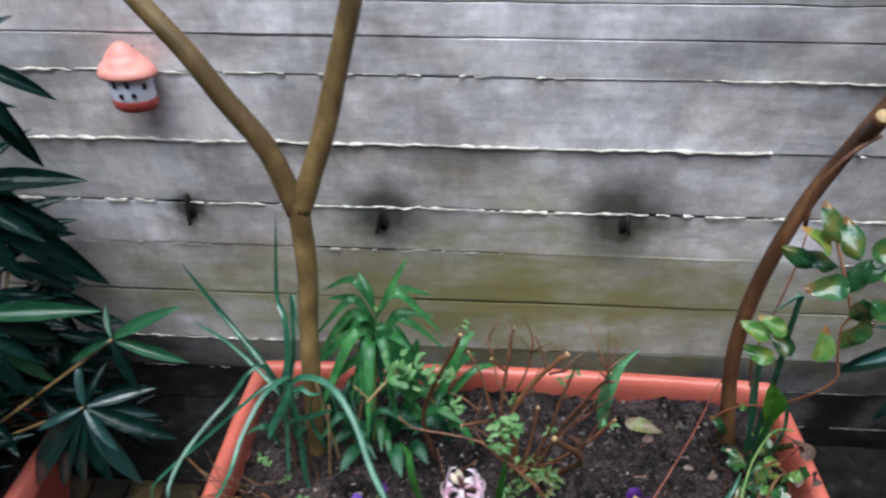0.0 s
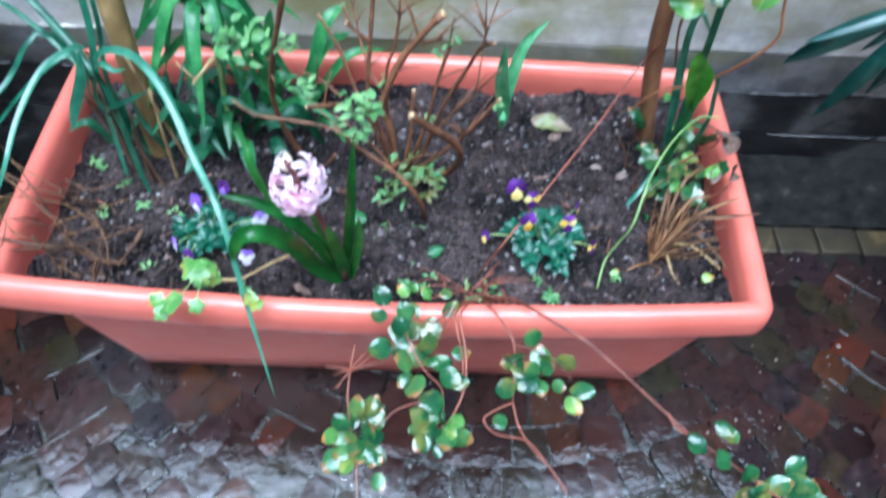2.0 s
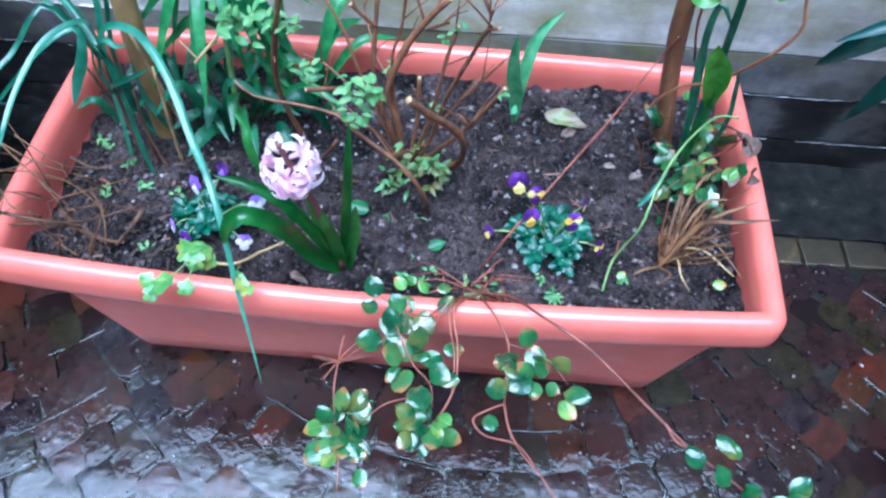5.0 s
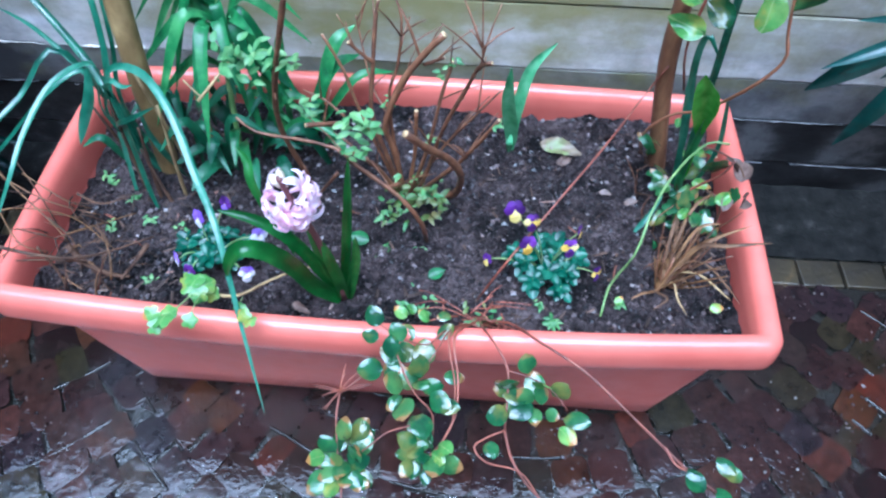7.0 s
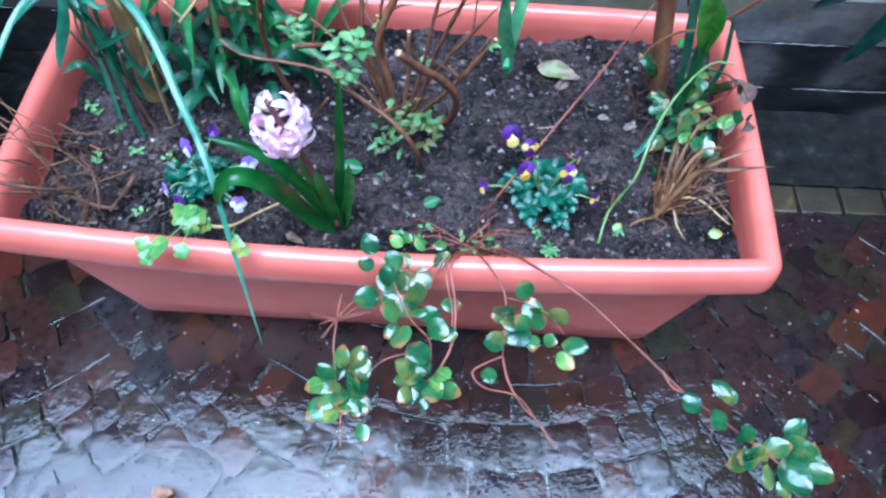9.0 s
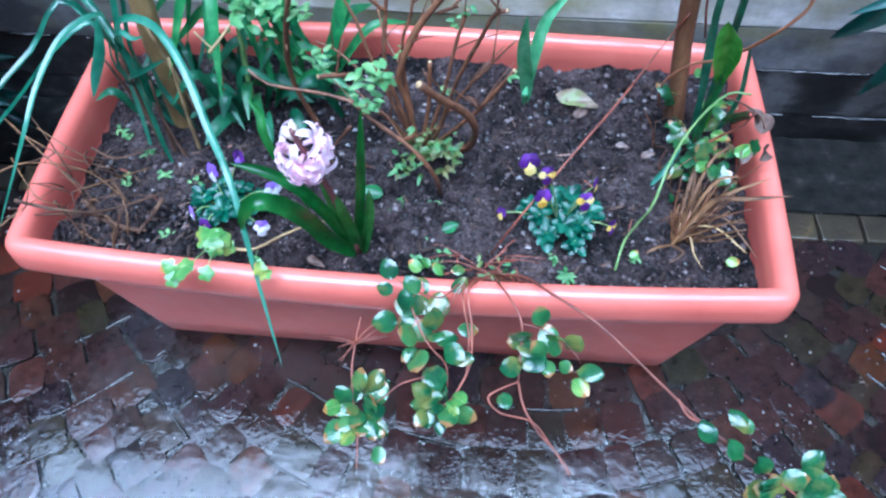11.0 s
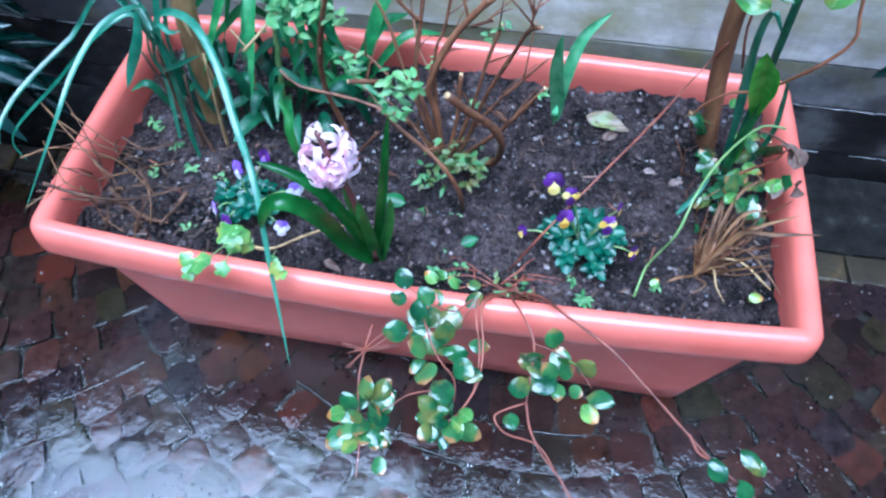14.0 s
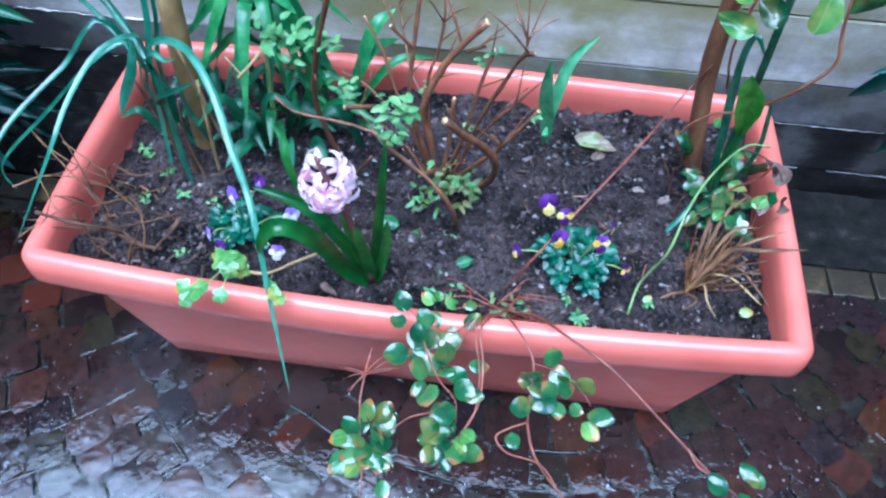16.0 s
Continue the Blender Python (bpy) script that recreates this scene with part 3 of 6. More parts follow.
PETAL_LILAC = leaf_mat("lilac_petal", (0.16, 0.07, 0.42), (0.27, 0.15, 0.58), (0.42, 0.28, 0.7), 0.45, None, 0.2)
PETAL_YELLOW = leaf_mat("yellow_petal", (0.5, 0.3, 0.03), (0.66, 0.48, 0.08), (0.76, 0.64, 0.24), 0.45, None, 0.2)
PETAL_WHITE = leaf_mat("white_petal", (0.6, 0.56, 0.62), (0.74, 0.72, 0.76), (0.82, 0.8, 0.82), 0.45, None, 0.2)


def stem(parent, points, r0, r1, material, name="stem", n=12, sides=6, cut=False, label=""):
    bm = bmesh.new()
    tube(bm, points, r0, r1, n, sides, 0.12 if r0 < 0.008 else 0.02)
    mats = [material]
    if cut:
        mats.append(CUT)
        bm.faces.ensure_lookup_table()
        bm.faces[-1].material_index = 1
    return part(name, bm, mats, parent, label)


def strap_leaf(parent, points, width, material, prof=strap, fold=0.35, side=None, name="leaf", n=18, label="", ripple=0.0):
    bm = bmesh.new()
    ribbon(bm, points, width * 0.74, prof, fold, side, n, ripple)
    return part(name, bm, material, parent, label)


# ---- the two small trees in the planter ----
root = thing("young_tree", (0.135, 0.262, 0.3), "young forked tree with smooth olive-brown bark, planted in a planter", "tree")
TRUNK = [(0.133, 0.258, 0.29), (0.137, 0.268, 0.40), (0.143, 0.302, 0.587), (0.148, 0.335, 0.707), (0.143, 0.355, 0.811)]
FORK = (0.141, 0.360, 0.828)
stem(root, TRUNK + [FORK], 0.0155, 0.0172, BARK_OLIVE, "trunk", 24, 14)
stem(root, [(0.141, 0.357, 0.806), (0.130, 0.360, 0.845), (0.107, 0.365, 0.912), (0.060, 0.370, 0.981), (0.018, 0.375, 1.048), (-0.038, 0.385, 1.116), (-0.108, 0.400, 1.201)], 0.0185, 0.0135, BARK_OLIVE, "branch", 24, 12)
stem(root, [(0.145, 0.357, 0.810), (0.162, 0.365, 0.853), (0.194, 0.375, 0.938), (0.215, 0.385, 1.011), (0.246, 0.395, 1.116), (0.265, 0.410, 1.201)], 0.0185, 0.0140, BARK_OLIVE, "branch", 24, 12)

root = thing("young_tree", (0.9, 0.35, 0.3), "slender leaning tree with reddish-brown bark and a cut stub", "tree")
stem(root, [(0.908, 0.322, 0.27), (0.898, 0.33, 0.345), (0.887, 0.338, 0.40)] + [(0.867, 0.350, 0.526), (0.861, 0.350, 0.656), (0.871, 0.347, 0.778), (0.891, 0.345, 0.874), (0.918, 0.345, 0.950), (0.950, 0.345, 1.034), (0.978, 0.345, 1.126)], 0.014, 0.0098, BARK_RED, "trunk", 30, 12)
stem(root, [(0.926, 0.343, 0.956), (0.923, 0.325, 0.983), (0.921, 0.310, 1.008)], 0.0095, 0.0105, BARK_RED, "cut_stub", 6, 10, True, "sawn stub with a pale yellow end")
stem(root, [(0.889, 0.330, 0.826), (0.881, 0.325, 0.882), (0.892, 0.322, 0.924), (0.914, 0.324, 0.955), (0.940, 0.330, 0.971)], 0.0032, 0.0028, TWIG, "twining_stem", 14, 6)

# ---- clump of strap leaves ----
root = thing("strap_leaf_clump", (0.125, 0.25, 0.315), "clump of long arching blue-green strap leaves in a planter", "bulb plant")
strap_leaf(root, [(0.091, 0.219, 0.330), (0.096, 0.250, 0.437), (0.115, 0.250, 0.521), (0.143, 0.245, 0.554), (0.193, 0.220, 0.565), (0.238, 0.170, 0.546), (0.272, 0.110, 0.506), (0.308, 0.050, 0.486), (0.337, -0.030, 0.411), (0.373, -0.123, 0.335)], 0.0145, STRAP, n=34)
strap_leaf(root, [(0.13, 0.25, 0.33)] + [(0.092, 0.250, 0.449), (0.120, 0.240, 0.530), (0.125, 0.225, 0.576), (0.101, 0.180, 0.584), (0.081, 0.120, 0.562), (0.067, 0.060, 0.528), (-0.008, -0.000, 0.413)], 0.0115, STRAP, n=30)
strap_leaf(root, [(0.12, 0.26, 0.33)] + [(0.088, 0.250, 0.455), (0.107, 0.240, 0.527), (0.100, 0.230, 0.558), (0.054, 0.200, 0.536), (-0.018, 0.170, 0.474), (-0.089, 0.140, 0.416), (-0.114, 0.130, 0.380), (-0.100, 0.120, 0.355)], 0.0085, STRAP, n=30)
strap_leaf(root, [(0.11, 0.27, 0.33)] + [(0.087, 0.280, 0.453), (0.040, 0.330, 0.487)] + [(-0.044, 0.400, 0.531), (-0.117, 0.430, 0.639)], 0.017, STRAP, n=22)
strap_leaf(root, [(0.12, 0.28, 0.33)] + [(0.089, 0.280, 0.447), (0.040, 0.310, 0.488), (-0.036, 0.360, 0.515), (-0.121, 0.410, 0.513)], 0.0105, STRAP, n=22)
strap_leaf(root, [(0.125, 0.265, 0.33)] + [(0.084, 0.280, 0.441), (0.101, 0.300, 0.541), (0.097, 0.330, 0.601)] + [(0.080, 0.360, 0.634), (0.093, 0.390, 0.783)], 0.016, STRAP, n=24, side=(1, -0.3, 0))
strap_leaf(root, [(0.13, 0.27, 0.33)] + [(0.092, 0.290, 0.443), (0.109, 0.310, 0.543)] + [(0.109, 0.350, 0.644), (0.126, 0.300, 0.588)], 0.0115, STRAP, n=24, side=(1, -0.3, 0))
strap_leaf(root, [(0.136, 0.187, 0.330), (0.131, 0.200, 0.371), (0.128, 0.220, 0.448), (0.119, 0.240, 0.504), (0.106, 0.245, 0.525)], 0.014, STRAP, n=20, side=(1, -0.2, 0.2))
strap_leaf(root, [(0.164, 0.249, 0.335), (0.162, 0.230, 0.403), (0.145, 0.240, 0.440), (0.144, 0.250, 0.497)], 0.011, STRAP, n=14)
strap_leaf(root, [(0.113, 0.245, 0.494), (0.119, 0.235, 0.528), (0.144, 0.220, 0.555), (0.163, 0.210, 0.554), (0.182, 0.205, 0.563)], 0.0105, STRAP, n=14)
strap_leaf(root, [(0.109, 0.235, 0.442), (0.115, 0.225, 0.467), (0.155, 0.210, 0.499), (0.200, 0.200, 0.532)], 0.0125, STRAP, n=14)
strap_leaf(root, [(0.138, 0.200, 0.591), (0.126, 0.190, 0.553), (0.103, 0.180, 0.511), (0.093, 0.170, 0.486)], 0.020, STRAP, lance, n=14, side=(1, 0, 0.2))
strap_leaf(root, [(0.115, 0.255, 0.34)] + [(0.081, 0.250, 0.570), (0.024, 0.200, 0.535), (-0.016, 0.120, 0.515), (-0.026, 0.070, 0.501), (-0.023, 0.050, 0.488)], 0.0105, STRAP, n=20)
for dx, dy, tx, tz in ((-0.03, -0.02, -0.02, 0.5), (0.0, -0.04, 0.01, 0.46), (0.035, -0.03, 0.05, 0.5), (0.05, 0.0, 0.03, 0.54), (-0.045, 0.01, -0.06, 0.47), (0.025, -0.05, 0.0, 0.42), (0.07, 0.03, 0.10, 0.48)):
    stem(root, [(0.13 + dx, 0.25 + dy, 0.31), (0.13 + (dx + tx) / 2, 0.25 + dy * 0.8, 0.31 + (tz - 0.31) * 0.5), (0.13 + tx, 0.25 + dy * 0.5, tz)], 0.0034, 0.0018, DRY if dx < 0.03 else STRAW, "dry_stalk", 8, 6)
# ---- lily ----
def whorl(parent, centre, tips, width, material, lift=0.02, sidefold=0.3):
    c = Vector(centre)
    for tip, bend in tips:
        t = Vector(tip)
        mid = c.lerp(t, 0.45) + Vector((0, 0, bend))
        strap_leaf(parent, [c, c.lerp(mid, 0.5) + Vector((0, 0, bend * 0.35)), mid, t], width * random.uniform(0.85, 1.1), material, oblance, sidefold, n=16)


root = thing("lily", (0.235, 0.33, 0.315), "leafy green lily stem with whorled lance-shaped leaves", "lily")
C = (0.248, 0.360, 0.548)
stem(root, [(0.235, 0.30, 0.31), (0.238, 0.33, 0.43), C, (C[0], C[1] + 0.004, C[2] + 0.06)], 0.005, 0.003, GREEN_STEM, n=14)
low = [(0.249, 0.200, 0.456), (0.225, 0.250, 0.483), (0.125, 0.310, 0.491), (0.147, 0.260, 0.431), (0.314, 0.280, 0.455), (0.343, 0.330, 0.447), (0.315, 0.300, 0.572), (0.144, 0.360, 0.473), (0.290, 0.260, 0.507)]
for tip, bend in zip(low, (0.075, 0.06, 0.055, 0.06, 0.065, 0.055, 0.03, 0.04, 0.06)):
    whorl(root, (C[0] + random.uniform(-0.006, 0.006), C[1], C[2] + random.uniform(-0.07, -0.01)), [(tip, bend + 0.015)], 0.027, LILY)
mid = [(0.131, 0.340, 0.489), (0.164, 0.360, 0.524), (0.150, 0.400, 0.590), (0.350, 0.380, 0.577), (0.327, 0.310, 0.448), (0.201, 0.290, 0.432), (0.168, 0.310, 0.453), (0.370, 0.360, 0.514), (0.284, 0.280, 0.435)]
for tip, bend in zip(mid, (0.05, 0.045, 0.03, 0.035, 0.06, 0.06, 0.055, 0.05, 0.06)):
    whorl(root, (C[0], C[1], C[2] + random.uniform(-0.03, 0.025)), [(tip, bend + 0.01)], 0.022, LILY)
top = [(0.305, 0.390, 0.703), (0.346, 0.400, 0.606), (0.144, 0.410, 0.601), (0.214, 0.400, 0.658), (0.366, 0.350, 0.560), (0.140, 0.330, 0.560)]
for tip, bend in zip(top, (0.0, 0.045, 0.055, 0.015, 0.06, 0.06)):
    whorl(root, (C[0], C[1], C[2] + random.uniform(0.02, 0.055)), [(tip, bend)], 0.019, LILY)

drooping = random.Random(44)
for k in range(9):
    a = drooping.uniform(-2.7, 0.5)
    c = Vector((C[0] + drooping.uniform(-0.01, 0.01), C[1] - 0.01, drooping.uniform(0.40, 0.52)))
    d = Vector((math.cos(a), 0.75 * math.sin(a), 0)) * drooping.uniform(0.06, 0.12)
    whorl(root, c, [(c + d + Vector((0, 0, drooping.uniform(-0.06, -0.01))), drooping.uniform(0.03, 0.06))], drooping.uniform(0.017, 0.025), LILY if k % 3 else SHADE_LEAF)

# broad leaves behind the shrub, by the rim
root = thing("broad_leaf_plant", (0.33, 0.34, 0.315), "low plant with dark green broad lance leaves at the planter's rim", "plant")
for a, b, w in (((0.316, 0.318, 0.330), (0.291, 0.340, 0.558), 0.02), ((0.270, 0.314, 0.330), (0.352, 0.340, 0.430), 0.028), ((0.350, 0.352, 0.350), (0.419, 0.430, 0.495), 0.03), ((0.333, 0.335, 0.340), (0.424, 0.420, 0.449), 0.028),
               ((0.276, 0.327, 0.330), (0.415, 0.280, 0.405), 0.022), ((0.247, 0.341, 0.340), (0.265, 0.220, 0.398), 0.022), ((0.236, 0.337, 0.330), (0.288, 0.209, 0.360), 0.02), ((0.305, 0.368, 0.330), (0.314, 0.400, 0.503), 0.022),
               ((0.345, 0.358, 0.330), (0.474, 0.430, 0.409), 0.02), ((0.362, 0.321, 0.330), (0.426, 0.264, 0.370), 0.022)):
    m = Vector(a).lerp(Vector(b), 0.55) + Vector((0, 0, 0.045))
    strap_leaf(root, [a, m, b], w, LILY, lance, 0.3, n=14)
# low leaves in the shaded green darken the hollow below the lily
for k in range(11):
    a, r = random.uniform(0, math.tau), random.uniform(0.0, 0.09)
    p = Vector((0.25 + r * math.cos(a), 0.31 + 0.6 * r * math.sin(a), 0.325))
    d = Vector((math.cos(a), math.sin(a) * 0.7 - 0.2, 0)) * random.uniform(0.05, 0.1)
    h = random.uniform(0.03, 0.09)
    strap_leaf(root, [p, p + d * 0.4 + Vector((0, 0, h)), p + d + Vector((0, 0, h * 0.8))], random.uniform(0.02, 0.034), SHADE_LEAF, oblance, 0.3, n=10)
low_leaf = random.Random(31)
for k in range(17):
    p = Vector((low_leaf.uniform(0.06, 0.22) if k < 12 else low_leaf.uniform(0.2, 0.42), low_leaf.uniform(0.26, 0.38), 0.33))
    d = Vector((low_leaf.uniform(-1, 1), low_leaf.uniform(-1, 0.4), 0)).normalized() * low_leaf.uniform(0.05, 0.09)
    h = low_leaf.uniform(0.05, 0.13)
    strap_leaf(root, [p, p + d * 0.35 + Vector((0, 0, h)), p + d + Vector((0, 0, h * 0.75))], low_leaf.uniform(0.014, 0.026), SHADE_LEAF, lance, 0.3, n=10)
stem(root, [(0.249, 0.220, 0.527), (0.271, 0.240, 0.545), (0.293, 0.250, 0.568)], 0.0022, 0.0016, STRAW, "dry_stalk")
stem(root, [(0.223, 0.250, 0.533), (0.256, 0.220, 0.533)], 0.0016, 0.0012, STRAW, "dry_stalk")

# ---- pruned shrub ----
root = thing("pruned_shrub", (0.505, 0.235, 0.315), "pruned shrub with bare reddish-brown twigs and small green shoots", "shrub")
B = (0.507, 0.24, 0.315)
STEMS = [
    ([B] + [(0.488, 0.240, 0.412), (0.469, 0.250, 0.487), (0.474, 0.270, 0.560), (0.480, 0.290, 0.620), (0.484, 0.295, 0.637)], 0.0055, 0.0026, 1),
    ([B] + [(0.496, 0.250, 0.419), (0.486, 0.250, 0.471), (0.511, 0.255, 0.542), (0.540, 0.256, 0.589), (0.567, 0.256, 0.623)], 0.0065, 0.0056, 1),
    ([B] + [(0.553, 0.237, 0.335), (0.586, 0.236, 0.350), (0.595, 0.170, 0.470), (0.580, 0.150, 0.522), (0.555, 0.120, 0.574), (0.536, 0.105, 0.610)], 0.0068, 0.0058, 1),
    ([B] + [(0.531, 0.230, 0.395), (0.552, 0.230, 0.480), (0.563, 0.240, 0.534), (0.578, 0.250, 0.588)], 0.0042, 0.003, 1),
    ([B] + [(0.540, 0.220, 0.395), (0.566, 0.210, 0.503), (0.596, 0.200, 0.588), (0.611, 0.190, 0.633), (0.625, 0.180, 0.648)], 0.004, 0.0028, 1),
    ([B] + [(0.581, 0.200, 0.447), (0.606, 0.190, 0.495), (0.639, 0.185, 0.558)], 0.004, 0.0034, 1),
    ([B] + [(0.479, 0.200, 0.439), (0.452, 0.180, 0.490)], 0.0048, 0.003, 0),
    ([(0.303, 0.200, 0.522), (0.326, 0.195, 0.502), (0.380, 0.182, 0.508), (0.435, 0.170, 0.508), (0.461, 0.160, 0.489), (0.502, 0.150, 0.459), (0.526, 0.140, 0.440), (0.545, 0.138, 0.400), (0.549, 0.155, 0.335)], 0.0022, 0.0046, 0),
    ([B] + [(0.505, 0.215, 0.38), (0.510, 0.180, 0.43), (0.502, 0.150, 0.459)], 0.005, 0.0042, 0),
    ([(0.448, 0.200, 0.522), (0.426, 0.180, 0.540), (0.405, 0.165, 0.551)], 0.0042, 0.004, 1),
    ([(0.36, 0.26, 0.315)] + [(0.337, 0.250, 0.449), (0.354, 0.230, 0.554), (0.386, 0.210, 0.656), (0.401, 0.206, 0.704)], 0.0052, 0.0042, 1),
    ([B] + [(0.451, 0.260, 0.486), (0.434, 0.270, 0.548), (0.411, 0.280, 0.595)], 0.0034, 0.0022, 1),
    ([(0.473, 0.270, 0.564), (0.460, 0.265, 0.582), (0.448, 0.260, 0.601)], 0.0036, 0.003, 1),
    ([B] + [(0.492, 0.260, 0.500), (0.506, 0.270, 0.561), (0.513, 0.280, 0.625), (0.497, 0.300, 0.658)], 0.0034, 0.0014, 0),
    ([(0.537, 0.256, 0.586), (0.526, 0.260, 0.624), (0.515, 0.270, 0.645)], 0.0028, 0.0014, 0),
    ([(0.542, 0.256, 0.576), (0.559, 0.250, 0.589), (0.568, 0.250, 0.593)], 0.003, 0.0024, 1),
    ([B] + [(0.563, 0.230, 0.447), (0.608, 0.220, 0.527), (0.639, 0.220, 0.573)], 0.0028, 0.0015, 0),
    ([B] + [(0.524, 0.250, 0.409), (0.530, 0.250, 0.502)], 0.0038, 0.0034, 1),
    ([(0.434, 0.240, 0.494), (0.406, 0.250, 0.514), (0.378, 0.260, 0.518)], 0.0024, 0.0014, 0),
    ([(0.490, 0.260, 0.478), (0.465, 0.290, 0.506), (0.448, 0.330, 0.556), (0.443, 0.340, 0.580)], 0.0022, 0.0012, 0),
    ([(0.612, 0.190, 0.629), (0.614, 0.190, 0.650), (0.612, 0.190, 0.663)], 0.0018, 0.001, 0),
    ([(0.431, 0.170, 0.459), (0.376, 0.204, 0.340), (0.445, 0.197, 0.335)], 0.003, 0.0018, 0),
]
for pts, r0, r1, cutoff in STEMS:
    stem(root, pts, r0 * 0.8, r1 * 0.8, TWIG, "twig", 16, 7, bool(cutoff))
for k in range(48):
    pts, r0, r1, _ = STEMS[random.randrange(len(STEMS))]
    a = spline(pts, 20)[random.randrange(9, 20)]
    d = Vector((random.uniform(-1, 1), random.uniform(-0.5, 0.8), random.uniform(0.1, 1.3))).normalized() * random.uniform(0.02, 0.085)
    stem(root, [a, a + d * 0.5 + Vector((0, 0, 0.004)), a + d], 0.0013, 0.0006, TWIG, "twiglet", 5, 5)
SHOOT_LEAF = [leaf_mesh("small_leaf", m, w, ovate, 0.25, 0.3) for m, w in ((SHOOT, 0.42), (SHOOT_DARK, 0.45), (SHOOT, 0.55))]


def tuft(parent, at, spread, count, size, kinds, up=0.6, name="small_leaf"):
    for _ in range(count):
        a = random.uniform(0, math.tau)
        e = random.uniform(-0.2, 1.0)
        d = Vector((math.cos(a), math.sin(a) - 0.2, up * e)).normalized()
        p = Vector(at) + Vector((random.uniform(-1, 1) * spread, random.uniform(-1, 1) * spread * 0.7, random.uniform(-0.7, 1) * spread))
        put(name, random.choice(kinds), parent, p, d, (random.uniform(-0.5, 0.5), -0.4 + random.uniform(-0.4, 0.4), 1), size * 0.78 * random.uniform(0.7, 1.25))


G, O, G2 = SHOOT_LEAF
tuft(root, (0.473, 0.160, 0.558), 0.019, 30, 0.021, [G, G2])
tuft(root, (0.466, 0.150, 0.529), 0.014, 14, 0.018, [G, G2])
tuft(root, (0.532, 0.211, 0.360), 0.036, 62, 0.021, [O, G, O, O])
tuft(root, (0.498, 0.193, 0.345), 0.02, 20, 0.016, [O, O, G])
tuft(root, (0.372, 0.220, 0.597), 0.02, 20, 0.022, [G])
tuft(root, (0.304, 0.260, 0.563), 0.03, 30, 0.024, [G, G2])
tuft(root, (0.390, 0.220, 0.522), 0.02, 16, 0.02, [G])
tuft(root, (0.562, 0.250, 0.564), 0.008, 6, 0.011, [G2])
tuft(root, (0.578, 0.250, 0.585), 0.006, 6, 0.011, [G2])
tuft(root, (0.551, 0.230, 0.469), 0.007, 6, 0.011, [G])
tuft(root, (0.492, 0.260, 0.500), 0.012, 8, 0.011, [G])
tuft(root, (0.404, 0.220, 0.705), 0.008, 7, 0.011, [G2])
tuft(root, (0.636, 0.185, 0.554), 0.006, 4, 0.012, [G])

# ---- sprout with two leaves ----
root = thing("tulip_sprout", (0.670, 0.362, 0.322), "young sprout with two upright green leaves", "bulb plant")
strap_leaf(root, [(0.669, 0.353, 0.325), (0.666, 0.350, 0.375), (0.655, 0.330, 0.460), (0.654, 0.320, 0.525)], 0.030, SPROUT, lance, 0.5, side=(1, -0.1, 0))
strap_leaf(root, [(0.671, 0.360, 0.325), (0.672, 0.360, 0.403), (0.686, 0.375, 0.476), (0.719, 0.385, 0.517)], 0.025, SPROUT, lance, 0.5, side=(0.9, -0.3, -0.5))
strap_leaf(root, [(0.665, 0.330, 0.383), (0.663, 0.315, 0.376), (0.665, 0.340, 0.330)], 0.014, SPROUT, lance, 0.4, side=(1, -0.1, 0))

# ---- hyacinth ----
root = thing("hyacinth", (0.444, 0.058, 0.31), "pale pink hyacinth in bloom with dark green strap leaves", "hyacinth")
H = (0.444, 0.058, 0.31)
strap_leaf(root, [H] + [(0.421, 0.060, 0.385), (0.390, 0.065, 0.448), (0.350, 0.070, 0.480), (0.305, 0.070, 0.497)], 0.022, HYA, strap, 0.5, n=22)
strap_leaf(root, [H] + [(0.414, 0.045, 0.370), (0.397, 0.030, 0.445), (0.374, 0.020, 0.489), (0.351, 0.012, 0.502), (0.333, 0.008, 0.479), (0.323, 0.005, 0.451)], 0.030, HYA, strap, 0.45, n=24)
strap_leaf(root, [H] + [(0.434, 0.062, 0.369), (0.423, 0.068, 0.421), (0.410, 0.075, 0.470)], 0.025, HYA, strap, 0.5, n=16, side=(1, 0, 0.3))
strap_leaf(root, [H] + [(0.452, 0.065, 0.388), (0.463, 0.080, 0.483), (0.472, 0.095, 0.581)], 0.019, HYA, strap, 0.6, n=20, side=(1, -0.3, 0))
strap_leaf(root, [H] + [(0.443, 0.050, 0.397), (0.438, 0.050, 0.437), (0.432, 0.055, 0.467)], 0.021, HYA, strap, 0.5, n=14, side=(1, 0.2, 0))
strap_leaf(root, [H] + [(0.457, 0.060, 0.367), (0.467, 0.065, 0.417), (0.470, 0.070, 0.461)], 0.018, HYA, strap, 0.5, n=12, side=(1, 0.2, 0))
strap_leaf(root, [(0.36, 0.12, 0.33)] + [(0.331, 0.130, 0.464), (0.323, 0.150, 0.496), (0.309, 0.160, 0.511)], 0.016, HYA, lance, 0.5, n=12, side=(1, 0.2, 0))
FLOWER_STEM = mottled("flower_stem", [(0.3, (0.09, 0.03, 0.035)), (0.7, (0.19, 0.08, 0.06))], 30, 0.5)
raceme = [(0.442, 0.058, 0.32), (0.430, 0.056, 0.45), (0.416, 0.048, 0.54), (0.408, 0.045, 0.596)]
stem(root, raceme, 0.006, 0.0035, FLOWER_STEM, "flower_stem", 16, 8)


def mesh_of(name, bm, *materials):
    me = bpy.data.meshes.new(name)
    bm.to_mesh(me)
    bm.free()
    for p in me.polygons:
        p.use_smooth = True
    for m in materials:
        me.materials.append(m)
    return me


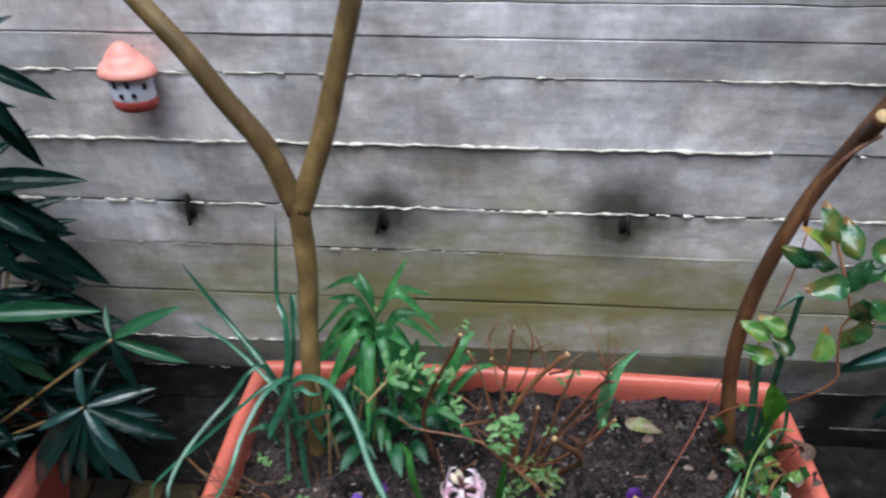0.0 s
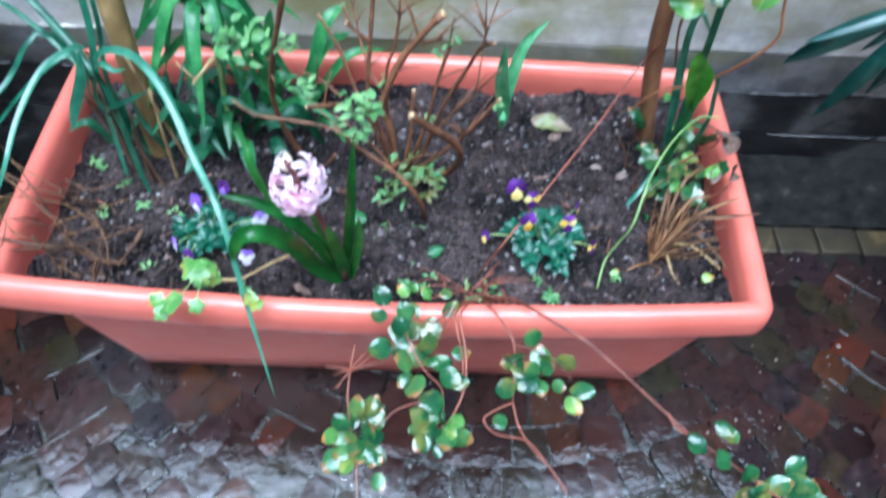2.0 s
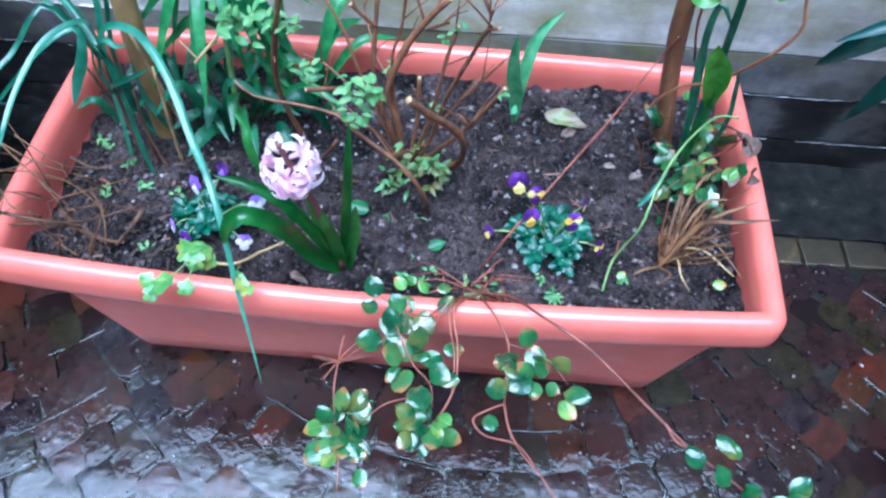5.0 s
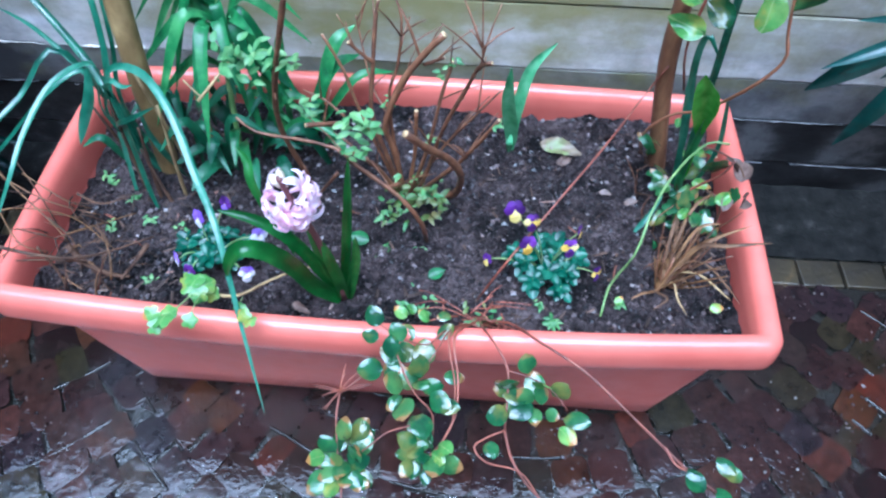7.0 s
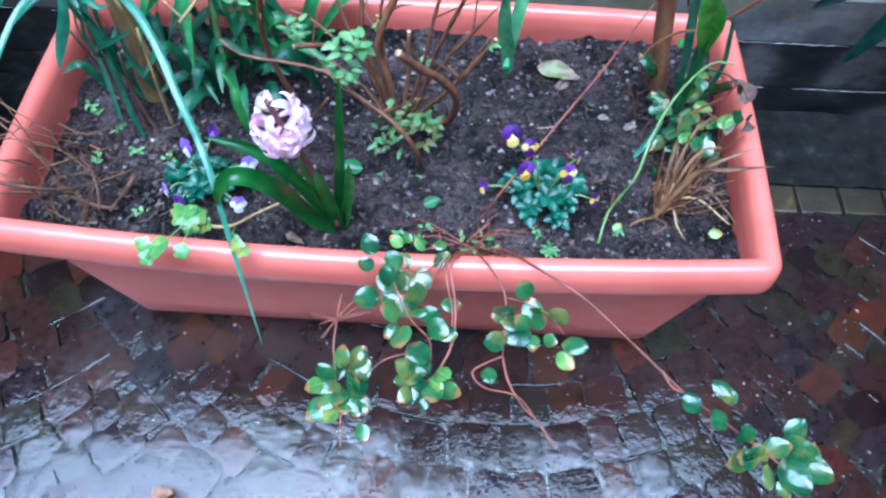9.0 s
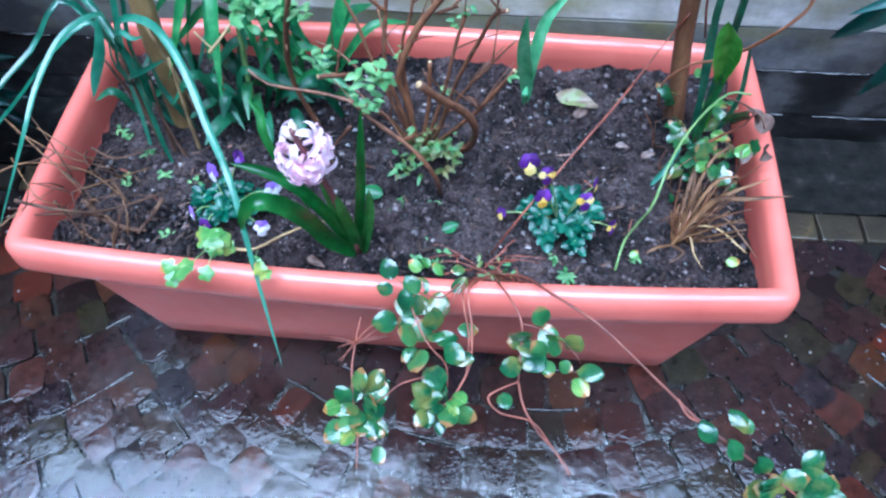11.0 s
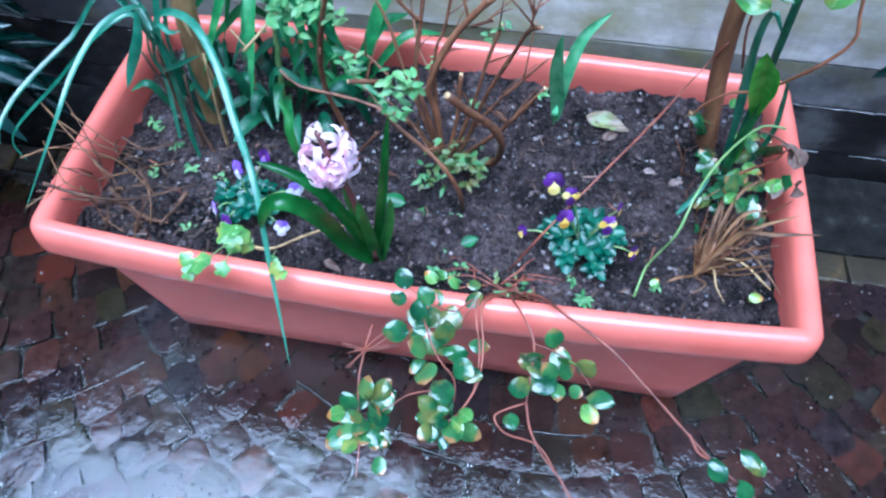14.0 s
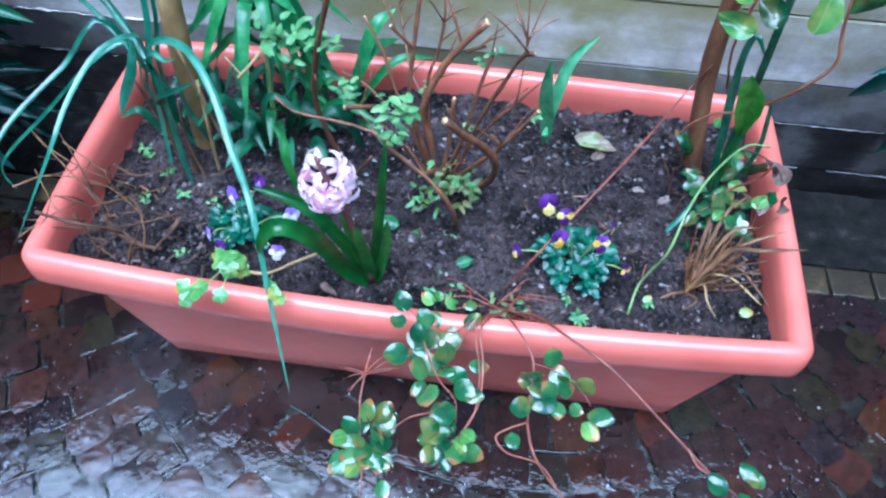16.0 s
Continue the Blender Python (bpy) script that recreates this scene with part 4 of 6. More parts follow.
def sub_part(name, me, parent, m):
    ob = new(name, me)
    ob.parent = parent
    ob.matrix_local = m
    return ob


bm = bmesh.new()
tube(bm, [(0, 0, 0), (0, 0.35, 0), (0, 0.6, 0)], 0.10, 0.15, 4, 8)
FLORET_TUBE = mesh_of("floret", bm, PETAL_PINK)
PETALS = []
for o, wd in ((1.0, 0.44), (0.86, 0.40), (1.12, 0.46)):
    bm = bmesh.new()
    ribbon(bm, [(0, 0.5, 0.10), (0, 0.70, 0.24 * o), (0, 0.80, 0.50 * o), (0, 0.77, 0.80 * o), (0, 0.60, 1.02 * o), (0, 0.40, 1.06 * o)], wd, lambda t: 0.62 + 0.42 * math.sin(math.pi * t) - 0.8 * t ** 5, -0.45, (1, 0, 0), 12, 0, 5)
    PETALS.append(mesh_of("petal", bm, PETAL_PINK))
axis = spline(raceme[1:], 24)
for k, (up, an, out) in enumerate(((13, -105, -0.35), (14, -60, -0.3), (14, -150, -0.1), (15, -15, 0.0), (16, 172, 0.1), (18, 8, 0.5), (15, -98, 0.1))):
    a = radians(an)
    d = Vector((math.cos(a), math.sin(a), out))
    fl = put("floret", FLORET_TUBE, root, axis[up] + d.normalized() * 0.004, d, (0, 0, 1), 0.0245 if k < 5 else 0.0225)
    for j in range(6):
        sub_part("petal", PETALS[(k + j) % 3], fl, Matrix.Rotation(math.tau * j / 6 + 0.7 * k, 4, "Y"))
bud = bmesh.new()
bmesh.ops.create_icosphere(bud, subdivisions=2, radius=0.5)
bmesh.ops.transform(bud, verts=bud.verts, matrix=Matrix.Translation((0, 0.5, 0)) @ Matrix.Diagonal((0.55, 1, 0.55, 1)))
bud_me = bpy.data.meshes.new("bud")
bud.to_mesh(bud_me)
bud.free()
for p in bud_me.polygons:
    p.use_smooth = True
bud_me.materials.append(BUD)
for at, along, size in ((20, (-0.75, 0.35, 0.6), 0.021), (21, (-0.25, 0.5, 0.7), 0.019), (21, (-0.95, 0.1, 0.5), 0.016), (22, (0.1, 0.2, 0.9), 0.011), (20, (0.5, 0.4, 0.7), 0.012)):
    put("bud", bud_me, root, axis[at], along, (0, 0, 1), size, "cream-coloured closed bud")

# ---- violas ----
VLEAF = [leaf_mesh("viola_leaf", VIOLA_LEAF, w, oval, 0.3, d, teeth=0.04) for w, d in ((0.66, 0.3), (0.6, 0.4), (0.74, 0.25))]


def viola_petals(upper, side, lower):
    """Five petals, each a mesh and its turn."""
    out = []
    for k, (a, r, m) in enumerate(((62, 0.62, upper), (118, 0.62, upper), (5, 0.58, side), (175, 0.58, side), (270, 0.72, lower))):
        c, s = math.cos(radians(a)), math.sin(radians(a))
        pts = [(0.05 * c, 0.05 * s, 0.02 * k), (0.64 * r * c, 0.64 * r * s, 0.10 + 0.015 * k), (r * 1.6 * c, r * 1.6 * s, 0.02 * k - 0.08)]
        bm = bmesh.new()
        ribbon(bm, pts, 1.19 * r, lambda t: 0.25 + 0.95 * math.sin(math.pi * min(1, t * 0.82)) ** 0.9 if t < 0.999 else 0.35, 0.12, (-s, c, 0), 8, 0.05, 5)
        out.append(mesh_of("petal", bm, m))
    return out


bm = bmesh.new()
bmesh.ops.create_icosphere(bm, subdivisions=1, radius=0.12)
VIOLA_EYE = mesh_of("flower", bm, PETAL_YELLOW)


def viola(at, radius, height, leaves, flowers, meshes, label):
    root = thing("viola", at, label, "viola", "violas in the planter")
    at = Vector(at)
    heads = leaves // 9
    for h in range(heads):
        a = h * 2.399
        r = radius * 0.8 * math.sqrt((h + 0.3) / heads)
        c = at + Vector((r * math.cos(a), r * math.sin(a) * 0.85, 0.004 + height * (1 - 0.8 * (r / radius) ** 2)))
        lean = Vector((math.cos(a), math.sin(a) - 0.25, 0)) * (r / radius) * 0.5
        stem(root, [at + Vector((0, 0, 0.005)), at.lerp(c, 0.5) + Vector((0, 0, 0.008)), c], 0.0012, 0.001, GREEN_STEM, "stem", 5, 5)
        for j in range(9):
            b = j * 2.399 + h
            tilt = 0.75 - 0.09 * j
            d = Vector((math.cos(b), math.sin(b), tilt)) + lean
            put("viola_leaf", random.choice(VLEAF), root, c - Vector((0, 0, 0.0012 * j)), d, Vector((0, -0.1, 1)) + lean * 0.5 - Vector((math.cos(b), math.sin(b), 0)) * tilt, random.uniform(0.015, 0.026) * (0.72 + 0.04 * j))
    for i, (p, face, size) in enumerate(flowers):
        p = Vector(p)
        face = Vector(face).normalized()
        stem(root, [at + Vector((0, 0, 0.01)), at.lerp(p, 0.6) + Vector((0, 0, 0.015)), p - face * 0.004], 0.0011, 0.0009, GREEN_STEM, "flower_stem", 8, 5)
        eye = put("flower", VIOLA_EYE, root, p, (0.15 * random.uniform(-1, 1), 0.5, 1), face, size * 0.86)
        for me in meshes[i % len(meshes)]:
            sub_part("petal", me, eye, Matrix())
    return root


PURPLE_YELLOW = [viola_petals(PETAL_PURPLE, PETAL_PURPLE, PETAL_YELLOW), viola_petals(PETAL_PURPLE, PETAL_YELLOW, PETAL_PURPLE)]
PURPLE_WHITE = [viola_petals(PETAL_LILAC, PETAL_LILAC, PETAL_WHITE), viola_petals(PETAL_PURPLE, PETAL_PURPLE, PETAL_LILAC), viola_petals(PETAL_LILAC, PETAL_WHITE, PETAL_WHITE)]
DOWN = (0.1, -0.75, 0.35)
viola((0.721, 0.121, 0.320), 0.066, 0.042, 108,
      [((0.665, 0.100, 0.492), DOWN, 0.0165), ((0.689, 0.105, 0.464), (0.2, -0.3, 0.9), 0.014), ((0.687, 0.090, 0.436), (0.2, -0.7, 0.1), 0.015), ((0.743, 0.100, 0.420), (0.2, -0.6, 0.7), 0.015), ((0.638, 0.123, 0.345), (-0.6, -0.6, 0.2), 0.011), ((0.792, 0.111, 0.345), (0.6, -0.6, 0.3), 0.013), ((0.755, 0.120, 0.431), (0.4, 0.2, 0.9), 0.011)],
      PURPLE_YELLOW, "purple and yellow viola with a rosette of green leaves")
viola((0.244, 0.111, 0.320), 0.060, 0.038, 90,
      [((0.240, 0.120, 0.406), (-0.4, -0.3, 0.8), 0.0155), ((0.281, 0.130, 0.429), (0.0, 0.2, 0.9), 0.0135), ((0.340, 0.080, 0.431), (0.5, -0.3, 0.8), 0.015), ((0.207, 0.080, 0.362), (-0.7, -0.4, 0.6), 0.0125), ((0.225, 0.068, 0.350), (-0.3, -0.7, 0.4), 0.0135), ((0.304, 0.073, 0.345), (0.3, -0.8, 0.3), 0.0145)],
      PURPLE_WHITE, "lilac and white viola with a rosette of green leaves")

# ---- creeping vine that hangs over the front rim ----
def round_leaf(name, material, width, dome, roll, pinch, twist):
    """A thick oval leaf of length 1 along +Y, domed, with a sunken midrib and a short tip."""
    bm = bmesh.new()
    rows, n, cols = [], 12, 9
    for i in range(n + 1):
        t = i / n
        w = width * 0.5 * max(0.05, math.sin(math.pi * t ** pinch) ** 0.62)
        row = []
        for c in range(cols):
            u = 2 * c / (cols - 1) - 1
            z = -dome * (2 * t - 1) ** 2 * 0.5 - roll * w * u * u + 0.05 * w * abs(u) ** 0.5 + twist * u * (t - 0.5) + 0.018 * math.sin(9 * t + 4 * u) * u
            row.append(bm.verts.new((w * u, t, z)))
        rows.append(row)
    for a, b in zip(rows, rows[1:]):
        for k in range(cols - 1):
            bm.faces.new((a[k], a[k + 1], b[k + 1], b[k]))
    return mesh_of(name, bm, material)


VINE_LEAF = [round_leaf("leaf", GLOSS, 0.86, 0.1, 0.2, 0.85, 0.08), round_leaf("leaf", GLOSS, 0.74, 0.16, 0.26, 0.9, -0.12), round_leaf("leaf", LIME, 0.78, 0.12, 0.2, 0.88, 0.1)]


CLIMBER = [leaf_mesh("leaf", GLOSS, 0.62, ovate, 0.5, 0.3, 0.5, bend=1.8), leaf_mesh("leaf", GLOSS, 0.56, ovate, -0.5, 0.4, 0.6, bend=1.8), leaf_mesh("leaf", LIME, 0.62, ovate, 0.5, 0.35, 0.5, bend=1.8)]


def leaves_at(parent, centres, sizes, meshes, hub, face=(-0.1, -0.3, 1.0), jitter=0.5, name="leaf", boost=1.0):
    hub = Vector(hub)
    for i, c in enumerate(centres):
        c = Vector(c)
        s = sizes[i % len(sizes)] * boost
        d = c - hub
        d = d.normalized() + Vector((random.uniform(-1, 1), random.uniform(-1, 1), random.uniform(-0.4, 0.6))) * jitter
        d.normalize()
        f = Vector(face) + Vector([random.uniform(-jitter, jitter) for _ in range(3)])
        put(name, meshes[i % len(meshes)], parent, c - d * s * 0.5, d, f, s)


root = thing("creeping_vine", (0.63, 0.035, 0.325), "creeping vine with red stems and glossy round leaves over a rim", "vine")
R = (0.632, 0.03, 0.33)
for pts, r0, r1 in (
    ([R] + [(0.606, -0.020, 0.400), (0.602, -0.048, 0.413), (0.609, -0.081, 0.400), (0.609, -0.120, 0.385), (0.595, -0.152, 0.375), (0.579, -0.170, 0.370)], 0.0027, 0.0016),
    ([R] + [(0.598, -0.022, 0.400), (0.597, -0.054, 0.412), (0.606, -0.089, 0.395), (0.606, -0.132, 0.380)], 0.0022, 0.0014),
    ([R] + [(0.592, -0.020, 0.400), (0.569, -0.048, 0.413), (0.534, -0.047, 0.430), (0.509, -0.035, 0.440)], 0.0020, 0.0012),
    ([(0.528, -0.049, 0.425), (0.545, -0.083, 0.410), (0.561, -0.106, 0.400), (0.581, -0.123, 0.390), (0.585, -0.146, 0.380)], 0.0018, 0.0012),
    ([R] + [(0.598, -0.018, 0.400), (0.582, -0.055, 0.413), (0.570, -0.076, 0.410)], 0.0018, 0.0012),
    ([R] + [(0.640, -0.019, 0.400), (0.654, -0.046, 0.413), (0.667, -0.072, 0.408), (0.668, -0.106, 0.390), (0.667, -0.134, 0.380)], 0.0024, 0.0018),
    ([(0.667, -0.072, 0.408), (0.692, -0.079, 0.410), (0.718, -0.091, 0.405), (0.738, -0.110, 0.395)], 0.0016, 0.001),
    ([R] + [(0.668, 0.006, 0.380), (0.703, -0.033, 0.412), (0.753, -0.067, 0.415), (0.795, -0.104, 0.410), (0.832, -0.137, 0.402), (0.870, -0.170, 0.395), (0.920, -0.204, 0.388), (0.977, -0.244, 0.380)], 0.0030, 0.0016),
    ([(0.844, -0.146, 0.400), (0.855, -0.164, 0.397), (0.877, -0.171, 0.393)], 0.0022, 0.0018),
    ([(0.667, -0.134, 0.380), (0.646, -0.143, 0.375), (0.633, -0.153, 0.370), (0.648, -0.168, 0.365), (0.686, -0.174, 0.360), (0.709, -0.197, 0.350), (0.732, -0.228, 0.345)], 0.0018, 0.0013),
    ([(0.667, -0.134, 0.380), (0.675, -0.160, 0.370), (0.692, -0.184, 0.360), (0.714, -0.204, 0.352), (0.731, -0.224, 0.345)], 0.0024, 0.0014),
    ([(0.559, -0.138, 0.385), (0.531, -0.147, 0.380), (0.512, -0.163, 0.375), (0.500, -0.172, 0.372)], 0.0014, 0.001),
    ([(0.471, -0.105, 0.390), (0.470, -0.135, 0.380), (0.477, -0.173, 0.372), (0.485, -0.203, 0.365), (0.489, -0.242, 0.355)], 0.0017, 0.001),
    ([(0.509, -0.093, 0.390), (0.486, -0.100, 0.388), (0.471, -0.105, 0.390), (0.441, -0.102, 0.388)], 0.0017, 0.0009),
    ([(0.474, -0.084, 0.395), (0.471, -0.095, 0.392), (0.469, -0.107, 0.388), (0.453, -0.126, 0.382)], 0.0015, 0.0008),
    ([(0.495, -0.086, 0.393), (0.477, -0.102, 0.390), (0.464, -0.113, 0.385)], 0.0015, 0.0008),
    ([R] + [(0.584, 0.037, 0.350), (0.554, 0.037, 0.345)], 0.0018, 0.0008),
    ([R] + [(0.568, 0.060, 0.345), (0.546, 0.068, 0.340)], 0.0016, 0.0008),
    ([R] + [(0.649, 0.052, 0.350), (0.634, 0.019, 0.370), (0.619, -0.002, 0.385)], 0.0016, 0.001),
):
    stem(root, pts, r0 * 0.66, r1 * 0.66, RED_STEM, "stem", 24, 6)
for k in range(18):
    a = random.uniform(0, math.tau)
    q = Vector(R) + Vector((random.uniform(-0.05, 0.05), random.uniform(-0.015, 0.03), random.uniform(0.0, 0.02)))
    stem(root, [q, q + Vector((0.02 * math.cos(a), 0.012 * math.sin(a), 0.008)), q + Vector((0.05 * math.cos(a), 0.025 * math.sin(a), random.uniform(-0.008, 0.02)))], 0.0013, 0.0007, RED_STEM, "rootlet", 6, 5)
for dx, dy, dz in ((-0.034, 0.003, 0.004), (-0.020, -0.008, 0.0), (0.004, 0.028, 0.012), (0.020, 0.020, 0.012), (0.036, 0.008, 0.010), (-0.014, -0.022, -0.006)):
    c = Vector((0.471, -0.105, 0.391))
    stem(root, [c, c + Vector((dx, dy, dz)) * 0.55 + Vector((0, 0, 0.003)), c + Vector((dx, dy, dz))], 0.0012, 0.0005, RED_STEM, "rootlet", 6, 5)
tuft(root, R, 0.024, 18, 0.014, [G, O])
LIMEY = [VINE_LEAF[0], VINE_LEAF[1], VINE_LEAF[0], VINE_LEAF[2]]
leaves_at(root, [(0.506, -0.031, 0.445), (0.535, -0.045, 0.435), (0.529, -0.062, 0.430), (0.508, -0.090, 0.425), (0.537, -0.101, 0.420), (0.564, -0.082, 0.420), (0.590, -0.117, 0.410), (0.549, -0.130, 0.415), (0.600, -0.119, 0.405), (0.572, -0.143, 0.400), (0.503, -0.050, 0.430), (0.580, -0.098, 0.405)],
          (0.027, 0.026, 0.028, 0.031, 0.032, 0.035, 0.030, 0.034, 0.028, 0.032, 0.021, 0.028), [VINE_LEAF[0], VINE_LEAF[0], VINE_LEAF[1]], (0.558, -0.100, 0.400))
leaves_at(root, [(0.557, -0.158, 0.390), (0.582, -0.157, 0.390), (0.599, -0.161, 0.385), (0.576, -0.171, 0.380), (0.566, -0.166, 0.380), (0.592, -0.172, 0.380), (0.580, -0.191, 0.370)], (0.026, 0.026, 0.024, 0.019, 0.02, 0.02, 0.017), LIMEY[1:], (0.577, -0.155, 0.375), boost=1.1)
leaves_at(root, [(0.689, -0.067, 0.420), (0.665, -0.095, 0.420), (0.689, -0.100, 0.400), (0.707, -0.093, 0.425), (0.728, -0.094, 0.410), (0.657, -0.124, 0.400), (0.719, -0.119, 0.400), (0.747, -0.122, 0.400), (0.738, -0.137, 0.385), (0.706, -0.096, 0.400)], (0.025, 0.031, 0.026, 0.033, 0.026, 0.026, 0.017, 0.029, 0.024, 0.022), [VINE_LEAF[0], VINE_LEAF[0], VINE_LEAF[1], VINE_LEAF[2], VINE_LEAF[0]], (0.700, -0.099, 0.390), boost=1.1)
leaves_at(root, [(0.482, -0.149, 0.390), (0.466, -0.169, 0.385), (0.492, -0.168, 0.395), (0.499, -0.148, 0.380), (0.455, -0.182, 0.380), (0.480, -0.184, 0.390), (0.506, -0.182, 0.380), (0.490, -0.198, 0.370), (0.507, -0.201, 0.365), (0.475, -0.210, 0.365), (0.512, -0.227, 0.360), (0.484, -0.190, 0.375), (0.498, -0.176, 0.385)], (0.026, 0.026, 0.028, 0.024, 0.022, 0.018, 0.022, 0.024, 0.02, 0.022, 0.02), [VINE_LEAF[0], VINE_LEAF[1], VINE_LEAF[0], VINE_LEAF[1], VINE_LEAF[2]], (0.481, -0.174, 0.365), boost=1.1)
leaves_at(root, [(0.873, -0.181, 0.400), (0.908, -0.163, 0.400), (0.903, -0.197, 0.395), (0.930, -0.213, 0.395), (0.938, -0.232, 0.390), (0.979, -0.223, 0.395), (1.000, -0.241, 0.385), (0.934, -0.235, 0.385), (0.976, -0.250, 0.390), (0.963, -0.222, 0.390), (0.954, -0.250, 0.380), (0.970, -0.261, 0.375), (0.917, -0.169, 0.395)], (0.025, 0.023, 0.025, 0.027, 0.03, 0.036, 0.036, 0.028, 0.038, 0.028, 0.024, 0.02, 0.02), [VINE_LEAF[1], VINE_LEAF[1], VINE_LEAF[1]], (0.950, -0.226, 0.380), boost=1.12)
leaves_at(root, [(0.653, -0.153, 0.365), (0.526, 0.027, 0.350), (0.642, 0.026, 0.350), (0.558, 0.027, 0.345), (0.584, 0.028, 0.345), (0.539, 0.038, 0.340), (0.648, 0.001, 0.360)], (0.02, 0.02, 0.018, 0.02, 0.018, 0.016, 0.014), [VINE_LEAF[0], VINE_LEAF[2]], R, boost=1.1)

for centre, spread, count in (((0.554, -0.091, 0.395), (0.055, 0.07), 12), ((0.579, -0.161, 0.375), (0.03, 0.025), 8), ((0.704, -0.095, 0.390), (0.045, 0.03), 6), ((0.482, -0.172, 0.370), (0.03, 0.045), 10), ((0.964, -0.231, 0.375), (0.05, 0.035), 5)):
    pts = [(centre[0] + random.uniform(-1, 1) * spread[0], centre[1] + random.uniform(-1, 1) * spread[1], centre[2] + random.uniform(-0.012, 0.012)) for _ in range(count)]
    leaves_at(root, pts, (0.03, 0.026, 0.033, 0.024), [VINE_LEAF[0], VINE_LEAF[1]], centre, boost=1.0)

root = thing("red_runner", (0.629, 0.065, 0.330), "long thin reddish runner stretched from the soil to a tree trunk", "runner")
stem(root, [(0.628, 0.063, 0.335), (0.665, 0.080, 0.416), (0.731, 0.160, 0.455), (0.789, 0.240, 0.471), (0.846, 0.330, 0.480), (0.866, 0.335, 0.527)], 0.0016, 0.0013, RED_STEM, "stem", 20, 6)

# ---- ivy sprig on the rim ----
def lobed_mesh(name, material):
    bm = bmesh.new()
    c = bm.verts.new((0, 0.35, 0.05))
    ring = []
    for k in range(26):
        a = -math.pi / 2 + math.tau * k / 26
        r = 0.42 + 0.15 * abs(math.cos(2.5 * (a - math.pi / 2)))
        if k == 0:
            r = 0.3
        ring.append(bm.verts.new((r * math.cos(a), 0.42 + r * math.sin(a), 0.03 * math.sin(3 * a) - 0.06)))
    for k in range(26):
        bm.faces.new((c, ring[k], ring[(k + 1) % 26]))
    me = bpy.data.meshes.new(name)
    bm.to_mesh(me)
    bm.free()
    for p in me.polygons:
        p.use_smooth = True
    me.materials.append(material)
    return me


IVY = lobed_mesh("ivy_leaf", LIME)
IVY_DARK = lobed_mesh("ivy_leaf", GLOSS)
root = thing("ivy_sprig", (0.239, 0.053, 0.330), "light green ivy sprig creeping over the planter's rim", "ivy")
for c, size in zip([(0.250, -0.045, 0.425), (0.283, -0.044, 0.425), (0.344, -0.030, 0.420), (0.234, -0.039, 0.425), (0.253, -0.032, 0.420), (0.242, -0.053, 0.420), (0.335, -0.018, 0.415), (0.351, -0.034, 0.415), (0.245, 0.033, 0.370), (0.268, 0.032, 0.380), (0.262, 0.017, 0.380), (0.235, 0.043, 0.370), (0.272, 0.027, 0.365), (0.255, 0.035, 0.385)], (0.027, 0.02, 0.02, 0.022, 0.02, 0.02, 0.016, 0.018, 0.03, 0.028, 0.026, 0.022, 0.024, 0.026)):
    a = random.uniform(0, math.tau)
    d = Vector((math.cos(a), math.sin(a), random.uniform(-0.3, 0.2)))
    put("leaf", IVY, root, Vector(c) - d * size * 0.4, d, (random.uniform(-0.3, 0.3), -0.6, 1), size * 0.92)
stem(root, [(0.249, 0.036, 0.360), (0.256, -0.006, 0.400), (0.254, -0.035, 0.420)], 0.0012, 0.0009, GREEN_STEM, "stem", 8, 5)
stem(root, [(0.258, 0.033, 0.360), (0.271, -0.009, 0.400), (0.280, -0.037, 0.420)], 0.0010, 0.0008, GREEN_STEM, "stem", 8, 5)
stem(root, [(0.313, 0.028, 0.360), (0.324, -0.000, 0.390), (0.342, -0.026, 0.415)], 0.0010, 0.0008, GREEN_STEM, "stem", 8, 5)
root = thing("dry_stick", (0.325, 0.053, 0.340), "pale bent dry stick lying in the planter", "stick")
stem(root, [(0.268, 0.029, 0.360), (0.303, 0.032, 0.355), (0.338, 0.052, 0.360), (0.368, 0.063, 0.370), (0.405, 0.068, 0.385)], 0.0024, 0.0017, STRAW, "stick", 14, 6)

# ---- right end: blades, green stem, climbing vine, withered leaves ----
root = thing("strap_leaf_clump", (0.925, 0.29, 0.315), "few narrow upright strap leaves beside a thin tree trunk", "bulb plant")
strap_leaf(root, [(0.925, 0.30, 0.315)] + [(0.907, 0.300, 0.450), (0.886, 0.300, 0.558), (0.887, 0.300, 0.606), (0.907, 0.290, 0.582)], 0.0125, STRAP, n=20, side=(1, -0.2, 0.1))
strap_leaf(root, [(0.93, 0.29, 0.315)] + [(0.918, 0.290, 0.444), (0.906, 0.280, 0.563), (0.898, 0.280, 0.649), (0.893, 0.280, 0.726)] + [(0.892, 0.280, 0.739), (0.853, 0.270, 0.709)], 0.0125, STRAP, n=24, side=(1, -0.2, 0.1))
strap_leaf(root, [(0.915, 0.28, 0.315)] + [(0.925, 0.275, 0.382), (0.904, 0.250, 0.503), (0.893, 0.240, 0.569), (0.878, 0.236, 0.600)], 0.043, FRESH, spoon, 0.9, n=20, side=(1, -0.4, 0.1), ripple=0.12)
strap_leaf(root, [(0.93, 0.275, 0.315)] + [(0.911, 0.260, 0.398), (0.907, 0.250, 0.486), (0.907, 0.240, 0.557)], 0.015, LILY, strap, 0.7, n=14, side=(1, -0.2, 0.1))
strap_leaf(root, [(0.935, 0.30, 0.315)] + [(0.907, 0.300, 0.433), (0.888, 0.310, 0.530)], 0.010, STRAP, n=12, side=(1, -0.2, 0.1))
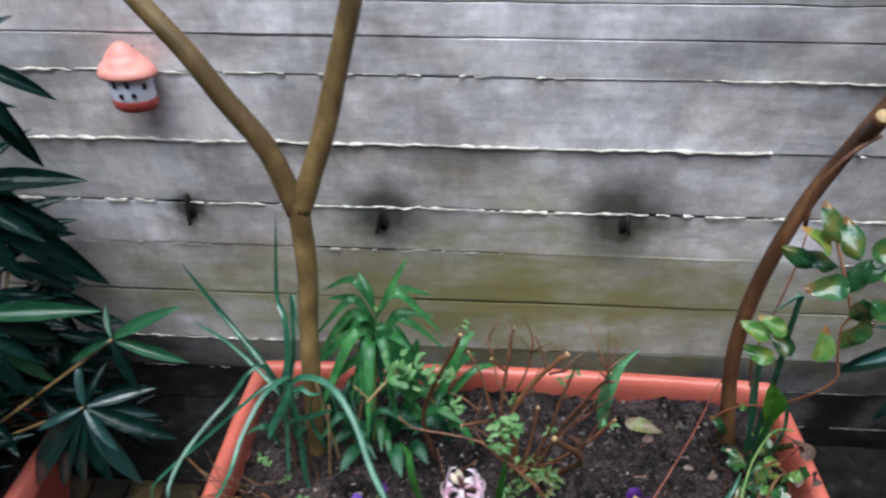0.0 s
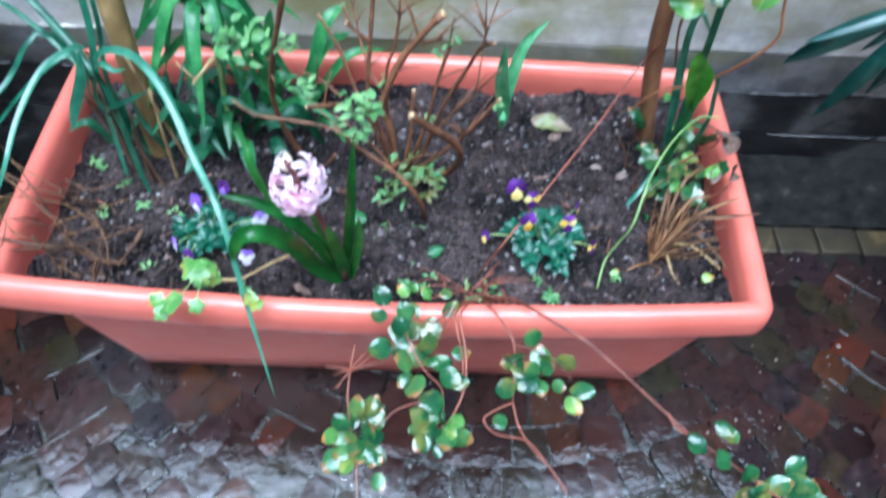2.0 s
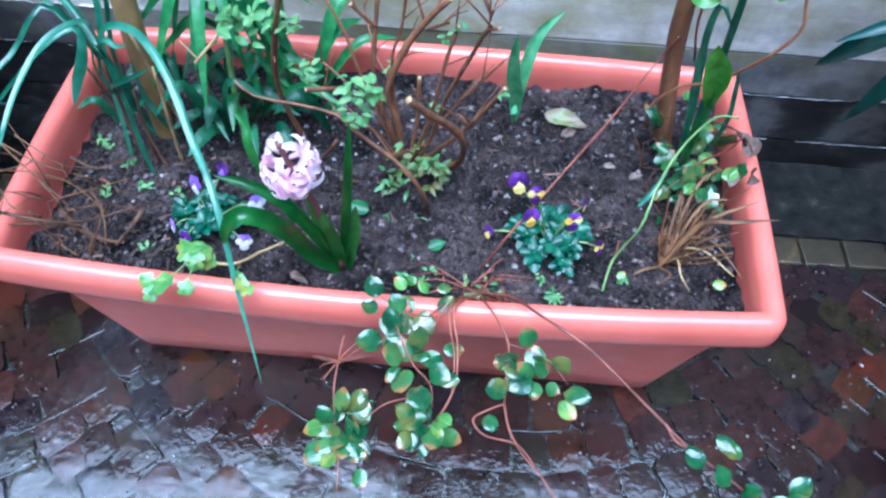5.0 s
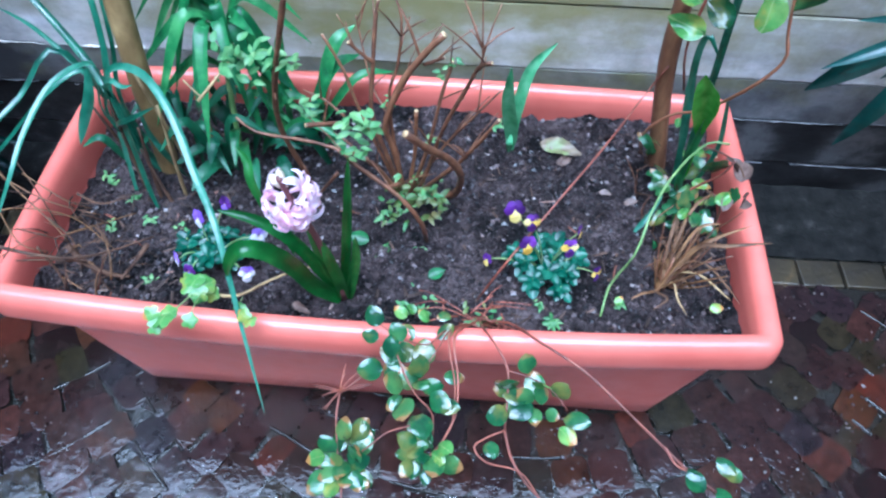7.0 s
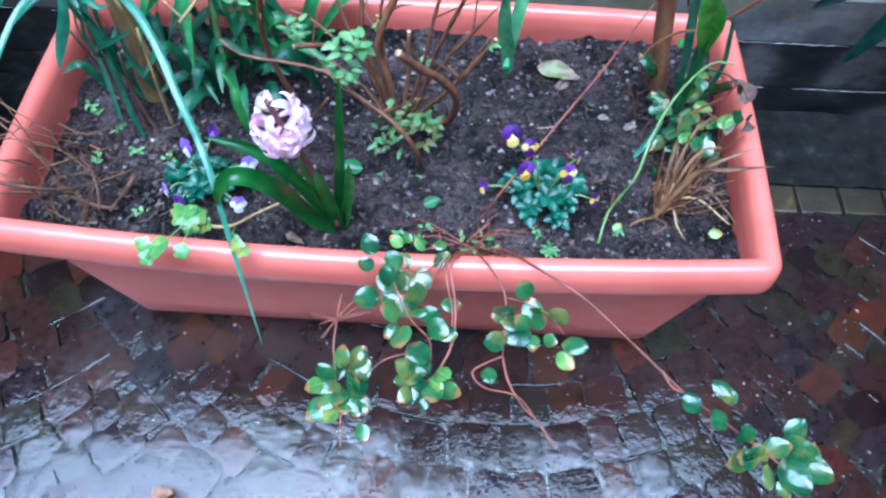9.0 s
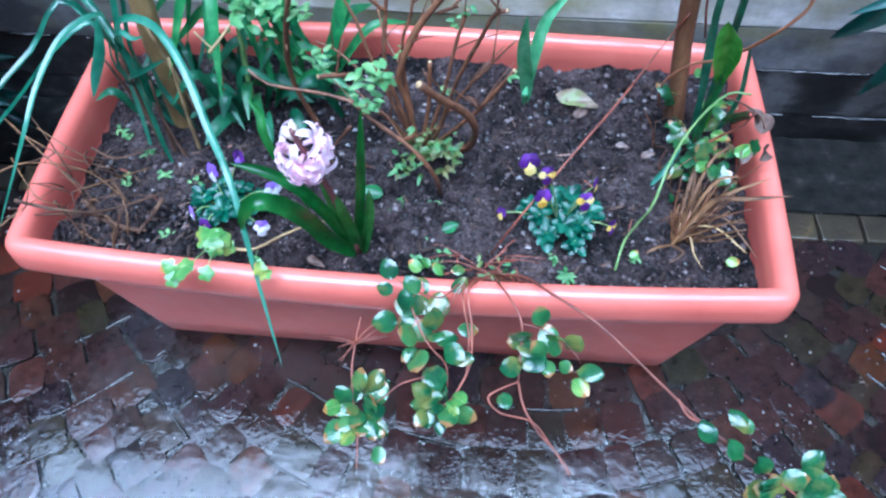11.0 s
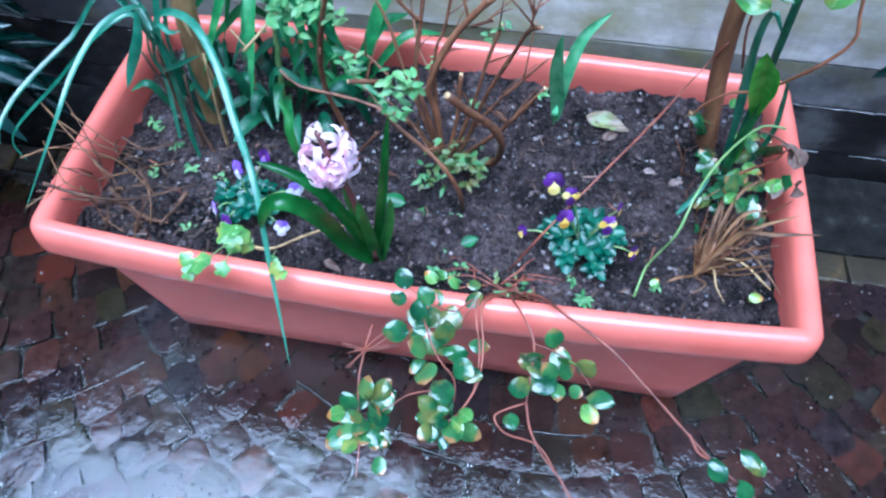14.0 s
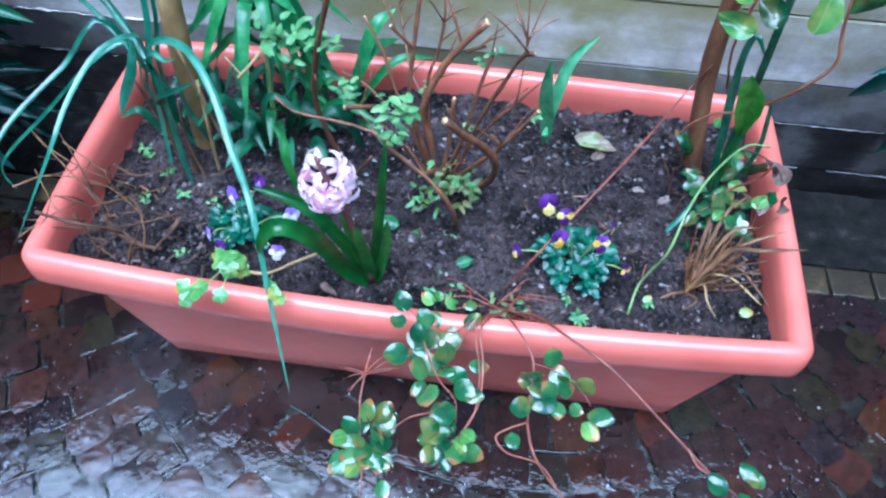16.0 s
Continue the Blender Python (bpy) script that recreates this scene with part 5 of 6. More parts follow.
strap_leaf(root, [(0.94, 0.28, 0.315)] + [(0.950, 0.270, 0.433), (0.940, 0.270, 0.500), (0.931, 0.270, 0.535)], 0.009, STRAP, n=12, side=(1, -0.2, 0.1))
strap_leaf(root, [(0.852, 0.191, 0.340), (0.870, 0.208, 0.360), (0.891, 0.239, 0.370)], 0.010, STRAP, n=10)
root = thing("green_runner", (0.798, 0.054, 0.325), "pale green jointed stem leaning across the planter", "runner")
stem(root, [(0.798, 0.054, 0.325), (0.806, 0.085, 0.345), (0.814, 0.094, 0.370), (0.828, 0.100, 0.422), (0.847, 0.150, 0.455), (0.883, 0.210, 0.460), (0.923, 0.250, 0.470), (0.953, 0.250, 0.472)], 0.0019, 0.0015, GREEN_STEM, "stem", 22, 7)
put("leaf", VINE_LEAF[2], root, (0.818, 0.069, 0.335), (0.4, 0.5, 0.2), (0, -0.3, 1), 0.015)

root = thing("climbing_vine", (0.91, 0.31, 0.315), "climbing vine with an orange stem and glossy green and yellowish leaves", "vine")
stem(root, [(0.878, 0.357, 0.330), (0.861, 0.325, 0.408), (0.880, 0.300, 0.471), (0.898, 0.260, 0.519), (0.911, 0.230, 0.567), (0.925, 0.200, 0.627), (0.932, 0.190, 0.666), (0.920, 0.190, 0.701), (0.906, 0.190, 0.759)] + [(0.909, 0.190, 0.782), (0.887, 0.190, 0.832), (0.855, 0.200, 0.899)], 0.0021, 0.0017, ORANGE_STEM, "stem", 34, 6)
stem(root, [(0.884, 0.300, 0.519), (0.859, 0.280, 0.610), (0.866, 0.280, 0.719), (0.875, 0.290, 0.782), (0.878, 0.300, 0.833)], 0.0018, 0.0014, RED_STEM, "stem", 14, 6)
leaves_at(root, [(0.816, 0.220, 0.722), (0.837, 0.220, 0.733), (0.857, 0.220, 0.699), (0.826, 0.210, 0.686), (0.895, 0.190, 0.724), (0.925, 0.180, 0.749), (0.925, 0.180, 0.767)], (0.037, 0.036, 0.037, 0.037, 0.042, 0.044, 0.036), [CLIMBER[2], CLIMBER[2], CLIMBER[0], CLIMBER[2], CLIMBER[2], CLIMBER[1], CLIMBER[0]], (0.889, 0.190, 0.677), (-0.1, -0.9, 0.7), 0.3, boost=1.15)
leaves_at(root, [(0.829, 0.200, 0.864), (0.862, 0.180, 0.836), (0.894, 0.190, 0.842), (0.940, 0.170, 0.810), (0.943, 0.180, 0.857), (0.968, 0.180, 0.823), (0.915, 0.180, 0.794), (0.856, 0.200, 0.864), (0.918, 0.200, 0.852), (0.840, 0.200, 0.894), (0.880, 0.200, 0.897), (0.927, 0.200, 0.886), (0.852, 0.200, 0.918)], (0.034, 0.04, 0.036, 0.037, 0.034, 0.032, 0.036, 0.034, 0.036), [CLIMBER[1], CLIMBER[0], CLIMBER[1], CLIMBER[1], CLIMBER[2]], (0.894, 0.190, 0.831), (-0.1, -0.7, 0.9), 0.4, boost=1.35)

root = thing("withered_ivy", (0.975, 0.25, 0.39), "half-withered ivy tangle hanging over the planter's end rim", "ivy")
stem(root, [(0.907, 0.240, 0.360), (0.933, 0.240, 0.394), (0.956, 0.235, 0.428), (0.966, 0.240, 0.450)], 0.0020, 0.0014, RED_STEM, "stem", 10, 6)
stem(root, [(0.923, 0.270, 0.445), (0.955, 0.265, 0.439), (0.978, 0.250, 0.434), (0.992, 0.240, 0.416)], 0.0016, 0.0010, DRY, "stem", 10, 5)
stem(root, [(0.948, 0.240, 0.387), (0.967, 0.220, 0.381), (0.965, 0.200, 0.338), (0.926, 0.150, 0.335)], 0.0022, 0.0014, DRY, "stem", 12, 5)
leaves_at(root, [(0.988, 0.250, 0.420), (0.983, 0.196, 0.420), (0.975, 0.253, 0.430), (0.966, 0.207, 0.400)], (0.032, 0.026, 0.024, 0.02), [leaf_mesh("withered_leaf", WITHER, 0.8, oval, 0.9, 0.4, 0.5)], (0.983, 0.237, 0.400), (0.3, -0.5, 0.8), 0.6, "withered_leaf")
leaves_at(root, [(0.956, 0.255, 0.420), (0.949, 0.214, 0.400), (0.975, 0.213, 0.410), (0.938, 0.282, 0.400), (0.901, 0.218, 0.370), (0.943, 0.199, 0.380)], (0.036, 0.03, 0.022, 0.026, 0.028, 0.022), [IVY_DARK, leaf_mesh("leaf", GLOSS, 0.7, ovate, 0.4, 0.4)], (0.952, 0.251, 0.380), (0.1, -0.5, 0.9), 0.5)

tangle = random.Random(21)
for k in range(30):
    p = Vector((tangle.uniform(0.875, 0.972), tangle.uniform(0.17, 0.35), 0.0))
    p.z = soil_z(p.x, p.y) + tangle.uniform(0.005, 0.075)
    d = Vector((tangle.uniform(-1, 1), tangle.uniform(-1, 0.6), tangle.uniform(-0.3, 0.6)))
    put("leaf", CLIMBER[k % 3] if k % 4 else IVY_DARK, root, p, d, (tangle.uniform(-0.4, 0.4), -0.6, 1), tangle.uniform(0.018, 0.034))
for k in range(34):
    p = Vector((tangle.uniform(0.865, 0.965), tangle.uniform(0.16, 0.36), 0.0))
    p.z = soil_z(p.x, p.y)
    d = Vector((tangle.uniform(-0.5, 0.5), tangle.uniform(-0.6, 0.3), tangle.uniform(0.4, 1.2))) * 0.07
    stem(root, [p, p + d * 0.5 + Vector((tangle.uniform(-0.01, 0.01), 0, 0)), p + d], 0.0015, 0.0006, DRY if k % 3 else TWIG, "stem", 6, 5)

root = thing("dead_fern_clump", (0.884, 0.104, 0.320), "dead brown clump with pale bent stalks", "dry plant")
Q = (0.878, 0.101, 0.325)
for pts, w in (([(0.899, 0.123, 0.360), (0.932, 0.120, 0.375), (0.958, 0.090, 0.370), (0.977, 0.067, 0.360)], 0.0042), ([(0.897, 0.115, 0.350), (0.926, 0.108, 0.365), (0.957, 0.082, 0.360), (0.968, 0.076, 0.355)], 0.0038), ([(0.898, 0.108, 0.340), (0.902, 0.081, 0.340), (0.914, 0.058, 0.335)], 0.004), ([(0.914, 0.132, 0.390), (0.949, 0.122, 0.415), (1.008, 0.128, 0.420)], 0.008), ([(0.905, 0.125, 0.375), (0.935, 0.140, 0.400), (0.985, 0.152, 0.425)], 0.007),
               ([(0.895, 0.144, 0.370), (0.887, 0.128, 0.350)], 0.008), ([(0.919, 0.160, 0.390), (0.951, 0.163, 0.410)], 0.006), ([(0.899, 0.188, 0.390), (0.899, 0.151, 0.360)], 0.007), ([(0.911, 0.181, 0.400), (0.946, 0.216, 0.410)], 0.006), ([(0.855, 0.089, 0.335), (0.840, 0.082, 0.330)], 0.005), ([(0.889, 0.083, 0.335), (0.869, 0.067, 0.330)], 0.005), ([(0.923, 0.137, 0.390), (0.947, 0.146, 0.400)], 0.006)):
    strap_leaf(root, [Q] + pts, w, STRAW if w < 0.0041 else GOLD, strap, 0.6, n=14, name="dry_stalk")
for k in range(54):
    a = random.gauss(0.75, 0.5) if k % 3 else random.uniform(-0.9, 3.0)
    d = Vector((math.cos(a), math.sin(a), 0)) * random.uniform(0.02, 0.085 if k % 3 else 0.045)
    q = Vector(Q) + Vector((random.uniform(0, 0.035), random.uniform(0, 0.03), 0))
    stem(root, [q, q + d * 0.5 + Vector((0, 0, random.uniform(0.015, 0.05))), q + d + Vector((random.uniform(-0.012, 0.012), 0, random.uniform(0.0, 0.09)))], random.uniform(0.001, 0.0026), 0.0007, (GOLD, TWIG, GOLD, DRY)[k % 4], "dry_stalk", 7, 5)
put("leaf", VINE_LEAF[2], root, (0.946, 0.073, 0.335), (1, 0.1, 0.1), (0, -0.2, 1), 0.019)

# ---- dry twigs at the other end ----
root = thing("dry_twig_tangle", (0.06, 0.11, 0.33), "tangle of dry brown twigs leaning on the planter's rim", "dry plant")
TW = [
    ([(0.013, 0.036, 0.435), (0.057, 0.031, 0.430), (0.090, 0.047, 0.400), (0.113, 0.079, 0.370), (0.157, 0.122, 0.350)], 0.0033), ([(-0.054, 0.164, 0.440), (0.007, 0.121, 0.430), (0.051, 0.092, 0.400), (0.069, 0.074, 0.360)], 0.0018), ([(-0.027, 0.143, 0.440), (0.034, 0.123, 0.420), (0.087, 0.133, 0.380)], 0.0016),
    ([(-0.003, 0.152, 0.440), (0.049, 0.134, 0.410), (0.070, 0.143, 0.380)], 0.0015), ([(-0.024, 0.061, 0.450), (0.009, 0.093, 0.440), (0.062, 0.113, 0.400), (0.107, 0.097, 0.350)], 0.0016), ([(0.053, 0.085, 0.370), (0.080, 0.068, 0.350), (0.110, 0.063, 0.335), (0.133, 0.065, 0.330)], 0.006), ([(0.149, 0.112, 0.345), (0.140, 0.089, 0.340), (0.124, 0.057, 0.333)], 0.005),
    ([(0.031, 0.109, 0.400), (0.056, 0.095, 0.370), (0.071, 0.065, 0.345)], 0.0022), ([(0.052, 0.048, 0.420), (0.053, 0.046, 0.370), (0.060, 0.033, 0.340)], 0.0024), ([(0.052, 0.097, 0.380), (0.080, 0.132, 0.360), (0.110, 0.168, 0.340)], 0.002), ([(0.061, 0.030, 0.345), (0.077, 0.033, 0.380), (0.081, 0.043, 0.400)], 0.0022),
    ([(0.028, 0.062, 0.440), (0.051, 0.067, 0.420), (0.064, 0.079, 0.390)], 0.0014), ([(0.023, 0.183, 0.360), (0.055, 0.178, 0.345), (0.090, 0.198, 0.340)], 0.0024), ([(0.067, 0.132, 0.350), (0.088, 0.112, 0.340), (0.092, 0.075, 0.335)], 0.0024), ([(0.013, -0.007, 0.440), (0.034, 0.026, 0.440), (0.044, 0.066, 0.420)], 0.0011), ([(-0.017, 0.099, 0.440), (0.038, 0.044, 0.435), (0.063, 0.048, 0.410)], 0.0013),
]
for pts, r in TW:
    stem(root, pts, r * 0.82, r * 0.4, DRY if r > 0.0021 else GOLD, "twig", 12, 6)
for k in range(16):
    a = Vector((random.uniform(0.0, 0.13), random.uniform(0.02, 0.2), 0.335 + random.uniform(0, 0.03)))
    d = Vector((random.uniform(-1, 0.7), random.uniform(-0.6, 0.6), random.uniform(0.1, 0.9))).normalized() * random.uniform(0.04, 0.11)
    stem(root, [a, a + d * 0.5 + Vector((random.uniform(-0.008, 0.008), 0, 0.006)), a + d], random.uniform(0.0010, 0.0024), 0.0007, DRY if k % 3 else GOLD, "twig", 6, 5)
for k in range(46):
    pts, r = TW[k % len(TW)]
    a = spline(pts, 12)[random.randrange(3, 12)]
    d = Vector((random.uniform(-1, 1), random.uniform(-1, 1), random.uniform(-0.3, 0.5))).normalized() * random.uniform(0.015, 0.05)
    stem(root, [a, a + d * 0.5, a + d], 0.0011, 0.0005, DRY, "twiglet", 4, 4)

# ---- fallen leaves, seedlings and crumbs on the earth ----
def fallen(name, at, along, face, size, mesh, label):
    root = thing(name, at, label, "leaf")
    put("blade", mesh, root, at, along, face, size)


DEAD = leaf_mesh("fallen_leaf", PALE, 0.42, ovate, 0.3, 0.1, 0.45, 14, 0.04)
BROWN = leaf_mesh("fallen_leaf", WITHER, 0.45, ovate, 0.8, 0.3, 0.9, 14, 0.1)
GREENLEAF = leaf_mesh("fallen_leaf", LILY, 0.62, ovate, 0.3, 0.1)
fallen("fallen_leaf", (0.716, 0.368, 0.330), (1, -0.35, 0.1), (0.2, -0.4, 1), 0.07, DEAD, "curled pale yellowish dead leaf on the soil")
fallen("fallen_leaf", (0.742, 0.323, 0.330), (0.9, 0.5, 0.05), (-0.2, -0.6, 0.9), 0.032, BROWN, "curled brown dead leaf on the soil")
fallen("fallen_leaf", (0.465, 0.149, 0.335), (-1, 0.15, 0.15), (0.1, -0.5, 1), 0.034, GREENLEAF, "single green leaf lying on the soil")
fallen("fallen_leaf", (0.556, 0.097, 0.330), (1, 0.5, 0.1), (0.0, -0.4, 1), 0.027, GREENLEAF, "single green leaf lying on the soil")
fallen("fallen_leaf", (0.372, 0.043, 0.325), (0.9, -0.6, 0.2), (0, -0.4, 1), 0.028, BROWN, "curled brown dead leaf on the soil")
fallen("fallen_leaf", (0.842, 0.246, 0.335), (1, 0.3, 0.2), (0, -0.4, 1), 0.024, BROWN, "curled brown dead leaf on the soil")
fallen("fallen_leaf", (0.806, 0.270, 0.330), (1, -0.1, 0.1), (0, -0.4, 1), 0.021, BROWN, "curled brown dead leaf on the soil")
fallen("fallen_leaf", (0.812, 0.359, 0.330), (0.5, 0.6, 0.3), (0, -0.4, 1), 0.022, DEAD, "small pale dead leaf on the soil")
fallen("fallen_leaf", (0.671, -0.251, 0.012), (1, -0.4, 0.1), (0, 0, 1), 0.017, leaf_mesh("fallen_leaf", LIME, 0.7, ovate, 0.2, 0.1), "small yellow leaf on wet setts")
fallen("fallen_leaf", (0.145, -0.266, 0.012), (1, 0.1, 0.05), (0, 0, 1), 0.035, leaf_mesh("fallen_leaf", BARK_RED, 0.6, ovate, 0.3, 0.1, 0.3), "small brown leaf on wet setts")

seedlings = [(0.483, 0.130, 0.325), (0.536, 0.141, 0.325), (0.712, 0.067, 0.325), (0.733, 0.037, 0.330), (0.825, 0.078, 0.325), (0.529, 0.088, 0.325), (0.563, 0.063, 0.325), (0.046, 0.237, 0.325), (0.557, 0.040, 0.330), (0.640, 0.033, 0.330), (0.494, 0.145, 0.325), (0.033, 0.248, 0.325), (0.530, 0.043, 0.330), (0.162, 0.231, 0.325), (0.164, 0.064, 0.325), (0.09, 0.205, 0.325), (0.125, 0.165, 0.325), (0.18, 0.155, 0.325), (0.075, 0.155, 0.325)]
for i, p in enumerate(seedlings):
    root = thing("seedling", p, "tiny green seedling in the soil", "seedling", "seedlings on the soil")
    tuft(root, p, 0.006, 8 if i % 3 else 14, 0.0125, [G, G2], 0.4, "leaf")

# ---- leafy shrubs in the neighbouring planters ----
OLE = leaf_mesh("leaf", OLEANDER_SHADED, 0.2, lance, 0.5, 0.2, n=12)
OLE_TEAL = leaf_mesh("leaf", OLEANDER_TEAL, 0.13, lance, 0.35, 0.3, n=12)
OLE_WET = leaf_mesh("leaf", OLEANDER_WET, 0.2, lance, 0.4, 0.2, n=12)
OLE_FRESH = leaf_mesh("leaf", OLEANDER_FRESH, 0.17, lance, 0.5, 0.2, n=12)


def rosette(parent, centre, tips, meshes, face):
    c = Vector(centre)
    for i, t in enumerate(tips):
        d = Vector(t) - c
        put("leaf", meshes[i % len(meshes)], parent, c + d * 0.05, d, face, d.length)


root = thing("oleander", (-0.55, 0.16, 0.215), "oleander with dark glossy narrow leaves in a planter", "shrub", "oleanders")
a = (-0.261, 0.240, 0.457)
b = (-0.205, 0.300, 0.567)
c = (-0.402, 0.260, 0.648)
d = (-0.353, 0.300, 0.871)
e = (-0.251, 0.300, 1.068)
for p in (a, b, c):
    stem(root, [(-0.55, 0.16, 0.21), (-0.53, 0.2, 0.33), p], 0.004, 0.003, BARK_OLIVE, "stem", 10, 6)
stem(root, [(-0.56, 0.16, 0.21), c, d, e, (e[0] - 0.02, e[1], e[2] + 0.2)], 0.009, 0.005, BARK_OLIVE, "stem", 16, 7)
rosette(root, a, [(-0.423, 0.180, 0.277), (-0.292, 0.170, 0.317), (-0.187, 0.180, 0.306), (-0.114, 0.220, 0.407), (-0.154, 0.260, 0.420), (-0.156, 0.270, 0.480), (-0.275, 0.280, 0.530), (-0.236, 0.290, 0.515), (-0.354, 0.200, 0.353), (-0.201, 0.190, 0.404), (-0.334, 0.200, 0.443), (-0.240, 0.175, 0.310), (-0.345, 0.170, 0.300)], [OLE_WET, OLE_WET, OLE_WET, OLE], (0, -0.6, 0.8))
rosette(root, b, [(-0.089, 0.300, 0.647), (-0.085, 0.290, 0.531), (-0.164, 0.250, 0.492), (-0.278, 0.270, 0.541), (-0.227, 0.340, 0.611), (-0.293, 0.340, 0.539), (-0.173, 0.340, 0.518)], [OLE_FRESH, OLE_FRESH, OLE], (0, -0.6, 0.8))
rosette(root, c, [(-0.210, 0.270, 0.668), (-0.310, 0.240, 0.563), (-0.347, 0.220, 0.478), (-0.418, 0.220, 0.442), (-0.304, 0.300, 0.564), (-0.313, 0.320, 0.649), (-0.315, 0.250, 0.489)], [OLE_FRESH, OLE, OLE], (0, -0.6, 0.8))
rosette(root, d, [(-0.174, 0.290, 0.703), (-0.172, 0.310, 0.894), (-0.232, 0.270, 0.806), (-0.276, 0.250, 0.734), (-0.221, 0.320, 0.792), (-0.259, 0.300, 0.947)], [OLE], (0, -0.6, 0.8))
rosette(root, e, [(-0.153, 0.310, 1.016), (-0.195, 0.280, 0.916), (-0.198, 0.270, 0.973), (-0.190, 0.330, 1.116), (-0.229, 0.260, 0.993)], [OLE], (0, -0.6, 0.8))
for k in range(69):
    # the ten high clumps hang out of view, added to shade the wall
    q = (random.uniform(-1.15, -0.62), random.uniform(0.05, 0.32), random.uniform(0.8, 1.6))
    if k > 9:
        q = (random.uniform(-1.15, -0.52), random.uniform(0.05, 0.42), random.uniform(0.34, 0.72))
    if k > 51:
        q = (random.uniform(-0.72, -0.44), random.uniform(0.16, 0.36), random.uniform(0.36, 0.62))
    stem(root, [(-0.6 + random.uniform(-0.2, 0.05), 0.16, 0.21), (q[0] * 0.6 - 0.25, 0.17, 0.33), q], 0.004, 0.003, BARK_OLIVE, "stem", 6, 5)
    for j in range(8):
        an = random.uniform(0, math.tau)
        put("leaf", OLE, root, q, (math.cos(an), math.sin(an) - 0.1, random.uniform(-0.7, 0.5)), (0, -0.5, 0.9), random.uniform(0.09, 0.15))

# rear clumps; the high ones stand in for shade on the wall behind
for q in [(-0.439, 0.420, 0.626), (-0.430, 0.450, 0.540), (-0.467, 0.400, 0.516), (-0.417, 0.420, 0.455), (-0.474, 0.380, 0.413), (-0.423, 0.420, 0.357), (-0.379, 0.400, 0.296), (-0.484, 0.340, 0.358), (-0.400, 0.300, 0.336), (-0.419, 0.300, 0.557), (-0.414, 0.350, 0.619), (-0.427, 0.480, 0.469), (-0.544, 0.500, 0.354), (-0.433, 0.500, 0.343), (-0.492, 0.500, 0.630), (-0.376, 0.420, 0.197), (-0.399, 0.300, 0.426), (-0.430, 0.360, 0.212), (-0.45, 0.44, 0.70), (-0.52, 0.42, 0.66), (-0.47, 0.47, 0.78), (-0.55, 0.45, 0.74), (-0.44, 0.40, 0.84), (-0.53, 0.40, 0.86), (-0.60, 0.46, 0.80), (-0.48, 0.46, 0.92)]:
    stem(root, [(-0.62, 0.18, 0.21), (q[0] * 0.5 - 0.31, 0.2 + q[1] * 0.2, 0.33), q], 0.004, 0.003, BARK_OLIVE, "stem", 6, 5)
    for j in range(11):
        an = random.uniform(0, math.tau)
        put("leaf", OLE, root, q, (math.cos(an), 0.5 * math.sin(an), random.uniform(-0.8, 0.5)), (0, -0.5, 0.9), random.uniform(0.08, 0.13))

root = thing("oleander", (1.62, 0.2, 0.22), "oleander with dark glossy narrow leaves in a low planter, crown added", "shrub", "oleanders")
a = (1.238, 0.380, 0.581)
stem(root, [(1.62, 0.2, 0.22), (1.52, 0.36, 0.34), (a[0] + 0.06, a[1] + 0.02, a[2] - 0.02), a], 0.0022, 0.002, RUST, "stem", 12, 6)
rosette(root, a, [(1.110, 0.470, 0.375), (1.091, 0.350, 0.542), (1.156, 0.334, 0.377), (1.238, 0.350, 0.398), (1.218, 0.330, 0.504), (1.345, 0.318, 0.477), (1.169, 0.400, 0.619), (1.333, 0.420, 0.609), (1.404, 0.360, 0.524), (1.133, 0.420, 0.564), (1.128, 0.400, 0.478), (1.308, 0.420, 0.571), (1.175, 0.370, 0.495)], [OLE_TEAL], (-0.2, -0.6, 0.8))
rosette(root, (1.362, 0.360, 0.418), [(1.387, 0.330, 0.308), (1.443, 0.340, 0.274)], [OLE_TEAL], (0, -0.8, 0.5))
root2 = thing("leafy_branch", (1.187, 0.120, 0.734), "branch with round light green leaves beside an oleander", "branch")
stem(root2, [(1.277, 0.120, 0.653), (1.187, 0.120, 0.734), (1.128, 0.120, 0.777), (1.096, 0.120, 0.789)], 0.0012, 0.0008, BARK_OLIVE, "stem", 8, 5)
leaves_at(root2, [(1.087, 0.120, 0.792), (1.138, 0.110, 0.750), (1.163, 0.120, 0.772), (1.227, 0.120, 0.700)], (0.04, 0.045, 0.042), [VINE_LEAF[2]], (1.220, 0.130, 0.722), (-0.1, -0.9, 0.7), 0.3)
for k in range(150):
    q = (random.uniform(1.62, 2.2), random.uniform(0.02, 0.32), random.uniform(0.34, 0.7))
    # crown out of view, added to shade the setts and darken their reflections
    if k > 16:
        q = (random.uniform(1.95, 2.6), random.uniform(-0.2, 0.36), random.uniform(0.8, 2.2))
    if k > 80:
        q = (random.uniform(1.62, 2.2), random.uniform(-0.3, 0.36), random.uniform(0.95, 1.6))
    stem(root, [(1.66 + random.uniform(-0.05, 0.3), 0.15, 0.22), (q[0] * 0.6 + 0.66, 0.15, 0.3), q], 0.004, 0.003, BARK_OLIVE, "stem", 6, 5)
    for j in range(8):
        an = random.uniform(0, math.tau)
        put("leaf", OLE, root, q, (math.cos(an), math.sin(an) - 0.1, random.uniform(-0.6, 0.6)), (0, -0.5, 0.9), random.uniform(0.08, 0.14))
root = thing("ground_cover", (1.6, 0.1, 0.22), "small light green plants in a low planter", "plant")
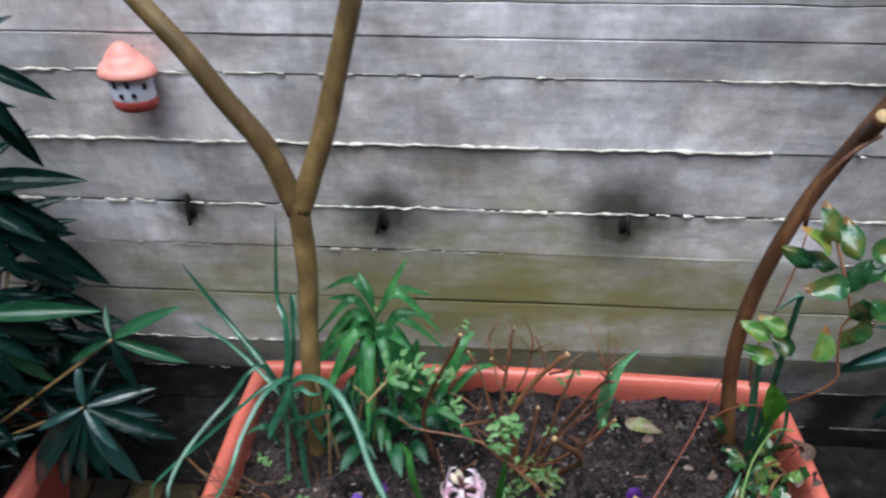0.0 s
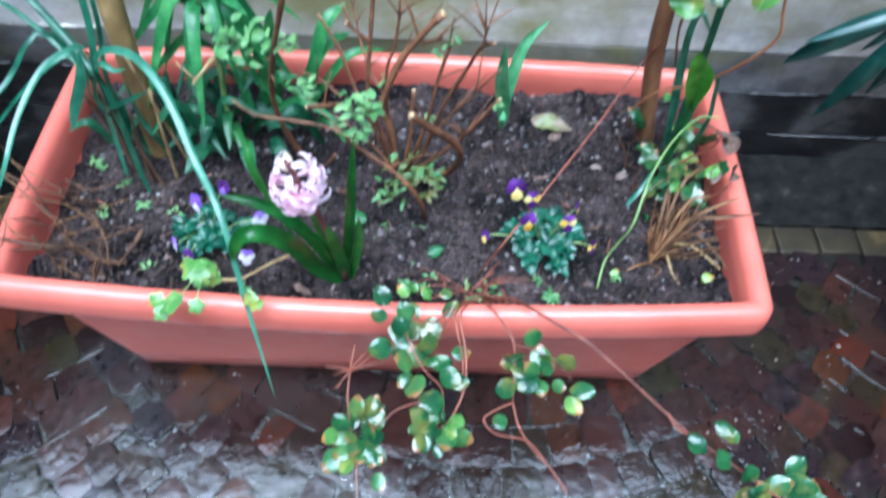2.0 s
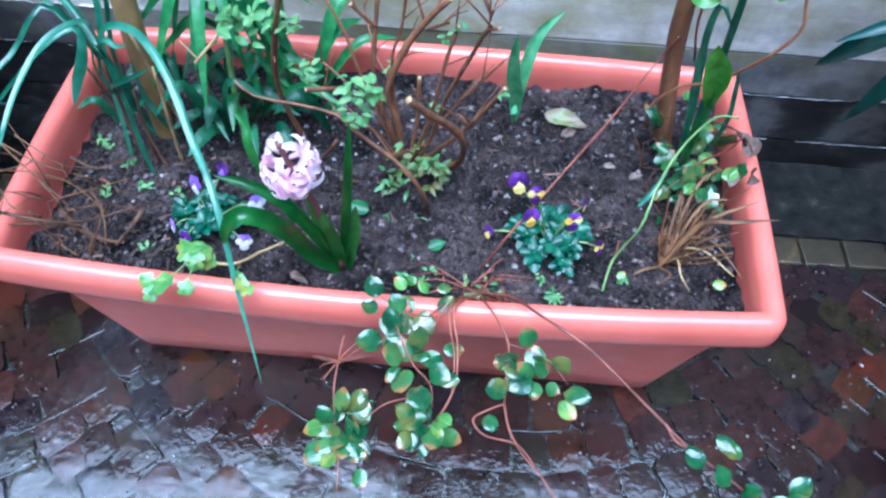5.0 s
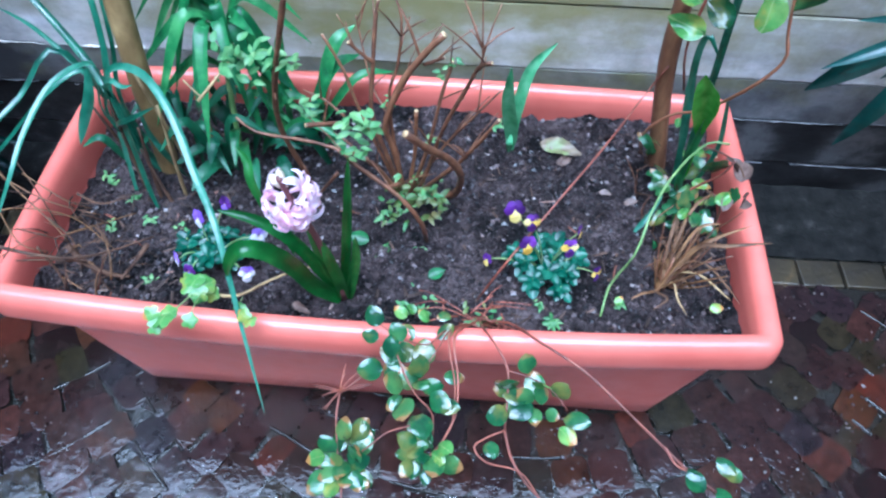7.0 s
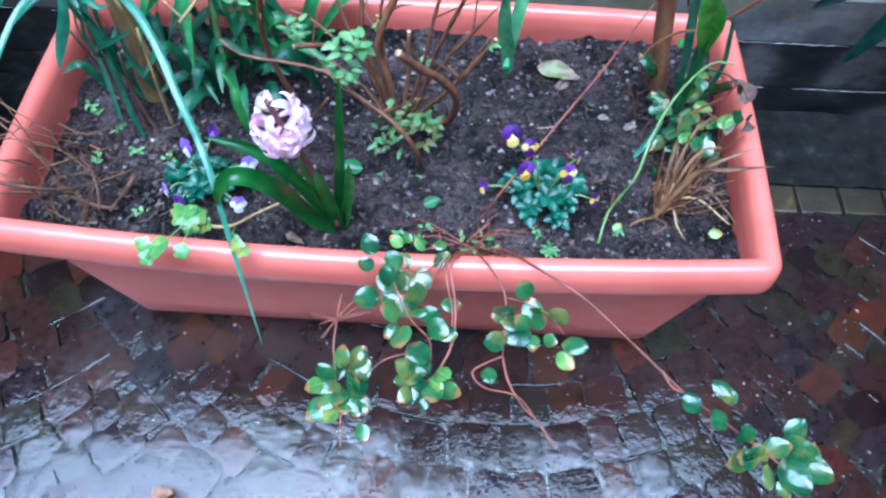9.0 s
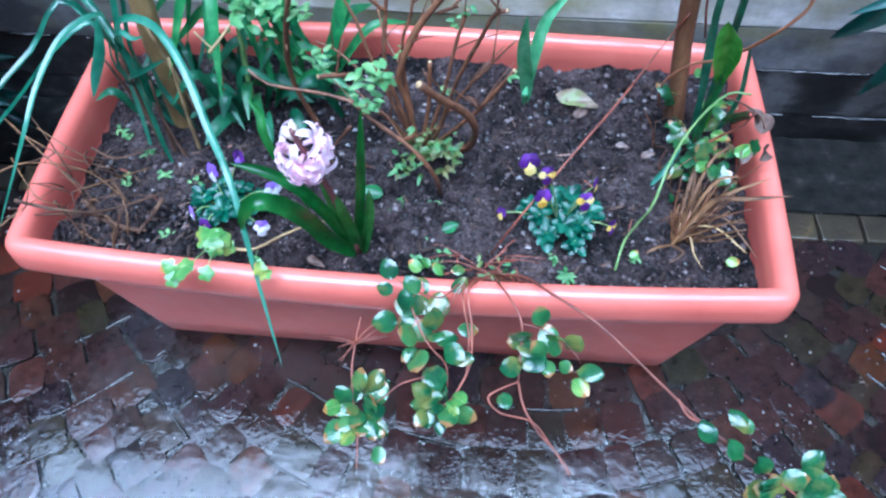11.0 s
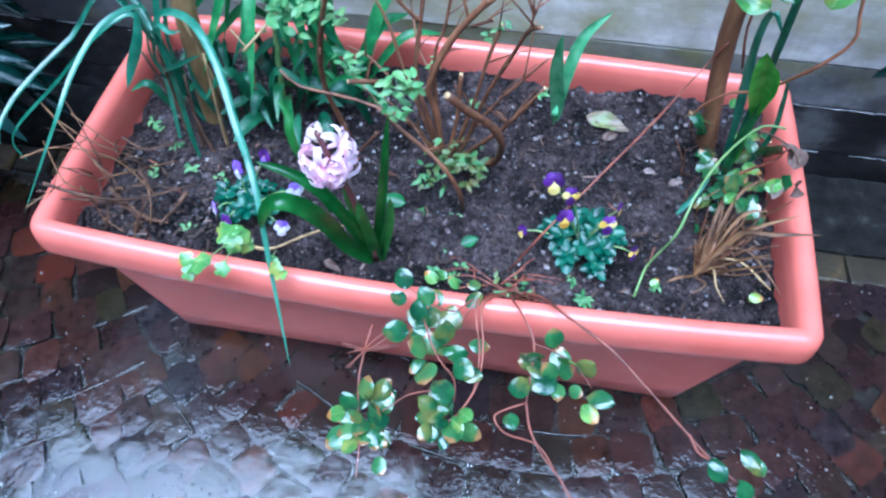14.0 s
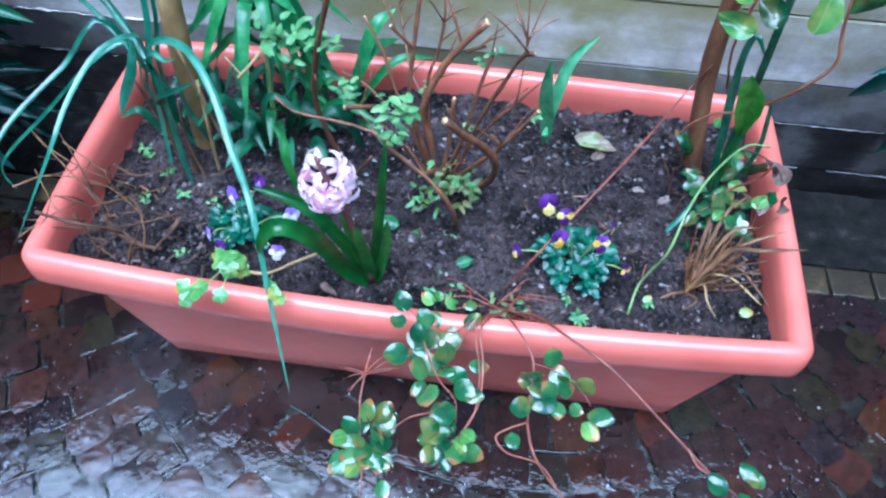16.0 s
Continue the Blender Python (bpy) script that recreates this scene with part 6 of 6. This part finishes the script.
for k in range(18):
    tuft(root, (random.uniform(1.5, 1.75), random.uniform(0.0, 0.26), 0.232), 0.012, 7, 0.02, [G, O], 0.4, "leaf")

# ---- little ceramic house on the wall ----
ROOF = mottled("salmon_glaze", [(0.3, (0.6, 0.19, 0.145)), (0.7, (0.82, 0.33, 0.27))], 40, 0.4, 120, 0.001)
WHITEWASH = mottled("white_glaze", [(0.3, (0.74, 0.73, 0.8)), (0.7, (0.9, 0.89, 0.94))], 45, 0.4, 120, 0.001)
REDBASE = mottled("red_glaze", [(0.3, (0.28, 0.04, 0.03)), (0.7, (0.48, 0.08, 0.06))], 45, 0.4, 120, 0.001)
DARKPANE = mottled("dark_window", [(0.3, (0.01, 0.01, 0.012)), (0.7, (0.03, 0.03, 0.035))], 45, 0.3)
hx, hy, hz = -0.176, 0.548, 0.886
root = thing("ceramic_house", (hx, hy, hz), "small white ceramic house with salmon roof on a wall", "ornament")


def lathe(rows, seg=20, squash=0.75, ripple=0.0):
    bm = bmesh.new()
    rings = []
    for i, (r, z) in enumerate(rows):
        rings.append([bm.verts.new((hx + r * (1 + (ripple if k % 2 else 0)) * math.cos(math.tau * k / seg), hy + squash * r * math.sin(math.tau * k / seg), hz + z)) for k in range(seg)])
    for p, q in zip(rings, rings[1:]):
        for k in range(seg):
            bm.faces.new((p[k], p[(k + 1) % seg], q[(k + 1) % seg], q[k]))
    bm.faces.new(rings[0][::-1])
    bm.faces.new(rings[-1])
    return bm


part("base", lathe([(0.034, 0.0), (0.038, 0.004), (0.039, 0.018), (0.037, 0.020)]), REDBASE, root, "red glazed base")
part("wall", lathe([(0.037, 0.018), (0.038, 0.022), (0.038, 0.060), (0.036, 0.064)]), WHITEWASH, root)
part("roof", lathe([(0.037, 0.058), (0.049, 0.060), (0.048, 0.065), (0.039, 0.080), (0.037, 0.079), (0.025, 0.097), (0.011, 0.111), (0.002, 0.115)], 28, 0.75, 0.045), ROOF, root, "salmon ribbed conical roof")
for an, z, w, h in ((-112, 0.050, 0.007, 0.012), (-78, 0.051, 0.007, 0.012), (-100, 0.031, 0.0075, 0.009), (-68, 0.032, 0.0075, 0.009), (-35, 0.045, 0.007, 0.01)):
    bm = bmesh.new()
    box(bm, -w / 2, w / 2, -0.0015, 0.0015, -h / 2, h / 2, 0, 0.0006)
    aa = radians(an)
    bmesh.ops.transform(bm, verts=bm.verts, matrix=Matrix.Translation((hx + 0.0385 * math.cos(aa), hy + 0.0385 * 0.75 * math.sin(aa), hz + z)) @ Matrix.Rotation(aa + math.pi / 2, 4, "Z"))
    part("window", bm, DARKPANE, root)
bm = bmesh.new()
tube(bm, [(hx, hy + 0.02, hz + 0.09), (hx, WALL_Y + 0.012, hz + 0.095)], 0.003, 0.003, 2, 6)
part("hook", bm, RUST, root)

# ---- crumbs of earth ----
def crumb_cloud(name, count, x0, x1, y0, y1, zf, lo, hi, material, label, category, seed, wet=False):
    rr = random.Random(seed)
    verts, faces = [], []
    for _ in range(count):
        x, y = rr.uniform(x0, x1), rr.uniform(y0, y1)
        if wet and noise.noise((x * 8, y * 8, 4.0)) + 0.5 * noise.noise((x * 30, y * 30, 2.0)) < 0.08:
            continue
        z = zf(x, y)
        s = lo + (hi - lo) * rr.random() ** 3
        o = len(verts)
        dirs = ((1, 0, 0), (0, 1, 0), (-1, 0, 0), (0, -1, 0), (0, 0, 0.8), (0, 0, -0.6))
        ca, sa = math.cos(rr.random() * 6), math.sin(rr.random() * 6)
        for dx, dy, dz in dirs:
            k = s * rr.uniform(0.6, 1.3)
            verts.append((x + k * (dx * ca - dy * sa), y + k * (dx * sa + dy * ca), z + k * dz))
        for i in range(4):
            faces += [(o + i, o + (i + 1) % 4, o + 4), (o + (i + 1) % 4, o + i, o + 5)]
    me = bpy.data.meshes.new(name)
    me.from_pydata(verts, [], faces)
    for p in me.polygons:
        p.use_smooth = wet
    me.materials.append(material)
    return tagged(new(name, me), label, category, kind="stuff")


def island_mat(name, stops, rough):
    m, nt, b = shader(name, rough)
    g = nt.nodes.new("ShaderNodeNewGeometry")
    nt.links.new(ramp(nt, g.outputs["Random Per Island"], stops), b.inputs["Base Color"])
    return m


CRUMB = island_mat("earth_crumbs", [(0.0, (0.006, 0.005, 0.005)), (0.5, (0.02, 0.015, 0.015)), (0.75, (0.06, 0.045, 0.043)), (0.975, (0.13, 0.1, 0.095)), (1.0, (0.36, 0.32, 0.3))], 0.3)
crumb_cloud("soil_crumbs", 11500, 0.01, 0.98, -0.005, 0.415, lambda x, y: soil_z(x, y) + 0.002, 0.001, 0.0054, CRUMB, "loose dark crumbs of damp earth and grit", "soil", 3)
GRIT = island_mat("wet_grit", [(0.0, (0.02, 0.016, 0.016)), (0.6, (0.06, 0.045, 0.042)), (0.85, (0.16, 0.14, 0.13)), (1.0, (0.42, 0.4, 0.38))], 0.04)
crumb_cloud("wet_grit", 10500, -0.75, 1.75, -0.5, 0.32, lambda x, y: 0.0022 + 0.004 * noise.noise((x * 5, y * 5, 2.2)), 0.0007, 0.0036, GRIT, "glistening wet grit strewn over stone setts", "grit", 5, True)
CHIP = island_mat("plant_litter", [(0.0, (0.03, 0.018, 0.012)), (0.6, (0.06, 0.036, 0.025)), (0.9, (0.12, 0.07, 0.045)), (0.95, (0.26, 0.2, 0.16)), (1.0, (0.2, 0.055, 0.025))], 0.7)
rr = random.Random(8)
verts, faces = [], []
for k in range(640):
    x, y, a = rr.uniform(0.03, 0.97) if k < 250 else rr.uniform(0.6, 0.97) if k < 380 else rr.uniform(0.02, 0.24), rr.uniform(0.0, 0.39), rr.uniform(0, 3.14)
    L, w = rr.uniform(0.002, 0.004) + 0.011 * rr.random() ** 3, rr.uniform(0.0006, 0.0026)
    z = soil_z(x, y) + 0.004
    t = rr.uniform(-0.3, 0.3)
    o = len(verts)
    for sx, sy, sz in ((-1, -1, 0), (1, -1, 0), (1, 1, 0), (-1, 1, 0), (-1, 0, 1), (1, 0, 1)):
        px, py = sx * L * rr.uniform(0.55, 1.2), sy * w * rr.uniform(0.3, 1.3)
        verts.append((x + px * math.cos(a) - py * math.sin(a), y + px * math.sin(a) + py * math.cos(a), z + sz * w + sx * t * L))
    faces += [(o, o + 1, o + 5, o + 4), (o + 2, o + 3, o + 4, o + 5), (o, o + 3, o + 2, o + 1), (o, o + 4, o + 3), (o + 1, o + 2, o + 5)]
me = bpy.data.meshes.new("plant_litter")
me.from_pydata(verts, [], faces)
me.materials.append(CHIP)
tagged(new("plant_litter", me), "dry bits of twig and straw strewn on the soil", "litter", kind="stuff")

# ---- plain unseen walls, added to close the yard and limit the sky ----
PLASTER = mottled("grey_plaster", [(0.3, (0.2, 0.195, 0.19)), (0.7, (0.32, 0.31, 0.3))], 3, 0.85, 60, 0.002)
for name, x0, x1, y0, y1, h in (("wall_south", -3.2, 4.2, -3.2, -2.95, 4.6), ("wall_west", -3.45, -3.2, -3.2, 0.83, 4.0), ("wall_east", 4.2, 4.45, -3.2, 0.83, 4.0)):
    bm = bmesh.new()
    box(bm, x0, x1, y0, y1, -0.02, h)
    tagged(link(name, bm, PLASTER, smooth=False), "plain grey plastered yard wall, unseen and added", "wall", kind="structure")

# ---- stone setts in segmental arcs ----
ROW, CENTRE, HALF, RAD = 0.072, 0.67, 0.62, 0.84
variants = []
for k in range(14):
    skew = [random.uniform(-0.08, 0.08) for _ in range(2)]
    power = random.uniform(0.35, 0.62)
    vs, fs = [(0, 0, 0.0001)], []
    for r, dz in ((0.9, 0.0), (1.0, -0.0003)):
        for i in range(12):
            c, s = math.cos(math.tau * (i + 0.5) / 12), math.sin(math.tau * (i + 0.5) / 12)
            e = r * (0.5 + 0.075 * noise.noise((c * 1.7, s * 1.7, k * 5.0)))
            u, v = math.copysign(abs(c) ** power, c) * e, math.copysign(abs(s) ** power, s) * e
            vs.append((u + skew[0] * v, v + skew[1] * u, dz + 0.0001 * noise.noise((u * 3, v * 3, k * 3.3))))
    for i in range(12):
        j = (i + 1) % 12
        fs += [(0, 1 + i, 1 + j), (1 + i, 13 + i, 13 + j, 1 + j)]
    me = bpy.data.meshes.new("sett")
    me.from_pydata(vs, [], fs)
    for p in me.polygons:
        p.use_smooth = True
    me.materials.append(SETT)
    variants.append(me)

setts = []
for col in range(-3, 4):
    cx = CENTRE + col * 2 * HALF
    for row in range(-44, 18):
        y_low = -0.16 + row * ROW
        half_angle = math.asin(HALF / RAD)
        s = -half_angle * RAD + random.uniform(0, 0.02)
        while s < half_angle * RAD:
            w = random.uniform(0.05, 0.085)
            m = s + w / 2
            th = m / RAD
            x = cx + RAD * math.sin(th)
            y = y_low + RAD * (1 - math.cos(th))
            s += w + 0.001
            if abs(x - cx) < HALF and -2.9 < y < 0.325 and -3.1 < x < 4.1:
                setts.append((x + random.uniform(-0.004, 0.004), y + random.uniform(-0.006, 0.006), th + random.uniform(-0.12, 0.12), w))
near = [q for q in setts if -0.15 < q[0] < 1.5 and -0.36 < q[1] < 0.02]
near.sort(key=lambda q: (q[0] - 0.65) ** 2 * 0.4 + (q[1] + 0.2) ** 2)
near = near[:300]
chosen = set(near)
pavement = tagged(new("pavement"), "wet reddish porphyry setts laid in arcs", "pavement", kind="structure")
for x, y, th, w in near:
    ob = new("sett", random.choice(variants))
    ob.parent = pavement
    ob.matrix_local = Matrix.Translation((x, y, 0.004 * noise.noise((x * 5, y * 5, 2.2)) + random.uniform(-0.0008, 0.0008))) @ Matrix.Rotation(th, 4, "Z") @ Matrix.Rotation(random.uniform(-0.012, 0.012), 4, "X") @ Matrix.Rotation(random.uniform(-0.012, 0.012), 4, "Y") @ Matrix.Diagonal((w * 0.99, ROW - 0.0015, 1, 1))
verts, faces = [], []
tmpl = [([tuple(v.co) for v in me.vertices], [tuple(p.vertices) for p in me.polygons]) for me in variants]
for q in setts:
    if q in chosen:
        continue
    x, y, th, w = q
    vs, fs = random.choice(tmpl)
    o = len(verts)
    c, s = math.cos(th), math.sin(th)
    dz = 0.004 * noise.noise((x * 5, y * 5, 2.2)) + random.uniform(-0.0008, 0.0008)
    for vx, vy, vz in vs:
        vx, vy = vx * w * 0.99, vy * (ROW - 0.0015)
        verts.append((x + vx * c - vy * s, y + vx * s + vy * c, vz + dz))
    faces += [tuple(o + i for i in f) for f in fs]
me = bpy.data.meshes.new("far_setts")
me.from_pydata(verts, [], faces)
for p in me.polygons:
    p.use_smooth = True
me.materials.append(SETT)
far = new("far_setts", me)
far.parent = pavement
tagged(far, "wet porphyry setts", kind="stuff")

# ridges of wet jointing between the rows
verts, faces = [], []
for col in range(-1, 3):
    for row in range(-12, 8):
        y_low = -0.16 + (row + 0.5) * ROW
        steps = 150
        prev = None
        for i in range(steps + 1):
            th = math.asin(HALF / RAD) * (2 * i / steps - 1)
            x = CENTRE + col * 2 * HALF + RAD * math.sin(th)
            y = y_low + RAD * (1 - math.cos(th)) + 0.004 * noise.noise((x * 14, y_low * 9, 1.0))
            k = noise.noise((x * 6, y_low * 21, 4.0)) + 0.6 * noise.noise((x * 30, y_low * 40, 8.0))
            if y > 0.32 or k < 0.22:
                prev = None
                continue
            h, w = 0.0018 + 0.003 * min(1, k), 0.0025 + 0.003 * min(1, k)
            o = len(verts)
            for u, v in ((-1, -0.004), (-0.6, h * 0.6), (0, h), (0.6, h * 0.6), (1, -0.004)):
                verts.append((x - u * w * math.sin(th), y + u * w * math.cos(th), v + 0.0006 * noise.noise((x * 90, y * 90, u))))
            if prev is not None:
                faces += [(prev + j, o + j, o + j + 1, prev + j + 1) for j in range(4)]
            prev = o
me = bpy.data.meshes.new("joint_ridges")
me.from_pydata(verts, [], faces)
for p in me.polygons:
    p.use_smooth = True
me.materials.append(RIDGE)
ridges = new("joint_ridges", me)
ridges.parent = pavement
tagged(ridges, "glistening wet jointing between stone rows", kind="stuff")

# ochre brick edging along the gutter before the wall
edging = tagged(new("brick_edging"), "row of ochre bricks along a dark gutter", "edging", kind="structure")
bm = bmesh.new()
box(bm, -0.04, 0.04, -0.03, 0.03, -0.03, 0.004, 0.002, 0.004)
brick_me = bpy.data.meshes.new("brick")
bm.to_mesh(brick_me)
bm.free()
brick_me.materials.append(YELLOW_SETT)
x = -3.12
while x < 4.15:
    ob = new("brick", brick_me)
    ob.parent = edging
    ob.matrix_local = Matrix.Translation((x, 0.362 + random.uniform(-0.004, 0.004), random.uniform(-0.002, 0.003))) @ Matrix.Rotation(random.uniform(-0.04, 0.04), 4, "Z")
    x += 0.087

# lumpy damp dirt that fills the gutter up to the wall
DIRT = mottled("damp_gutter_dirt", [(0.3, (0.004, 0.004, 0.0035)), (0.6, (0.016, 0.015, 0.013)), (0.8, (0.05, 0.046, 0.04))], 26, 0.8, 90, 0.006, spec=0.12)
bm = bmesh.new()
nx, ny = 880, 14
rows = [[bm.verts.new((-3.2 + 7.4 * i / nx, 0.402 + 0.18 * j / ny, -0.004 + 0.009 * abs(noise.noise((i * 0.09, j * 0.3, 3.0))) + 0.006 * abs(noise.noise((i * 0.35, j * 0.9, 6.0))) + 0.012 * (j / ny) ** 3)) for i in range(nx + 1)] for j in range(ny + 1)]
for a, b in zip(rows, rows[1:]):
    for i in range(nx):
        bm.faces.new((a[i], a[i + 1], b[i + 1], b[i]))
tagged(link("gutter", bm, DIRT), "dark damp dirt in a gutter along a concrete wall", "gutter", kind="structure")

# ---- puddle: a film of water that the higher setts break ----
water_m = bpy.data.materials.new("water_film")
water_m.use_nodes = True
nt = water_m.node_tree
nt.nodes.remove(nt.nodes["Principled BSDF"])
fr = node(nt, "ShaderNodeFresnel", IOR=1.36)
tp = nt.nodes.new("ShaderNodeBsdfTransparent")
gl = node(nt, "ShaderNodeBsdfGlossy", Roughness=0.02)
ms = nt.nodes.new("ShaderNodeMixShader")
nt.links.new(fr.outputs[0], ms.inputs[0])
nt.links.new(tp.outputs[0], ms.inputs[1])
nt.links.new(gl.outputs[0], ms.inputs[2])
nt.links.new(ms.outputs[0], nt.nodes["Material Output"].inputs[0])
bp = node(nt, "ShaderNodeBump", Distance=0.004, Strength=0.65)
rip = math_node(nt, "ADD", noise_tex(nt, coords(nt), 13, 2, 0.5), math_node(nt, "MULTIPLY", noise_tex(nt, coords(nt), 48, 2, 0.5), 0.36))
nt.links.new(rip, bp.inputs["Height"])
nt.links.new(bp.outputs[0], gl.inputs["Normal"])
nt.links.new(bp.outputs[0], fr.inputs["Normal"])
bm = bmesh.new()
n = 260
grid = {}
for j in range(n + 1):
    for i in range(n + 1):
        x, y = -1.0 + 3.2 * i / n, -1.2 + 1.53 * j / n
        d = 1.0 - ((x + 0.05) / 0.62) ** 2 - ((y + 0.3) / 0.45) ** 2
        z = max(0.0002, 0.0014 + 0.0042 * max(-0.8, d) + 0.0026 * noise.noise((x * 8, y * 8, 8.0))) + 0.0007 * noise.noise((x * 25, y * 25, 3.0))
        grid[i, j] = bm.verts.new((x, y, z))
for j in range(n):
    for i in range(n):
        x, y = -1.0 + 3.2 * i / n, -1.2 + 1.53 * j / n
        reach = ((x - 0.55) / 1.5) ** 2 + ((y + 0.35) / 0.72) ** 2 + 0.3 * noise.noise((x * 3, y * 3, 1.0)) + 0.12 * noise.noise((x * 14, y * 14, 5.0))
        if reach < 0.9:
            bm.faces.new((grid[i, j], grid[i + 1, j], grid[i + 1, j + 1], grid[i, j + 1]))
bmesh.ops.delete(bm, geom=[v for v in bm.verts if not v.link_faces], context="VERTS")
tagged(link("water", bm, water_m), "thin puddle of rain water over stone setts", "puddle", kind="structure")
